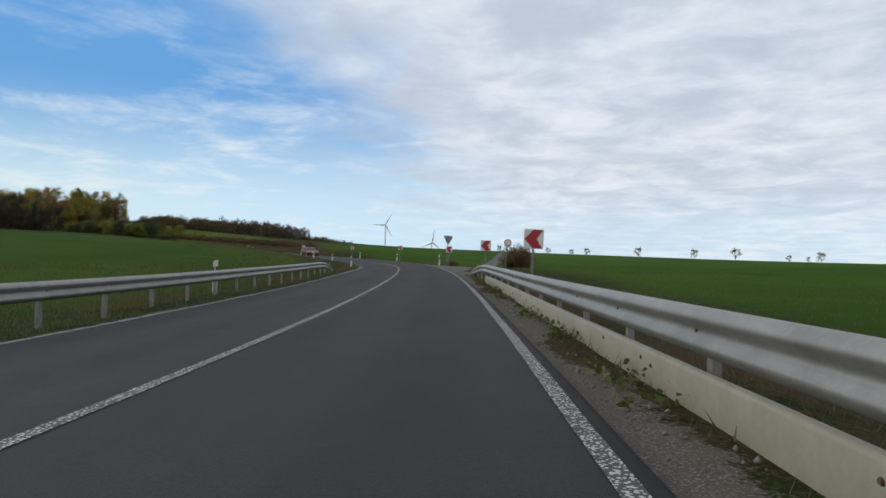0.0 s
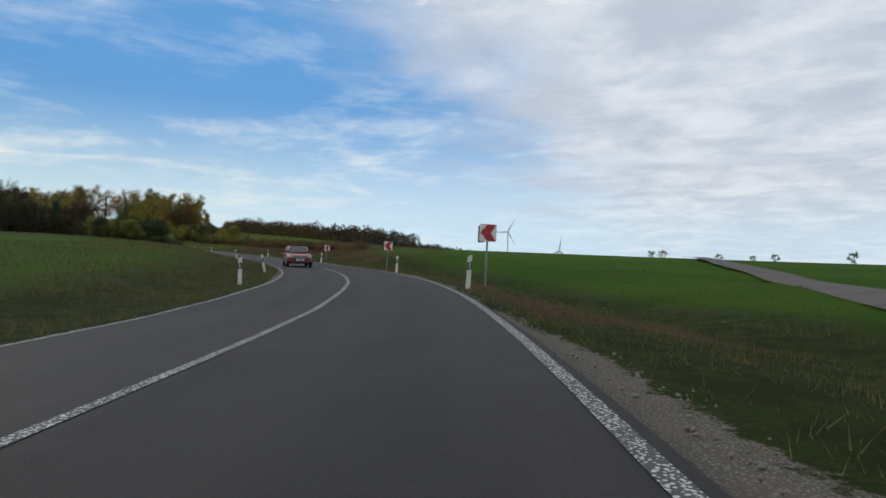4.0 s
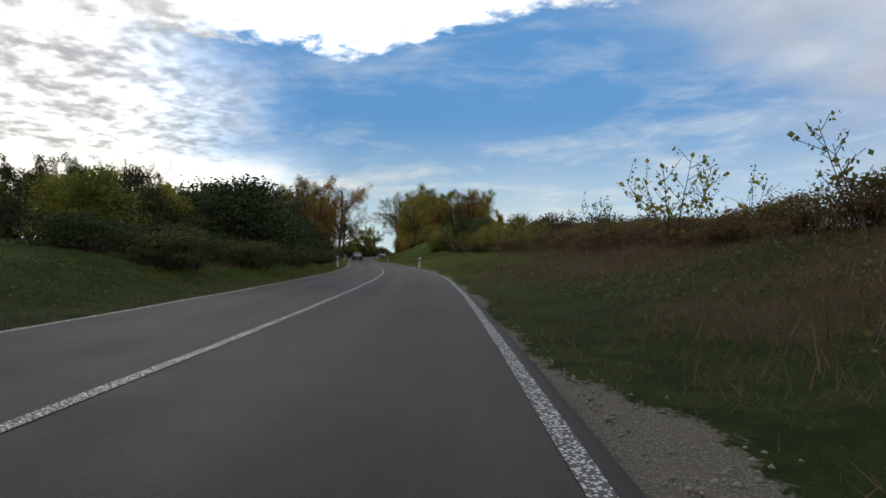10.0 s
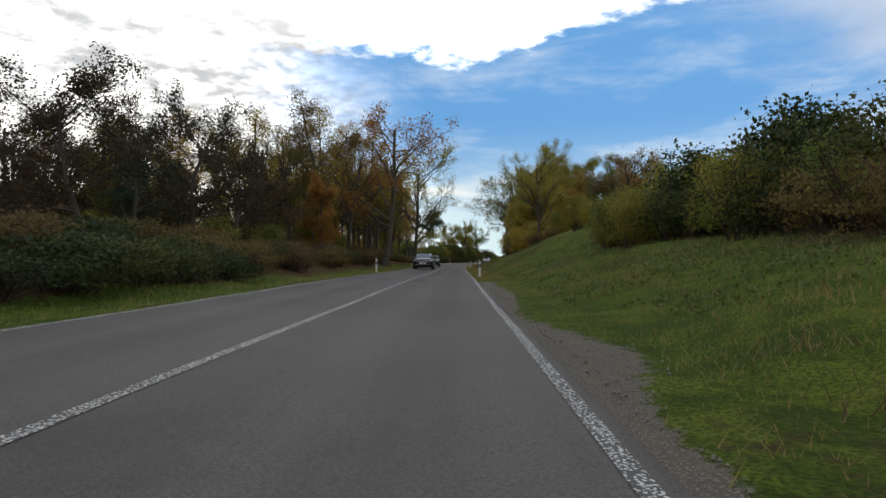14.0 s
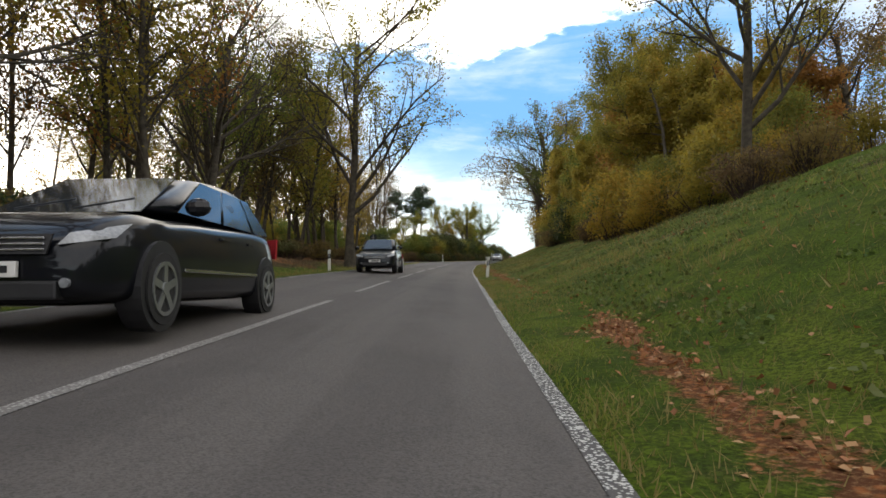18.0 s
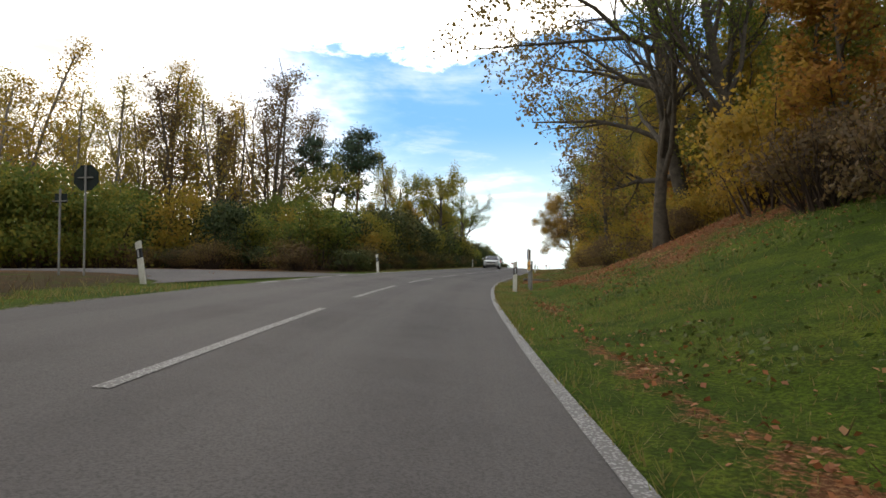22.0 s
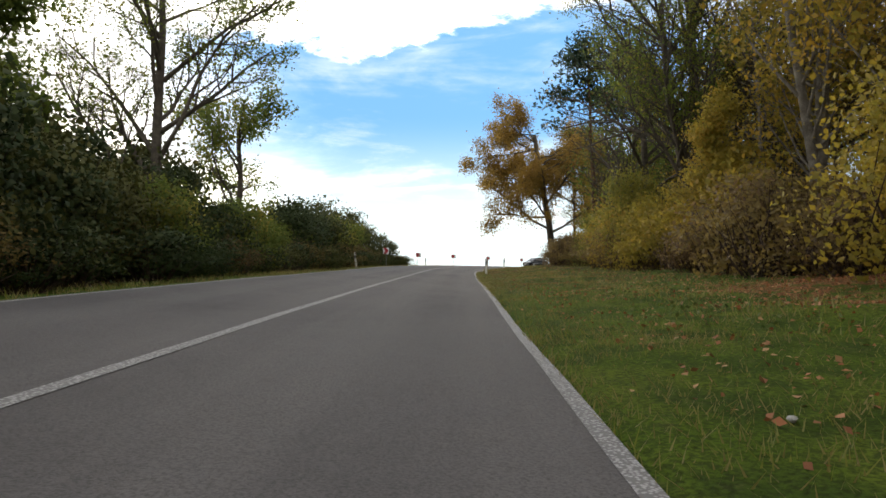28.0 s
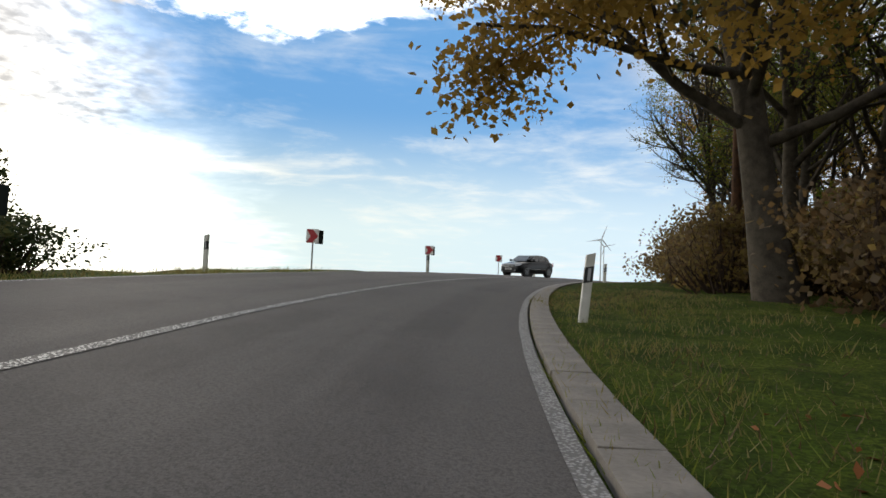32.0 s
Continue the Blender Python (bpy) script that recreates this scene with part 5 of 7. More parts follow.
CHL = make_chevron(-1, "square red and white chevron board pointing along the bend")
CHR = make_chevron(1, "square red and white chevron board on the outer edge")
for i, (s, q, turn, lean) in enumerate(((1.6, -1.75, -6, 2), (18.2, -1.85, -4, 1), (43.5, -2.1, -2, 3), (69.3, -1.60, 6, 2), (91.8, -1.0, 8, 2.5), (116.7, -1.38, 10, 3.0))):
    m = spot(s, q, (0.12, 0.12, 0.12, 0.36, 0.22, 0.04)[i], turn, lean)
    if i == 0:
        CHL.matrix_world = m
    else:
        copy_thing(CHL, m)
for i, (s, q, turn) in enumerate(((468.6, 7.5, -8), (477.4, 7.0, -8), (487.8, 6.6, -6), (498.6, 6.4, 0), (509.5, 6.4, 6))):
    m = spot(s, q, 0.0, turn, 0.5) @ Matrix.Scale(0.84, 4)
    if i == 0:
        CHR.matrix_world = m
    else:
        copy_thing(CHR, m)


# ---- other signs ----
def yield_back():
    ob = thing("yield_sign", spot(43.9, -2.0, 0.0, 20, 3), "grey back of a triangular give-way sign on a steel pole", "road sign")
    part("pole", rod(bmesh.new(), (0, 0, -0.4), (0, 0, 2.9), 0.034, n=12), STEEL, ob)
    bm = bmesh.new()
    r = 0.52
    pts = []
    for k in range(3):
        a = radians(-90 + 120 * k)
        for da in (-7, 7):
            pts.append((r * math.cos(a + radians(da)), 2.55 + r * math.sin(a + radians(da))))
    slab(bm, pts, 0.012, "y", -0.05)
    part("panel", bm, SIGN_GREY, ob)
    for z in (2.4, 2.65):
        bm = bmesh.new()
        box(bm, 0, -0.06, z, 0.5, 0.02, 0.04, 0.004)
        part("rib", bm, STEEL, ob)
    return ob


def ban_sign():
    ob = thing("prohibition_sign", spot(40.6, -6.9, 0.0, 0, 5.5), "round white sign with red rim on a leaning pole", "road sign")
    part("pole", rod(bmesh.new(), (0, 0, -0.4), (0, 0, 2.55), 0.034, n=12), STEEL, ob)
    ring = [(0.33 * math.cos(radians(a)), 2.3 + 0.33 * math.sin(radians(a))) for a in range(0, 360, 12)]
    panel = part("panel", slab(bmesh.new(), ring, 0.015, "y", -0.055), SIGN_R, ob, "red rim")
    disc = [(0.25 * math.cos(radians(a)), 2.3 + 0.25 * math.sin(radians(a))) for a in range(0, 360, 12)]
    part("disc", slab(bmesh.new(), disc, 0.003, "y", -0.0585), SIGN_W, panel, "white disc")


def side_sign(name, s, q, shape, label, h=2.5, turn=180):
    ob = thing(name, spot(s, q, 0.0, turn, 2), label, "road sign")
    part("pole", rod(bmesh.new(), (0, 0, -0.4), (0, 0, h), 0.034, n=12), STEEL, ob)
    if shape == "octagon":
        pts = [(0.45 * math.cos(radians(22.5 + 45 * k)), h - 0.4 + 0.45 * math.sin(radians(22.5 + 45 * k))) for k in range(8)]
    else:
        pts = [(p[0], p[1] + h - 0.3) for p in rounded(0.42, 0.3, 0.03)]
    panel = part("panel", slab(bmesh.new(), pts, 0.014, "y", -0.05), SIGN_BACK, ob)
    part("rib", box(bmesh.new(), 0, 0.0, h - 0.4, 0.5, 0.05, 0.04, 0.005), STEEL, panel)


def words(text, x, z, size, mat, parent, y=-0.0, squeeze=1.0):
    c = bpy.data.curves.new("lettering", "FONT")
    c.body, c.size, c.extrude = text, size, 0.001
    tmp = new("lettering", c)
    me = bpy.data.meshes.new_from_object(tmp)
    bpy.data.objects.remove(tmp)
    ob = part("lettering", me, mat, parent)
    ob.matrix_basis = pose(x, y, z, 90, 0, 0) @ Matrix.Diagonal((squeeze, 1, 1, 1))
    return ob


def arrow_board(name, s, q, turn, z, w, h, right, face, rim, ink, label, legs):
    ob = thing(name, spot(s, q, 0.0, turn, 0), label, "direction sign", "direction signs at the junction")
    k = 1 if right else -1

    def outline(i):
        e = h * 0.42
        return [(k * (w / 2 - i), z), (k * (w / 2 - e), z + h / 2 - i), (-k * (w / 2 - i), z + h / 2 - i), (-k * (w / 2 - i), z - h / 2 + i), (k * (w / 2 - e), z - h / 2 + i)]
    panel = part("panel", slab(bmesh.new(), outline(0.0), 0.03, "y", -0.03), rim, ob)
    inner = part("border", slab(bmesh.new(), outline(0.025), 0.003, "y", -0.034), ink, panel)
    part("face", slab(bmesh.new(), outline(0.04), 0.003, "y", -0.0375), face, panel)
    for x in legs:
        part("leg", rod(bmesh.new(), (x, 0.03, -0.5), (x, 0.03, z + h / 2 - 0.05), 0.038, n=12), STEEL, ob)
    return ob


yield_back()
ban_sign()
side_sign("stop_sign", 355.9, 13.0, "octagon", "dark back of an octagonal stop sign on a pole", 3.5)
side_sign("name_sign", 355.7, 13.7, "plate", "small dark plate on a thin leaning pole", 2.7)
side_sign("name_sign", 468.5, 9.0, "plate", "dark plate on a pole at the hedge", 1.5)
blue = arrow_board("motorway_sign", 360.5, -1.35, -90, 1.25, 1.2, 0.40, False, SIGN_B, SIGN_W, SIGN_W, "blue arrow-shaped motorway direction sign with white lettering", (0.1, 0.5))
words("Dortmund", -0.14, 1.29, 0.135, SIGN_W, blue, -0.040, 0.80)
words("Kassel", -0.14, 1.12, 0.135, SIGN_W, blue, -0.040, 0.80)
words("44", -0.405, 1.215, 0.10, SIGN_W, blue, -0.040, 0.8)
part("number_frame", slab(bmesh.new(), [(-0.43, 1.19), (-0.29, 1.19), (-0.29, 1.31), (-0.43, 1.31), (-0.43, 1.30), (-0.30, 1.30), (-0.30, 1.20), (-0.43, 1.20)], 0.002, "y", -0.040), SIGN_W, blue)
part("motorway_symbol", slab(bmesh.new(), [(-0.25, 1.19), (-0.22, 1.19), (-0.21, 1.31), (-0.20, 1.19), (-0.17, 1.19), (-0.20, 1.33), (-0.22, 1.33)], 0.002, "y", -0.040), SIGN_W, blue)
left_y = arrow_board("direction_sign", 360.5, -1.37, -90, 0.84, 1.2, 0.37, False, SIGN_Y, SIGN_W, BLACK_P, "yellow arrow-shaped direction sign with black lettering", (0.1, 0.5))
words("Soest 11 km", -0.42, 0.785, 0.17, BLACK_P, left_y, -0.040, 0.72)
right_y = arrow_board("direction_sign", 359.1, -1.37, -90, 0.84, 1.45, 0.38, True, SIGN_Y, SIGN_W, BLACK_P, "yellow direction sign with black lettering on two steel legs", (-0.4, 0.3))
words("Brilon 36 km", -0.66, 0.785, 0.18, BLACK_P, right_y, -0.040, 0.75)


# ---- cars ----
def paint(name, col):
    m = simple(name, col, tuple(c * 0.9 for c in col), 0.35, 0.0, 1.5)
    b = m.node_tree.nodes["Principled BSDF"]
    b.inputs["Specular IOR Level"].default_value = 0.08
    b.inputs["Coat Weight"].default_value, b.inputs["Coat Roughness"].default_value = 0.7, 0.03
    return m


def loft(stations):
    """A closed skin through rings of equal length, with capped ends."""
    bm = bmesh.new()
    rings = [[bm.verts.new(p) for p in ring] for ring in stations]
    for a, b in zip(rings[:-1], rings[1:]):
        for i in range(len(a)):
            j = (i + 1) % len(a)
            bm.faces.new((a[i], a[j], b[j], b[i]))
    bm.faces.new(rings[0][::-1])
    bm.faces.new(rings[-1])
    bmesh.ops.recalc_face_normals(bm, faces=bm.faces)
    for f in bm.faces:
        f.smooth = True
    return bm


def quad(bm, pts, depth, way):
    """A thin pane through four points, thickened along way."""
    w = Vector(way)
    lo = [bm.verts.new(Vector(p)) for p in pts]
    hi = [bm.verts.new(Vector(p) + w * depth) for p in pts]
    bm.faces.new(lo)
    bm.faces.new(hi[::-1])
    for i in range(4):
        bm.faces.new((lo[i], lo[(i + 1) % 4], hi[(i + 1) % 4], hi[i]))
    bmesh.ops.recalc_face_normals(bm, faces=bm.faces)
    return bm


def rounder(ob):
    """Smooth curved sheet metal."""
    m = ob.modifiers.new("curve", "SUBSURF")
    m.levels = m.render_levels = 2
    return ob


def make_car(name, m, mat, label, length=4.3, width=1.80, height=1.58, hood=0.98, scale=1.1, lights=LAMP, van=False):
    """Front towards -y."""
    ob = thing(name, m @ Matrix.Scale(scale, 4), label, "car", "cars on the road")
    L, w, h = length / 2, width / 2, height
    wheel_r, fa, ra = 0.32, -L + 0.83, L - 0.72

    def ring(y, hw, z0, z1):
        pts = [(hw * 0.90, z0), (hw * 0.985, z0 + 0.10), (hw, z0 + 0.5 * (z1 - z0)), (hw * 0.965, z1 - 0.10), (hw * 0.90, z1 - 0.03), (hw * 0.72, z1)]
        return [(x, y, z) for x, z in pts] + [(-x, y, z) for x, z in pts[::-1]]
    rise = 0.07 if van else 0.0
    st = [ring(-L, w * 0.62, 0.30, 0.62), ring(-L + 0.06, w * 0.80, 0.22, 0.72), ring(-L + 0.22, w * 0.93, 0.19, 0.80 + rise * 0.5), ring(-L + 0.55, w * 0.985, 0.18, 0.88 + rise), ring(-L + 1.0, w, 0.18, hood - 0.02),
          ring(-L + 1.35, w, 0.18, hood + 0.02), ring(0.0, w, 0.18, hood + 0.05), ring(L - 0.9, w, 0.18, hood + 0.10), ring(L - 0.35, w * 0.97, 0.20, hood + 0.08), ring(L - 0.08, w * 0.90, 0.25, hood - 0.02), ring(L, w * 0.78, 0.32, hood - 0.15)]
    body = rounder(part("body", loft(st), mat, ob))
    z0, z1 = hood - 0.04, h
    y0, y1, r0, r1 = (-L + 0.86, L - 0.20, -L + 2.05, L - 0.80) if van else (-L + 1.02, L - 0.28, -L + 1.85, L - 0.75)
    wb, wt = w * 0.94, w * 0.72
    cab = []
    for t in (0.0, 0.5, 0.86, 0.96, 1.0):
        e = t ** 1.0
        bulge = 0.05 * math.sin(math.pi * t)
        a, b = y0 + (r0 - y0) * e - bulge, y1 + (r1 - y1) * e + bulge * 1.4
        hw = wb + (wt - wb) * e + bulge * 0.4 - (0.05 if t == 1.0 else 0)
        z = z0 + (z1 - z0) * t
        m_y, arch = a * 0.45 + b * 0.55, 0.06 * t * t
        zb, zf, zm = z - arch, z - arch * 0.6, z + arch * 0.5
        cab.append([(-hw, b, zb), (-hw * 0.86, b + 0.05, zb), (hw * 0.86, b + 0.05, zb), (hw, b, zb), (hw * 1.01, m_y, zm), (hw, a, zf), (hw * 0.82, a - 0.06, zf), (-hw * 0.82, a - 0.06, zf), (-hw, a, zf), (-hw * 1.01, m_y, zm)])
    rounder(part("cabin", loft(cab), mat, ob))

    def on(t, u, face):
        """A point of the cabin's skin."""
        bulge = 0.05 * math.sin(math.pi * t)
        a, b = y0 + (r0 - y0) * t - bulge, y1 + (r1 - y1) * t + bulge * 1.4
        hw, z = wb + (wt - wb) * t + bulge * 0.4, z0 + (z1 - z0) * t
        if face == "front":
            return (hw * 0.86 * u, a - 0.062, z)
        if face == "rear":
            return (hw * 0.84 * u, b + 0.052, z)
        return (hw * face, a + (b - a) * u, z)
    part("windscreen", quad(bmesh.new(), [on(0.10, -0.93, "front"), on(0.10, 0.93, "front"), on(0.88, 0.93, "front"), on(0.88, -0.93, "front")], 0.012, (0, -0.7, 0.6)), GLASS, ob, "dark windscreen")
    part("rear_window", quad(bmesh.new(), [on(0.35, -0.9, "rear"), on(0.35, 0.9, "rear"), on(0.88, 0.9, "rear"), on(0.88, -0.9, "rear")], 0.012, (0, 0.9, 0.3)), GLASS, ob)
    for sgn in (1, -1):
        for a, b, a2, b2 in ((0.07, 0.40, 0.10, 0.40), (0.43, 0.72, 0.43, 0.72), (0.75, 0.93, 0.75, 0.88)):
            part("side_window", quad(bmesh.new(), [on(0.16, a, sgn), on(0.16, b, sgn), on(0.86, b2, sgn), on(0.86, a2, sgn)], 0.010, (sgn, 0, 0.25)), GLASS, ob)
        bm = bmesh.new()
        bmesh.ops.create_uvsphere(bm, u_segments=10, v_segments=6, radius=1.0, matrix=pose(sgn * (w + 0.10), y0 + 0.42, hood + 0.10) @ Matrix.Diagonal((0.12, 0.06, 0.085, 1)))
        part("mirror", bm, mat, ob)
        bm = bmesh.new()
        quad(bm, [(sgn * w * 0.58, -L + 0.01, 0.62), (sgn * w * 0.92, -L + 0.22, 0.68), (sgn * w * 0.95, -L + 0.40, 0.80), (sgn * w * 0.64, -L + 0.07, 0.71)], 0.04, (sgn * 0.5, -0.6, 0.1))
        part("headlight", bm, lights, ob, "clear headlight")
        part("fog_light", rod(bmesh.new(), (sgn * w * 0.66, -L + 0.02, 0.36), (sgn * w * 0.66, -L - 0.012, 0.36), 0.035, n=12), lights, ob)
        part("tail_light", quad(bmesh.new(), [(sgn * w * 0.74, L - 0.02, 0.72), (sgn * w * 0.93, L - 0.14, 0.72), (sgn * w * 0.95, L - 0.16, 0.98), (sgn * w * 0.78, L - 0.04, 0.98)], 0.03, (sgn * 0.5, 0.7, 0)), SIGN_R, ob, "red tail light")
        part("trim_strip", box(bmesh.new(), sgn * (w + 0.004), 0.05, 0.48, 0.02, length * 0.46, 0.03, 0.006), CHROME, ob)
        for k in (0.05, 0.62):
            part("door_handle", box(bmesh.new(), sgn * (w * 0.985 + 0.01), -0.1 + k * 1.5, hood - 0.12, 0.03, 0.17, 0.03, 0.008), mat, ob)
        for y in (fa, ra):
            part("wheel_arch", rod(bmesh.new(), (sgn * (w - 0.20), y, wheel_r + 0.02), (sgn * (w + 0.004), y, wheel_r + 0.02), wheel_r + 0.05, n=24), BLACK_P, ob)
            bm = bmesh.new()
            bmesh.ops.create_cone(bm, cap_ends=True, segments=28, radius1=wheel_r, radius2=wheel_r, depth=0.21, matrix=pose(sgn * (w - 0.085), y, wheel_r, 0, 90, 0))
            bmesh.ops.bevel(bm, geom=[e for e in bm.edges if len(e.link_faces) == 2 and abs(e.verts[0].co.x - e.verts[1].co.x) < 0.01], offset=0.03, segments=2, affect="EDGES")
            tyre = part("wheel", bm, TYRE, ob)
            bm = bmesh.new()
            o = sgn * (w + 0.022)
            for k in range(5):
                a = radians(72 * k + 18)
                bmesh.ops.create_cube(bm, size=1.0, matrix=pose(o, y + math.cos(a) * 0.11, wheel_r + math.sin(a) * 0.11, math.degrees(a), 0, 0) @ Matrix.Diagonal((0.018, 0.20, 0.062, 1)))
            bmesh.ops.create_cone(bm, cap_ends=True, segments=14, radius1=0.055, radius2=0.055, depth=0.03, matrix=pose(o, y, wheel_r, 0, 90, 0))
            for k in range(20):
                a = radians(18 * k)
                bmesh.ops.create_cube(bm, size=1.0, matrix=pose(o, y + math.cos(a) * 0.205, wheel_r + math.sin(a) * 0.205, math.degrees(a), 0, 0) @ Matrix.Diagonal((0.02, 0.03, 0.07, 1)))
            part("rim", bm, RIM, tyre, "spoked alloy rim")
    part("grille", quad(bmesh.new(), [(-w * 0.52, -L - 0.005, 0.56), (w * 0.52, -L - 0.005, 0.56), (w * 0.56, -L + 0.01, 0.70), (-w * 0.56, -L + 0.01, 0.70)], 0.02, (0, -1, 0)), BLACK_P, ob)
    for z in (0.59, 0.63, 0.67):
        part("grille_bar", box(bmesh.new(), 0, -L - 0.028, z, w * 1.02, 0.012, 0.014, 0.003), CHROME, ob)
    part("lower_intake", box(bmesh.new(), 0, -L + 0.06, 0.31, w * 1.2, 0.14, 0.13, 0.02), BLACK_P, ob)
    part("number_plate", box(bmesh.new(), 0, -L - 0.02, 0.455, 0.52, 0.03, 0.11, 0.006), SIGN_W, ob, "white number plate")
    part("plate_bar", box(bmesh.new(), 0.02, -L - 0.037, 0.455, 0.36, 0.004, 0.05), BLACK_P, ob)
    for x in (-0.38, 0.12):
        part("wiper", rod(bmesh.new(), (x, y0 - 0.02, hood + 0.045), (x + 0.45, y0 + 0.10, hood + 0.14), 0.009, n=5), BLACK_P, ob)
    return ob


make_car("estate_car", spot(97.4, 4.45), paint("red_paint", (0.16, 0.006, 0.012)), "dark red family car coming along the other lane", 4.25, 1.79, 1.50, scale=1.0)
make_car("compact_car", spot(284.2, 4.35), paint("black_paint", (0.006, 0.007, 0.010)), "shiny black compact van with alloy wheels on the road", 4.42, 1.76, 1.46, 0.94, 1.13, van=True)
make_car("crossover_car", spot(307.9, 4.5), paint("graphite_paint", (0.010, 0.012, 0.016)), "black crossover car with bright headlights on the road", 4.35, 1.82, 1.60, 1.03, 1.0)
make_car("small_car", spot(416.0, 4.5), paint("pale_paint", (0.45, 0.47, 0.48)), "pale silver small car in the other lane", 4.0, 1.72, 1.48)
make_car("hatchback", spot(511.0, 5.0, 0, -20), paint("dark_paint", (0.008, 0.010, 0.012)), "dark hatchback rounding the bend at the hilltop", 4.0, 1.72, 1.46, scale=0.95)
make_car("saloon_car", spot(548.0, 4.3, 0, -10), paint("grey_paint", (0.06, 0.065, 0.07)), "grey car far along the road at the hilltop", 4.4, 1.78, 1.45)


# ---- wind turbines ----
def turbine(x, y, base, hub, blade, spin, turn):
    ob = thing("wind_turbine", pose(x, y, base, 0, 0, turn), "white three-bladed wind turbine on the horizon", "wind turbine", "wind turbines on the horizon")
    hgt = hub - base
    part("tower", rod(bmesh.new(), (0, 0, 0), (0, 0, hgt), blade * 0.062, blade * 0.034, 14), FARWHITE, ob)
    bm = bmesh.new()
    box(bm, 0, blade * 0.02, hgt, blade * 0.09, blade * 0.26, blade * 0.10, blade * 0.02)
    part("nacelle", bm, FARWHITE, ob)
    part("hub", rod(bmesh.new(), (0, -blade * 0.10, hgt), (0, -blade * 0.18, hgt), blade * 0.05, blade * 0.02), FARWHITE, ob)
    for k in range(3):
        a = radians(spin + 120 * k)
        bm = bmesh.new()
        pts = [(-0.030, 0.03), (-0.060, 0.18), (-0.030, 0.6), (-0.006, 1.0), (0.006, 1.0), (0.020, 0.6), (0.035, 0.18), (0.030, 0.03)]
        slab(bm, [(p[0] * blade, p[1] * blade) for p in pts], blade * 0.018, "y", -blade * 0.15)
        b = part("blade", bm, FARWHITE, ob)
        b.matrix_basis = Matrix.Translation((0, 0, hgt)) @ Matrix.Rotation(a, 4, "Y")


def far_place(az, dist, el=None, eye=(0.0, -17.0, 1.0)):
    a = radians(az)
    return eye[0] - math.sin(a) * dist, eye[1] + math.cos(a) * dist, (eye[2] + dist * math.tan(radians(el))) if el is not None else 0.0


for az, el, dist, blade, spin, turn in ((13.9, 3.5, 900, 19, 30, 10), (9.8, 2.0, 950, 21, 8, 30), (18.1, 1.5, 1000, 16, 70, -20)):
    x, y, z = far_place(az, dist, el)
    turbine(x, y, z - 95, z, blade, spin, turn)
for az, el, dist, blade, spin in ((26.3, 3.9, 620, 14, 20), (26.0, 3.3, 760, 13, 75)):
    x, y, z = far_place(az, dist, el, (-311.0, 329.0, 19.0))
    turbine(x, y, z - 75, z, blade, spin, 40)

# ---- plants, from the start of the road to its end ----
# bushes at the farm track
for s, q, z in ((42.4, -8.0, 0.8), (43.4, -8.9, 0.95), (44.6, -9.6, 0.8), (46.0, -10.4, 0.6)):
    plant("bush_brown", s, q, z * 1.1, wide=z)
plant("sapling", 43.5, -8.6, 1.0)
plant("sapling", 45.5, -9.2, 0.9)
plant("bramble", 45.0, -2.6, 0.35, wide=0.6)
# right bank: brown weeds, brushwood, saplings
band(("bush_brown", "bush_brown", "bramble"), 131, 180, -7.0, -11.5, 46, 0.36, 0.6, 1.5, wide=1.5)
for s, q, z in ((141, -8.5, 1.0), (153, -7.5, 1.1), (157, -8.2, 0.9), (160, -8.0, 1.2), (165, -7.6, 1.0), (168.5, -7.2, 1.5), (169.5, -7.9, 1.4), (176, -8.0, 1.1), (181, -8.2, 1.3)):
    plant("sapling", s, q, z)
band(("bush_brown", "bramble", "bush_brown"), 178, 232, -8.4, -12.5, 38, 0.45, 0.75, 1.6, wide=1.3)
band(("hazel",), 200, 224, -8.6, -10.4, 11, 0.72, 0.95, 1.6)
band(("hazel",), 222, 258, -8.6, -13.0, 17, 0.72, 0.98, 1.8)
band(("bush_green", "bush_brown", "bush_brown", "bush_dark"), 226, 262, -9.5, -16.0, 28, 0.8, 1.25, 1.9)
band(("bush_olive", "bush_brown", "bush_yellow", "hazel"), 257, 282, -10.5, -13.5, 12, 0.45, 0.7, 1.8)
for s, q, z in ((250.0, -7.6, 0.45), (253.0, -8.4, 0.55), (256.0, -8.0, 0.5), (259.0, -8.8, 0.55), (262.0, -9.4, 0.5)):
    plant("bush_olive", s, q, z)
# right wood: slope full of yellow and orange leaves
band(("bush_brown", "bramble", "hazel"), 256, 288, -13.0, -17.0, 20, 0.35, 0.55, 1.6, wide=1.2)
band(("bush_yellow", "bush_green", "bush_brown", "bush_dark"), 297, 345, -7.6, -11.0, 31, 0.7, 1.15, 1.6)
band(("full", "bush_olive", "bush_yellow"), 298, 314, -9.5, -16.0, 14, 0.45, 0.68, 1.9)
band(("full", "full", "full", "bush_olive"), 312, 345, -9.5, -17.0, 30, 0.68, 0.95, 2.0)
band(("tall_full", "slim", "brown_oak"), 318, 350, -15, -32, 22, 0.68, 0.86, 3.0)
plant("bare", 299.0, -9.2, 0.82, 1)
for s, q, z, k in ((319.0, -11.5, 0.78, 0), (324.5, -12.0, 0.86, 1), (330.0, -12.5, 0.9, 3)):
    plant("tall_full", s, q, z, k)
plant("bare", 365.0, -7.2, 1.12, 0)
plant("bare", 361.5, -9.6, 1.1, 1)
plant("brown_oak", 372.0, -10.0, 1.25, 0)
plant("slim", 368.0, -11.0, 1.3, 1)
band(("bush_yellow", "bush_yellow", "bush_brown"), 345, 384, -8.0, -11.5, 20, 0.7, 1.2, 1.7)
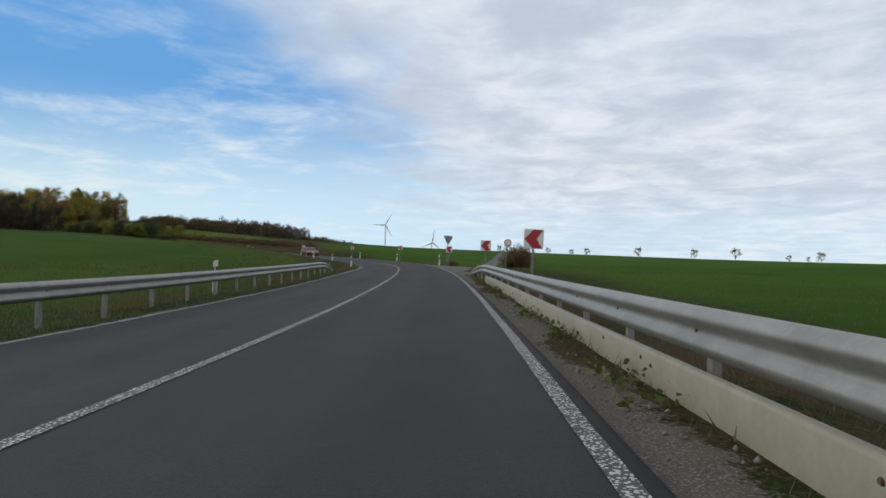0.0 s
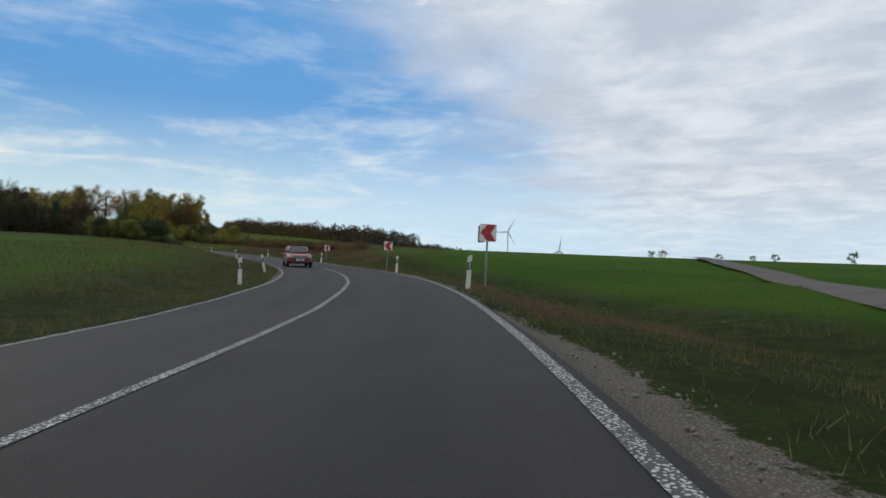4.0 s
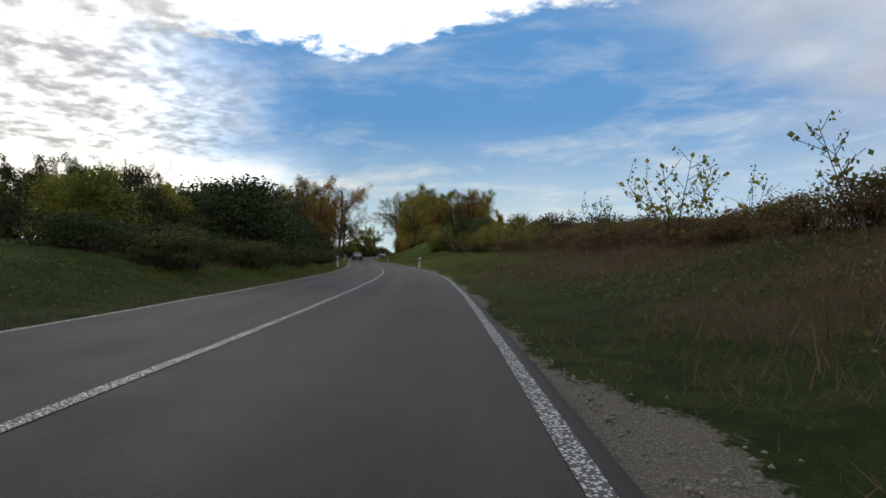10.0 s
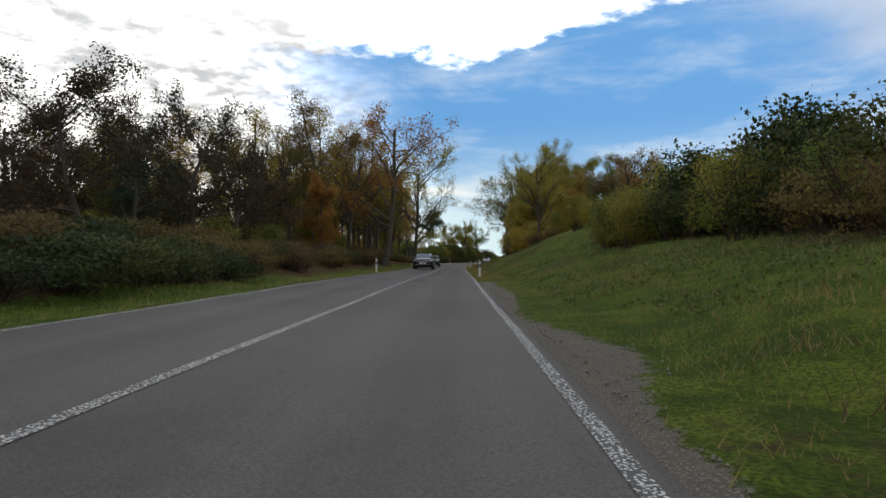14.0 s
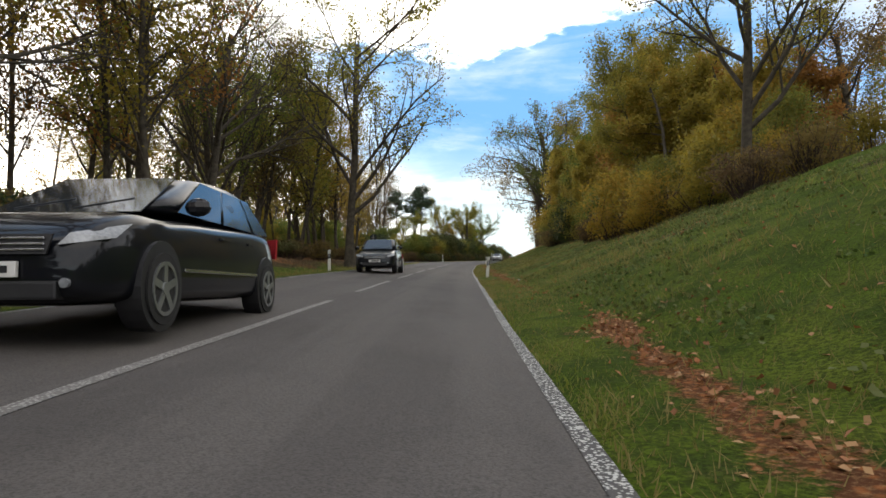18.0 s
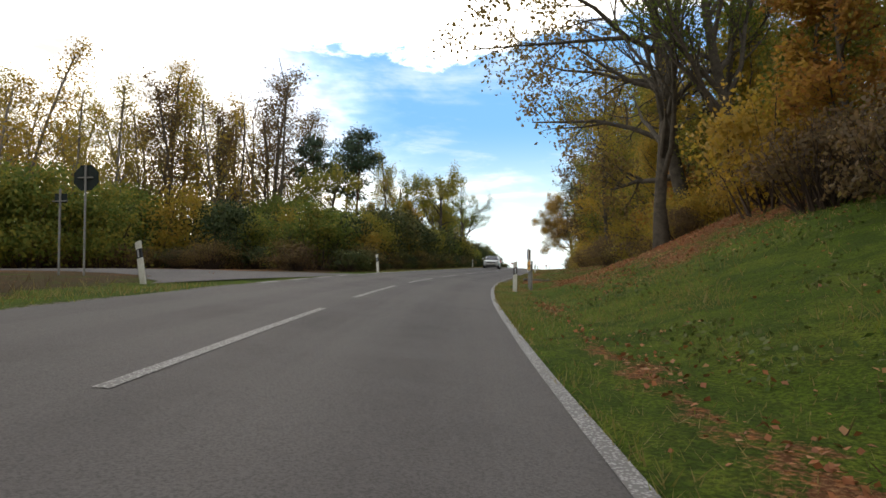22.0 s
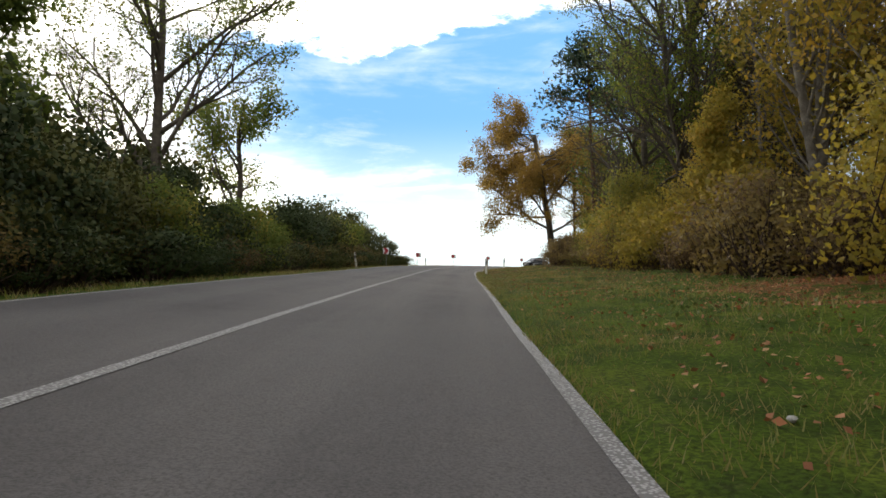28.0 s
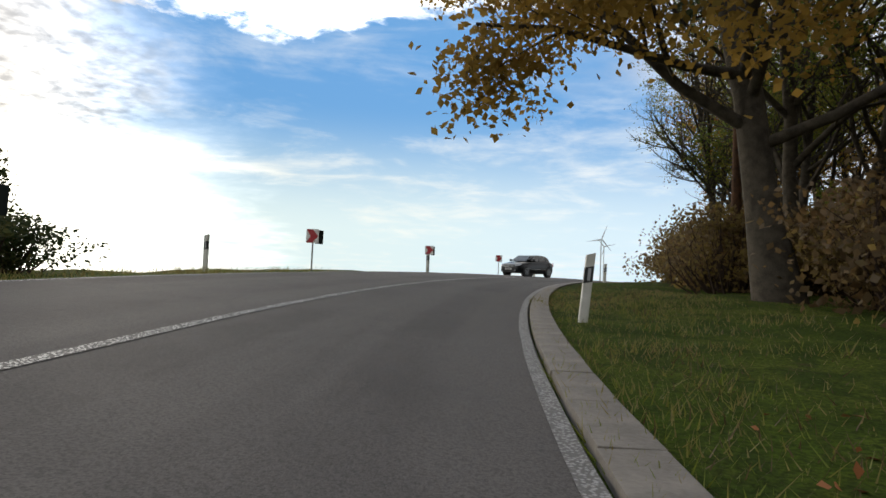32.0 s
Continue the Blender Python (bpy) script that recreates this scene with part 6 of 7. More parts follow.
band(("tall_full", "full", "slim"), 352, 398, -9.5, -22.0, 22, 0.7, 0.95, 2.6)
band(("brown_oak", "slim", "full"), 354, 412, -18, -40, 16, 0.9, 1.1, 4.0)
for s, q, k, z in ((394.9, -7.6, 1, 1.2), (399.0, -10.0, 0, 1.25), (403.0, -12.5, 2, 1.3)):
    plant("slim", s, q, z, k)
band(("bush_brown", "bush_brown", "bush_brown", "bush_yellow", "bush_brown"), 384, 442, -7.4, -11.0, 48, 0.8, 1.4, 1.5)
band(("bush_brown", "bush_brown", "sapling"), 378, 442, -9.5, -15.0, 34, 1.1, 1.7, 1.6)
band(("tall_full", "slim", "pale"), 396, 428, -10.0, -24.0, 18, 0.8, 1.1, 2.6)
band(("bare", "slim", "pale", "pale"), 428, 448, -9.5, -24.0, 16, 0.85, 1.15, 2.4)
band(("bare", "slim", "bare", "pale"), 438, 460, -9.2, -15.0, 9, 0.85, 1.1, 2.6)
band(("slim", "brown_oak", "pale", "bare"), 402, 470, -18, -42, 22, 0.85, 1.1, 3.6)
plant("pale", 437.0, -10.2, 1.35, 0)
plant("pale", 438.2, -11.0, 1.25, 1)
plant("bare", 447.0, -10.0, 1.2, 0)
plant("pine", 466.0, -8.6, 1.12, 0)
plant("pine", 470.5, -12.5, 1.15, 0)
plant("full", 441.0, -8.8, 0.6, 0)
for kind, s, q, z in ( ("brown_oak", 413.0, -9.4, 1.1), ("bare", 421.0, -10.2, 1.0), ("bare", 427.0, -9.8, 1.1), ("tall_full", 386.0, -12.5, 0.9)):
    plant(kind, s, q, z)
for s, q, k in ((402.0, -8.2, 3), (408.5, -9.0, 1)):
    plant("tall_full", s, q, 1.02, k, wide=1.25)
band(("bush_dark", "bush_green"), 424, 442, 11.5, 15.5, 14, 1.1, 1.4, 1.8)
band(("bush_brown",), 488, 516, -4.8, -7.0, 18, 0.9, 1.3, 1.3)
band(("bare", "brown_oak", "pale"), 492, 522, -5.8, -9.5, 9, 0.7, 0.9, 2.0)
for s, q, z in ((465.5, 12.0, 1.4), (469.5, 10.8, 1.25), (472.5, 11.2, 1.05), (475.5, 11.2, 1.0), (467.0, 14.5, 1.4), (478.6, 11.0, 0.85), (481.2, 11.2, 0.7), (471.0, 13.0, 1.35), (474.0, 12.8, 1.2)):
    plant("bush_dark", s, q, z)
band(("bush_brown", "bush_brown", "bush_yellow"), 440, 482, -7.6, -10.5, 36, 0.7, 1.2, 1.5)
for s, q, z in ((461.0, -9.8, 0.9), (447.5, -8.2, 0.9), (454.5, -8.0, 1.05), (458.5, -8.4, 0.95)):
    plant("bush_yellow", s, q, z)
for s, q, z in ((450.5, -8.0, 0.9), (462.5, -8.2, 0.7)):
    plant("bush_olive", s, q, z)
plant("oak", 484.3, -5.2, 1.12, 0, turn=130, wide=1.15)
plant("pine", 493.0, -6.0, 1.0, 0)
plant("pale", 486.5, -9.8, 1.05, 1)
plant("bare", 479.0, -16.0, 0.75, 1)
band(("bare", "pale"), 462, 512, -10.5, -34, 12, 0.85, 1.1, 3.2)
band(("bush_brown",), 470, 512, -6.3, -10.5, 52, 0.9, 1.5, 1.2)
band(("bare", "bare", "pale", "bare"), 484, 510, -7.6, -24.0, 13, 0.8, 1.05, 2.4)
band(("bare", "bare", "pale"), 460, 484, -9.5, -18.0, 9, 0.75, 1.0, 2.6)
band(("bush_brown", "bush_brown", "bush_green"), 470, 512, -9.5, -20.0, 40, 1.0, 1.4, 1.7)
plant("bare", 540.0, -4.0, 0.62, 1)
plant("full", 524.0, -8.0, 0.6, 2)
# left bank and wood
band(("dark_bramble",), 168, 244, 8.8, 12.5, 66, 0.45, 0.75, 1.4, wide=1.3)
band(("dark_bramble", "bush_dark", "bramble", "bush_dark"), 184, 222, 10.8, 16.5, 30, 0.85, 1.2, 1.8, wide=1.2)
band(("dark_bramble", "bramble"), 220, 246, 10.8, 16.5, 18, 0.6, 0.9, 1.8, wide=1.2)
band(("bush_dark", "bush_green"), 176, 225, 15.5, 22, 22, 0.7, 1.1, 2.4)
plant("bush_dark", 178.0, 15.0, 0.5)
band(("dark_bramble", "bush_dark"), 112, 200, 56, 66, 40, 0.7, 1.0, 2.0, wide=1.5)
band(("wood_pine", "wood_pine"), 118, 152, 76, 120, 26, 1.3, 1.6, 3.6)
band(("wood_pine", "wood_pine", "wood_oak", "wood_pine"), 150, 258, 66, 118, 84, 0.88, 1.12, 3.6)
band(("wood_pine", "wood_oak", "wood_oak", "bare"), 228, 268, 34, 66, 46, 0.66, 0.86, 3.0)
band(("wood_oak", "wood_oak", "wood_pine", "slim"), 244, 272, 16, 34, 22, 0.5, 0.68, 2.8)
band(("slim", "slim", "slim", "brown_oak", "full"), 274, 306, 12.8, 44, 48, 0.66, 0.92, 2.6)
band(("slim", "slim", "slim", "pale"), 306, 340, 13.5, 40, 20, 0.8, 1.05, 3.0)
band(("slim", "slim", "slim", "slim", "bare"), 276, 337, 11.5, 18, 15, 0.8, 1.05, 3.0)
band(("bush_brown", "bramble"), 240, 298, 9.4, 12.8, 40, 0.55, 0.85, 1.5, wide=1.2)
band(("bush_brown", "bramble"), 298, 346, 10.6, 14.0, 34, 0.4, 0.65, 1.5, wide=1.3)
band(("bush_green", "bush_yellow", "bush_green"), 334, 350, 15, 40, 20, 0.9, 1.4, 2.2)
band(("bush_green", "bush_brown"), 255, 310, 14, 30, 28, 0.7, 1.1, 2.4)
band(("bush_green", "bush_yellow"), 310, 342, 16, 34, 12, 0.6, 1.0, 2.6)
band(("slim", "slim", "bare"), 328, 342, 12, 20, 8, 0.85, 1.05, 1.6)
plant("brown_oak", 285.0, 8.6, 1.05, 1)
plant("bare", 318.0, 7.8, 1.2, 1, turn=150)
# beyond the side road: hedge, pines, dead spruces, birches
band(("bush_brown", "bush_brown", "bramble"), 371, 380, 9.0, 40, 34, 0.6, 0.9, 1.7, wide=1.2)
band(("bush_green", "bush_dark", "bush_yellow"), 374, 392, 10.0, 46, 40, 0.8, 1.3, 2.2)
band(("pale", "pale", "slim"), 374, 412, 26, 60, 46, 1.0, 1.4, 2.6)
band(("dark_bramble", "dark_bramble", "dark_bramble", "bush_brown"), 373, 468, 8.5, 9.8, 74, 0.5, 0.8, 1.0, wide=1.2)
band(("bush_yellow", "bush_green"), 378, 398, 24, 48, 22, 1.2, 1.8, 2.4)
band(("dark_bramble", "bramble"), 376, 392, 10.0, 50, 46, 0.7, 1.0, 1.6, wide=1.3)
for s, q, z in ((371.4, 28.4, 1.9), (372.5, 25.5, 1.6), (370.0, 31.5, 1.9), (373.0, 34.0, 1.7)):
    plant("bush_green", s, q, z)
band(("bush_dark", "bush_green", "bush_dark"), 378, 432, 9.8, 13.6, 48, 0.95, 1.3, 1.5)
band(("green", "full", "pale"), 384, 412, 14, 24, 9, 0.55, 0.8, 3.0)
for s, q, k, z in ((405.0, 18.6, 0, 1.0), (408.5, 20.8, 1, 1.05), (404.0, 23.5, 0, 0.95)):
    plant("pine", s, q, z, k)
for s, q, k, z in ((396.4, 24.0, 0, 1.05), (401.0, 27.6, 1, 1.1), (398.5, 25.2, 0, 0.9), (392.0, 28.5, 1, 1.0), (403.0, 30.0, 0, 1.0), (388.0, 31.0, 1, 1.1), (394.0, 33.0, 0, 1.0), (390.0, 25.0, 0, 0.8), (399.5, 35.0, 1, 1.2)):
    plant("snag", s, q, z, k)
plant("green", 416.0, 11.6, 1.06, 0)
plant("bare", 412.0, 16.5, 0.82, 1)
plant("slim", 406.5, 14.5, 0.85, 0)
plant("green", 420.0, 12.6, 0.8, 0)
plant("bare", 424.5, 11.0, 0.6, 1)
band(("dark_bramble",), 428, 472, 12.0, 15.5, 30, 0.6, 0.9, 1.5, wide=1.3)
band(("bush_dark", "bush_green", "bush_dark"), 428, 466, 9.4, 13.5, 36, 0.7, 1.0, 1.6)
plant("bare", 438.5, 10.8, 0.92, 1)
plant("full", 433.0, 12.4, 0.85, 1)
plant("green", 450.0, 12.4, 0.85, 0)
plant("bush_green", 466.5, 10.2, 1.1)
plant("bush_green", 463.0, 11.0, 1.0)
# tall crowns over the bank, low growth under the hedge's end
band(("tall_full", "slim", "tall_full"), 339, 352, -13.0, -22.0, 8, 0.95, 1.15, 2.4)
band(("dark_bramble",), 467, 482, 9.8, 11.6, 16, 0.5, 0.75, 1.1, wide=1.3)
# thicket under the far wood on the left
band(("wood_pine",), 158, 186, 66, 82, 12, 1.1, 1.3, 3.0)
band(("bush_dark", "bush_dark", "wood_pine"), 116, 176, 68, 80, 30, 1.0, 1.35, 2.4, wide=1.2)


# ---- far woods, ridge trees ----
def far_wood(name, a, b, deep, tall, count, label, seed, per, leaf, mat=None):
    """One band of distant wood from a to b: crowns of many small leaf clumps."""
    rng = np.random.default_rng(seed)
    a, b = np.array(a, float), np.array(b, float)
    side = np.array([-(b - a)[1], (b - a)[0]])
    side /= np.linalg.norm(side)
    t, u = rng.uniform(0, 1, count), rng.uniform(0, 1, count) ** 1.3
    xy = a + (b - a) * t[:, None] + side * (u * deep)[:, None]
    s, q = near_line(xy[:, 0], xy[:, 1])
    keep = abs(q) > 34
    xy, z = xy[keep], ground(s, q)[keep, 2]
    count = len(xy)
    c = []
    for i in range(count):
        h = tall * rng.uniform(0.75, 1.12)
        k = per
        o = rng.normal(0, 1, (k, 3))
        o /= np.linalg.norm(o, axis=1)[:, None]
        o *= rng.uniform(0.6, 1.0, (k, 1))
        c.append(np.array([xy[i, 0], xy[i, 1], z[i] + h * 0.5]) + o * np.array([2.6, 2.6, h * 0.52]))
    v, f = leaf_quads(rng, np.concatenate(c), leaf, 1.3, 0.3)
    tagged(new(name, mesh_from(name, v, f, mat or L_FAR_SHADE)), label, "woodland", kind="stuff")


# leaf clumps whose dark colour stands in for the shade of backlit wood
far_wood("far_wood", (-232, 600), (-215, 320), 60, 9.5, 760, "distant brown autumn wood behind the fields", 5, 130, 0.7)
far_wood("wood_edge", ground(244, 40)[:2], ground(300, 42)[:2], 10, 9.0, 120, "wood behind the first trees, leaves coloured dark as if backlit", 15, 190, 0.34, L_WOOD_SHADE)
far_wood("undergrowth", ground(262, 46)[:2], ground(312, 46)[:2], 10, 8.0, 90, "brown undergrowth deep in the wood, leaves coloured dim as if shaded", 11, 200, 0.30)
far_wood("far_wood", (-262, 350), (-165, 250), 30, 6.5, 380, "brown autumn wood on the hill beyond the bank", 6, 170, 0.42)
far_wood("undergrowth", ground(296, 36)[:2], ground(346, 34)[:2], 6, 3.4, 90, "brown undergrowth along the wood floor", 16, 190, 0.16, L_BROWN)
far_wood("undergrowth", ground(312, 44)[:2], ground(357, 40)[:2], 8, 7.5, 60, "light green undergrowth deep in the wood", 12, 170, 0.20, L_OLIVE)
far_wood("wood_edge", ground(136, 118)[:2], ground(250, 112)[:2], 22, 11.0, 220, "wood behind the first trees, leaves coloured dark as if backlit", 14, 200, 0.40, L_WOOD_SHADE)
far_wood("wood_edge", ground(126, 70)[:2], ground(152, 66)[:2], 22, 9.5, 90, "undergrowth along the edge of the wood, leaves coloured dark as if backlit", 13, 200, 0.34, L_WOOD_SHADE)
far_wood("wood_edge", ground(150, 64)[:2], ground(200, 64)[:2], 16, 8.5, 150, "undergrowth along the edge of the wood, leaves coloured dark as if backlit", 8, 200, 0.34, L_WOOD_SHADE)
far_wood("wood_edge", ground(198, 64)[:2], ground(258, 60)[:2], 16, 8.5, 170, "undergrowth along the edge of the wood, leaves coloured dark as if backlit", 9, 200, 0.34, L_WOOD_SHADE)
rng = np.random.default_rng(3)
for px, size in ((976, 0.45), (1018, 0.4), (1045, 0.5), (1137, 0.62), (1237, 0.58), (1310, 0.68), (1406, 0.4), (1463, 0.6), (1440, 0.35), (905, 0.55), (890, 0.5)):
    az = 8.9 - math.degrees(math.atan((px - 784) / 1150.0))
    x, y, _ = far_place(az, RIDGE)
    s, q = near_line(np.array([x]), np.array([y]))
    plant("green", 0, 0, size * 0.75, 0, world=(x, y, float(ridge_height(x, y)) - 0.3))


# ---- grass, herbs, dry stalks and fallen leaves ----
def lie(s, d, right):
    """Points on the rough ground d metres outside the edge line."""
    p = ground(s, np.where(right, -d, ROADW + d))
    rough = np.clip((d - 0.4) / 2.0, 0, 1)
    p[:, 2] += rough * (0.10 * noise2(p[:, 0], p[:, 1], 2.3, 1) + 0.05 * noise2(p[:, 0], p[:, 1], 0.9, 2)) - 0.03 - np.where(right, 0, 0.06) * rough
    return p


def blades(rng, at, tall, wide, spread=0.55):
    n = len(at)
    a = rng.uniform(0, 2 * math.pi, n)
    lean = rng.normal(0, spread, (n, 2)) * tall[:, None]
    side = np.stack([np.cos(a), np.sin(a), np.zeros(n)], 1) * wide[:, None] / 2
    tip = at + np.concatenate([lean, tall[:, None]], 1)
    v = np.stack([at - side, at + side, tip], 1).reshape(-1, 3)
    return v, np.arange(n * 3).reshape(n, 3)


def pick(rng, n, s0, s1, d0, d1, right, power=1.0):
    s = rng.uniform(s0, s1, n)
    d = d0 + (d1 - d0) * rng.uniform(0, 1, n) ** power
    return s, d, np.full(n, right)


def spread_grass(name, mat, rows, label, seed, tone):
    """tone: +1 keeps to the green places, -1 to the dry ones."""
    rng = np.random.default_rng(seed)
    vs, fs, base = [], [], 0
    for n, s0, s1, d0, d1, right, lo, hi, w in rows:
        s, d, r = pick(rng, n, s0, s1, d0, d1, right, 1.3)
        k = kinds(s, d, right)
        clump = noise2(s * 1.0, d * 1.0, 0.7, 21) * 0.5 + noise2(s, d, 2.5, 22) * 0.5
        bare = np.clip(k["gravel"] * 1.3, 0, 1)
        bare = np.maximum(bare, np.clip(k["leaf"] * 0.9, 0, 1)) if tone > 0 else bare
        want = np.clip(1 - bare, 0, 1) * np.where(tone > 0, 1 - 0.75 * np.clip(k["dry"], 0, 1), np.clip(k["dry"] * 1.2 + 0.06, 0, 1))
        want = want * np.clip(0.62 + clump, 0.1, 1)
        mouth = (~r & (s > 351) & (s < 372)) | (r & (s > 19) & (s < 40) & (d < np.interp(s, TRACK_S, TRACK_R) + 0.15)) | (r & (s >= 38) & (s < 70) & (abs(d - np.interp(s, (38, 42.1, 48.7, 59.4, 70), (3.7, 4.7, 6.6, 10.4, 15.2))) < 1.5))
        keep = (rng.uniform(0, 1, n) < want) & ~mouth
        s, d, r = s[keep], d[keep], r[keep]
        p = lie(s, d, r)
        t = rng.uniform(lo, hi, len(s)) * (0.7 + 0.5 * np.clip(clump[keep] + 0.5, 0, 1.4))
        v, f = blades(rng, p, t, rng.uniform(0.5, 1.2, len(s)) * w)
        vs.append(v)
        fs.append(f + base)
        base += len(v)
    tagged(new(name, mesh_from(name, np.concatenate(vs), np.concatenate(fs), mat)), label, "grass", kind="stuff")


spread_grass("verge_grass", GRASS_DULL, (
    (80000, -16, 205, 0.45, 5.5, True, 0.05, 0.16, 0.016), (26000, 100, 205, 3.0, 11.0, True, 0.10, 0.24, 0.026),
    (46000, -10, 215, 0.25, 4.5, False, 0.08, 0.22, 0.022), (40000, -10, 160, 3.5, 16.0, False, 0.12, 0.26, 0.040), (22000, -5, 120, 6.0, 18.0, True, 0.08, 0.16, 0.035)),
    "short dull green grass and weeds on the verges, coloured darker to balance the light", 30, 1)
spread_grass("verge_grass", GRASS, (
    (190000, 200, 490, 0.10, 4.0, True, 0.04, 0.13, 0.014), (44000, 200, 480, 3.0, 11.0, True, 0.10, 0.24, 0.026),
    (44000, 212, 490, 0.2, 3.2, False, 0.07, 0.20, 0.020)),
    "short fresh green grass and weeds on the verges, coloured brighter to balance the light", 31, 1)
spread_grass("dry_grass", STRAW, (
    (34000, -16, 120, 0.6, 6.0, True, 0.06, 0.20, 0.014), (60000, 108, 245, 1.5, 11.0, True, 0.12, 0.42, 0.018), (26000, 240, 480, 1.0, 9.0, True, 0.05, 0.22, 0.016), (60000, 430, 496, 0.4, 7.0, True, 0.05, 0.14, 0.013),
    (9000, -10, 245, 0.6, 6.0, False, 0.08, 0.26, 0.016), (12000, 240, 470, 1.5, 5.0, False, 0.1, 0.35, 0.02)),
    "dry brown grass stalks on the banks", 32, -1)


def tall_weeds():
    """Dead stalks standing on the bank top."""
    rng = np.random.default_rng(33)
    n = 4200
    s, d, r = pick(rng, n, 126, 196, 5.2, 10.5, True)
    keep = noise2(s, d, 3.0, 41) > -0.35
    p = lie(s[keep], d[keep], r[keep])
    t = rng.uniform(0.35, 0.85, len(p)) * np.where(rng.uniform(0, 1, len(p)) > 0.95, 1.7, 1.0)
    v, f = blades(rng, p, t, np.full(len(p), 0.022), 0.16)
    heads = p + np.concatenate([rng.normal(0, 0.06, (len(p), 2)), (t * rng.uniform(0.5, 1.0, len(p)))[:, None]], 1)
    lv, lf = leaf_quads(rng, np.repeat(heads, 3, 0) + rng.normal(0, 0.07, (len(heads) * 3, 3)), 0.05, 1.8)
    tagged(new("dry_weeds", mesh_from("dry_weeds", np.concatenate([v, lv]), [f, lf + len(v)], STRAW)), "tall dead brown weeds along the bank top", "weeds", kind="stuff")


def herbs():
    """Broad low leaves among the grass of the banks."""
    rng = np.random.default_rng(34)
    c = []
    for n, s0, s1, d0, d1, right in ((9000, 60, 130, 1.5, 6, True), (64000, 185, 350, 1.6, 9.0, True), (12000, 120, 190, 2, 7, True), (9000, 150, 250, 1.5, 5, False), (1300, -14, 14, 0.35, 0.85, True), (6000, 350, 470, 2, 8, True)):
        s, d, r = pick(rng, n, s0, s1, d0, d1, right)
        keep = noise2(s, d, 1.6, 51) + 0.5 * noise2(s, d, 0.6, 52) > 0.05
        p = lie(s[keep], d[keep], r[keep])
        p[:, 2] += rng.uniform(0.02, 0.14, len(p))
        c.append(p)
    v, f = leaf_quads(rng, np.concatenate(c), 0.055, 1.5, 0.9)
    tagged(new("herbs", mesh_from("herbs", v, f, HERB)), "broad-leaved green weeds among the grass", "weeds", kind="stuff")


def litter():
    rng = np.random.default_rng(35)
    c = []
    for n, s0, s1, d0, d1, right, cut in ((60000, 256, 452, 0.6, 9.0, True, 1.0), (30000, 268, 352, 0.9, 3.2, True, 1.0), (26000, 350, 378, 1.4, 8.0, True, 1.0), (7000, 365.5, 370.2, 1.2, 3.2, True, 0.0), (12000, 240, 430, 1.0, 5.0, False, 1.0), (3600, 256, 470, 0.3, 8.0, True, 0.0), (6500, 384, 474, 0.9, 6.5, True, 0.0)):
        s, d, r = pick(rng, n, s0, s1, d0, d1, right)
        k = kinds(s, d, right)["leaf"] if cut else np.ones(n)
        keep = rng.uniform(0, 1, n) < k ** 1.5
        s, d, r = s[keep], d[keep], r[keep]
        p = lie(s, np.maximum(d, 0.0), r)
        inside = d < 0
        p[inside] = ground(s[inside], -d[inside])
        p[:, 2] += rng.uniform(0.015, 0.06, len(p))
        c.append(p)
    v, f = leaf_quads(rng, np.concatenate(c), 0.054, 1.25, 1.9)
    tagged(new("leaf_litter", mesh_from("leaf_litter", v, f, LITTER)), "fallen rust-brown autumn leaves on the verge", "leaf litter", kind="stuff")


def stones():
    """Loose gravel on the shoulders."""
    rng = np.random.default_rng(36)
    vs, fs, base = [], [], 0
    octa = np.array([[1, 0, 0], [-1, 0, 0], [0, 1, 0], [0, -1, 0], [0, 0, 1], [0, 0, -1]], float)
    of = np.array([[0, 2, 4], [2, 1, 4], [1, 3, 4], [3, 0, 4], [2, 0, 5], [1, 2, 5], [3, 1, 5], [0, 3, 5]])
    n = 22000
    s, d, r = pick(rng, n, -16, 240, 0.32, 2.6, True, 1.3)
    k = kinds(s, d, True)["gravel"]
    keep = (rng.uniform(0, 1, n) < k) & ~((s > 19) & (s < 41) & (d < np.interp(s, TRACK_S, TRACK_R) + 0.05))
    p = lie(s[keep], d[keep], r[keep])
    p[:, 2] += 0.022
    size = rng.uniform(0.006, 0.022, (len(p), 1, 1)) * rng.uniform(0.6, 1.3, (len(p), 1, 3))
    v = p[:, None] + octa[None] * size
    f = (np.arange(len(p))[:, None, None] * 6 + of[None]).reshape(-1, 3)
    tagged(new("loose_gravel", mesh_from("loose_gravel", v.reshape(-1, 3), f, CONCRETE)), "loose pale gravel on the road shoulder", "gravel", kind="stuff")


tall_weeds()
herbs()
litter()
stones()


# ---- small things on the verges ----
def stick():
    m = spot(3.2, -0.52, 0.02, 62)
    ob = thing("wooden_stick", m, "split pale wooden stick lying on the gravel", "stick")
    bm = bmesh.new()
    slab(bm, [(-0.17, -0.012), (0.12, -0.016), (0.20, -0.004), (0.13, 0.012), (-0.10, 0.016), (-0.18, 0.006)], 0.016, "z", 0.0)
    bmesh.ops.bevel(bm, geom=list(bm.edges), offset=0.003, segments=1, affect="EDGES")
    part("wood", bm, WOOD, ob)
    bm = bmesh.new()
    rod(bm, (0.12, 0.01, 0.012), (0.26, 0.03, 0.008), 0.005, 0.002, 5)
    part("splinter", bm, WOOD, ob)


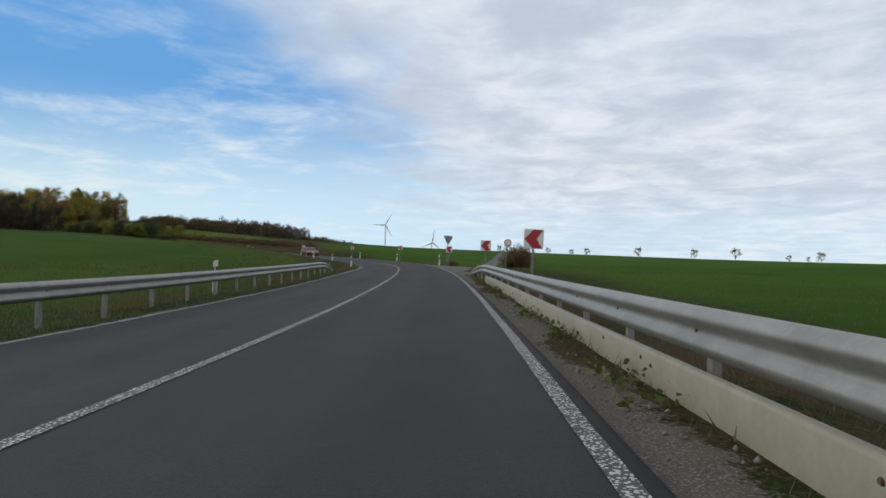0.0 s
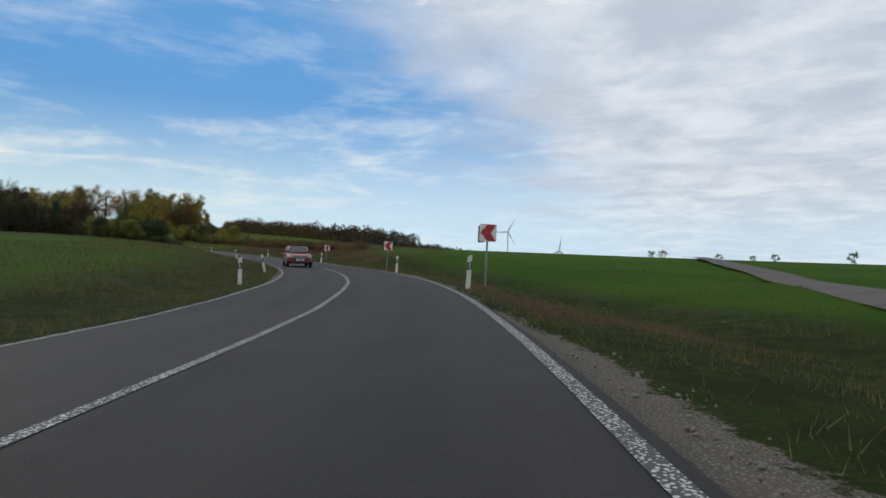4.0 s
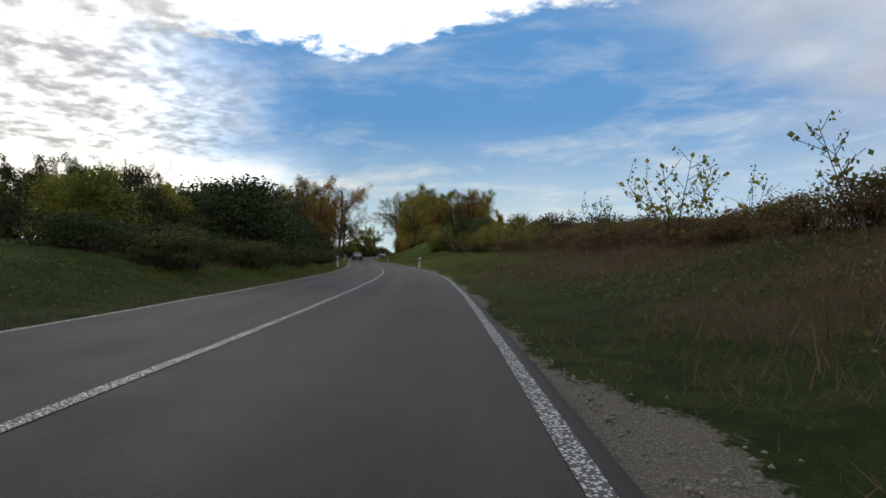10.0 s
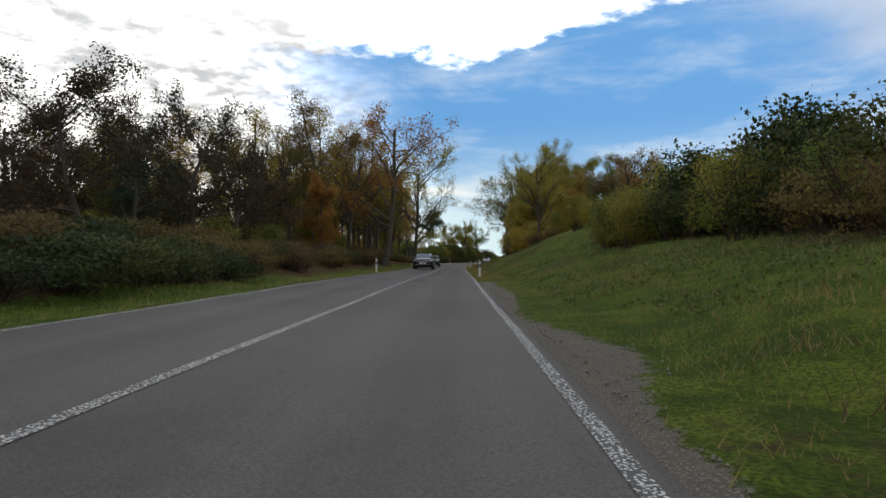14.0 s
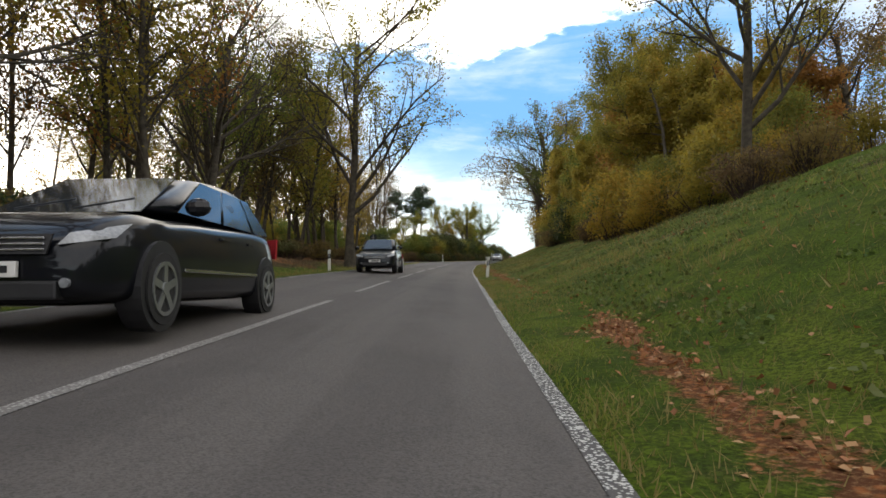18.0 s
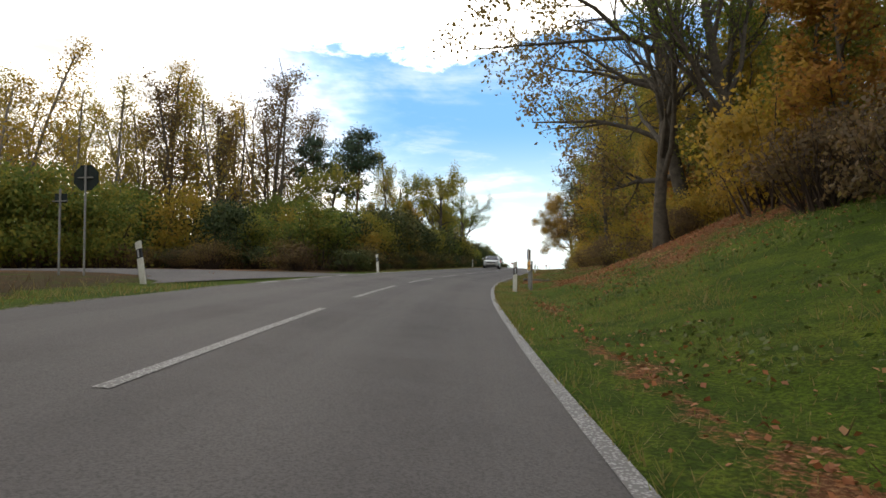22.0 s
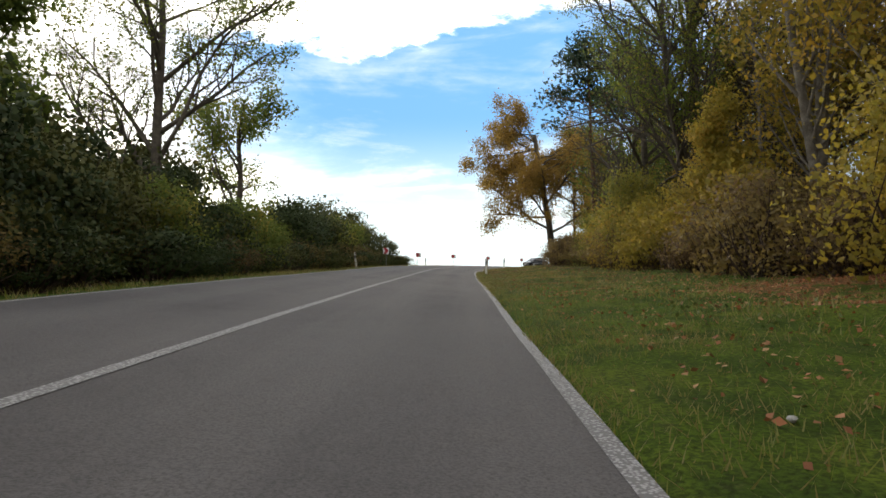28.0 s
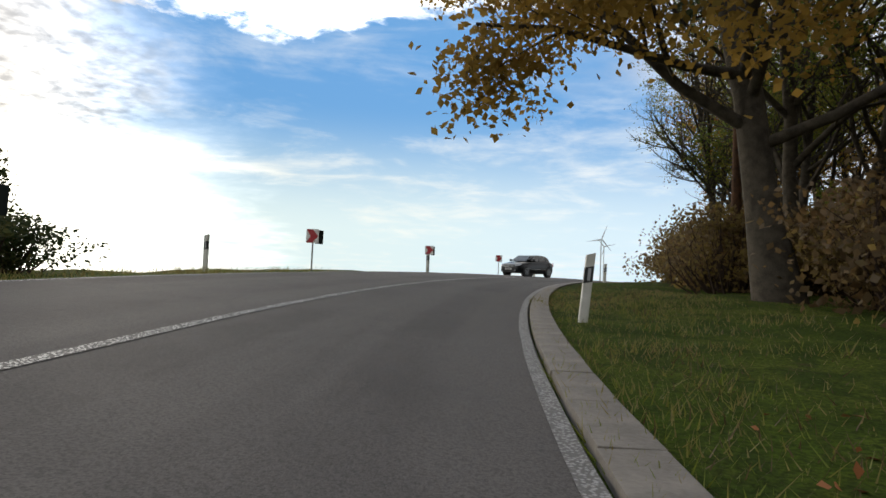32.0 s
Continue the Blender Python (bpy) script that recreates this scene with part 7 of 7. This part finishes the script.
def flower(s, q, z, n):
    ob = thing("yellow_flower", spot(s, q, 0.0, RNG.uniform(0, 360)), "small yellow wild flower on a thin green stem", "flower", "yellow flowers along the rail")
    for k in range(n):
        x, y, h = RNG.uniform(-0.05, 0.05), RNG.uniform(-0.05, 0.05), z * RNG.uniform(0.7, 1.0)
        stem = part("stem", rod(bmesh.new(), (x * 0.3, y * 0.3, -0.05), (x, y, h), 0.004, 0.003, 5), HERB, ob)
        bm = bmesh.new()
        for j in range(6):
            a = radians(60 * j)
            c = [(x, y, h), (x + 0.026 * math.cos(a - 0.4), y + 0.026 * math.sin(a - 0.4), h + 0.012), (x + 0.036 * math.cos(a), y + 0.036 * math.sin(a), h + 0.010), (x + 0.026 * math.cos(a + 0.4), y + 0.026 * math.sin(a + 0.4), h + 0.012)]
            bm.faces.new([bm.verts.new(p) for p in c])
        bmesh.ops.create_uvsphere(bm, u_segments=8, v_segments=5, radius=0.011, matrix=Matrix.Translation((x, y, h + 0.008)))
        part("blossom", bm, PETAL, stem, "yellow petals")


def stone(s, q, size, label):
    ob = thing("stone", spot(s, q, 0.0, RNG.uniform(0, 360)), label, "stone", "pale stones in the grass")
    bm = bmesh.new()
    bmesh.ops.create_icosphere(bm, subdivisions=2, radius=1.0)
    for v in bm.verts:
        v.co *= 1 + 0.25 * float(noise2(v.co.x * 2 + s, v.co.y * 2 + v.co.z * 1.7, 0.8, 61))
        v.co = Vector((v.co.x * size, v.co.y * size * 0.8, v.co.z * size * 0.6 + size * 0.4))
    part("stone_body", bm, PALE_STONE, ob)


def culvert():
    """Weathered drain head in the ditch, half full of leaves."""
    ob = thing("culvert_head", spot(370.4, -1.75, 0.02, 8), "weathered low concrete culvert head half buried in leaves", "culvert")
    for x, w, h, turn in ((-0.42, 0.34, 0.20, 6), (0.02, 0.58, 0.17, -3), (0.55, 0.44, 0.15, 4)):
        bm = bmesh.new()
        box(bm, 0, 0, h / 2 - 0.06, w, 0.22, h, 0.018)
        for v in bm.verts:
            v.co += Vector((float(noise2(v.co.x * 9 + x, v.co.z * 9, 1.0, 71)), float(noise2(v.co.y * 9, v.co.x * 9 + x, 1.0, 72)), float(noise2(v.co.z * 9, v.co.y * 9 + x, 1.0, 73)))) * 0.014
        b = part("concrete_block", bm, CONCRETE, ob)
        b.matrix_basis = pose(x, 0, 0, 0, 0, turn)
    # no hole is cut: a black block gives the drain's inner shade
    bm = bmesh.new()
    box(bm, -0.50, -0.13, 0.02, 0.20, 0.05, 0.11, 0.01)
    part("opening", bm, BLACK_P, ob, "black block standing in for the shaded drain opening")


WOOD = simple("split_wood", (0.40, 0.28, 0.16), (0.26, 0.17, 0.10), 0.8, 0, 9, 0.3)
PETAL = simple("yellow_petal", (0.70, 0.52, 0.02), (0.60, 0.42, 0.02), 0.6)
PALE_STONE = simple("pale_stone", (0.40, 0.38, 0.34), (0.26, 0.245, 0.21), 0.9, 0, 7, 0.4)
stick()
for s, q, z, n in ((2.35, -0.62, 0.16, 2), (2.0, -0.60, 0.12, 2), (1.55, -0.62, 0.10, 3), (6.6, -0.66, 0.18, 3), (7.2, -0.7, 0.2, 2), (5.8, -0.66, 0.14, 2)):
    flower(s, q, z, n)
for s, q, size in ((300.5, -1.5, 0.08), (421.2, -1.15, 0.035), (421.0, -2.3, 0.05), (221.2, -3.4, 0.04), (269.5, -1.6, 0.035), (309.5, -1.9, 0.05), (377.0, -2.4, 0.06)):
    stone(s, q, size, "pale weathered stone lying in the grass verge")
culvert()
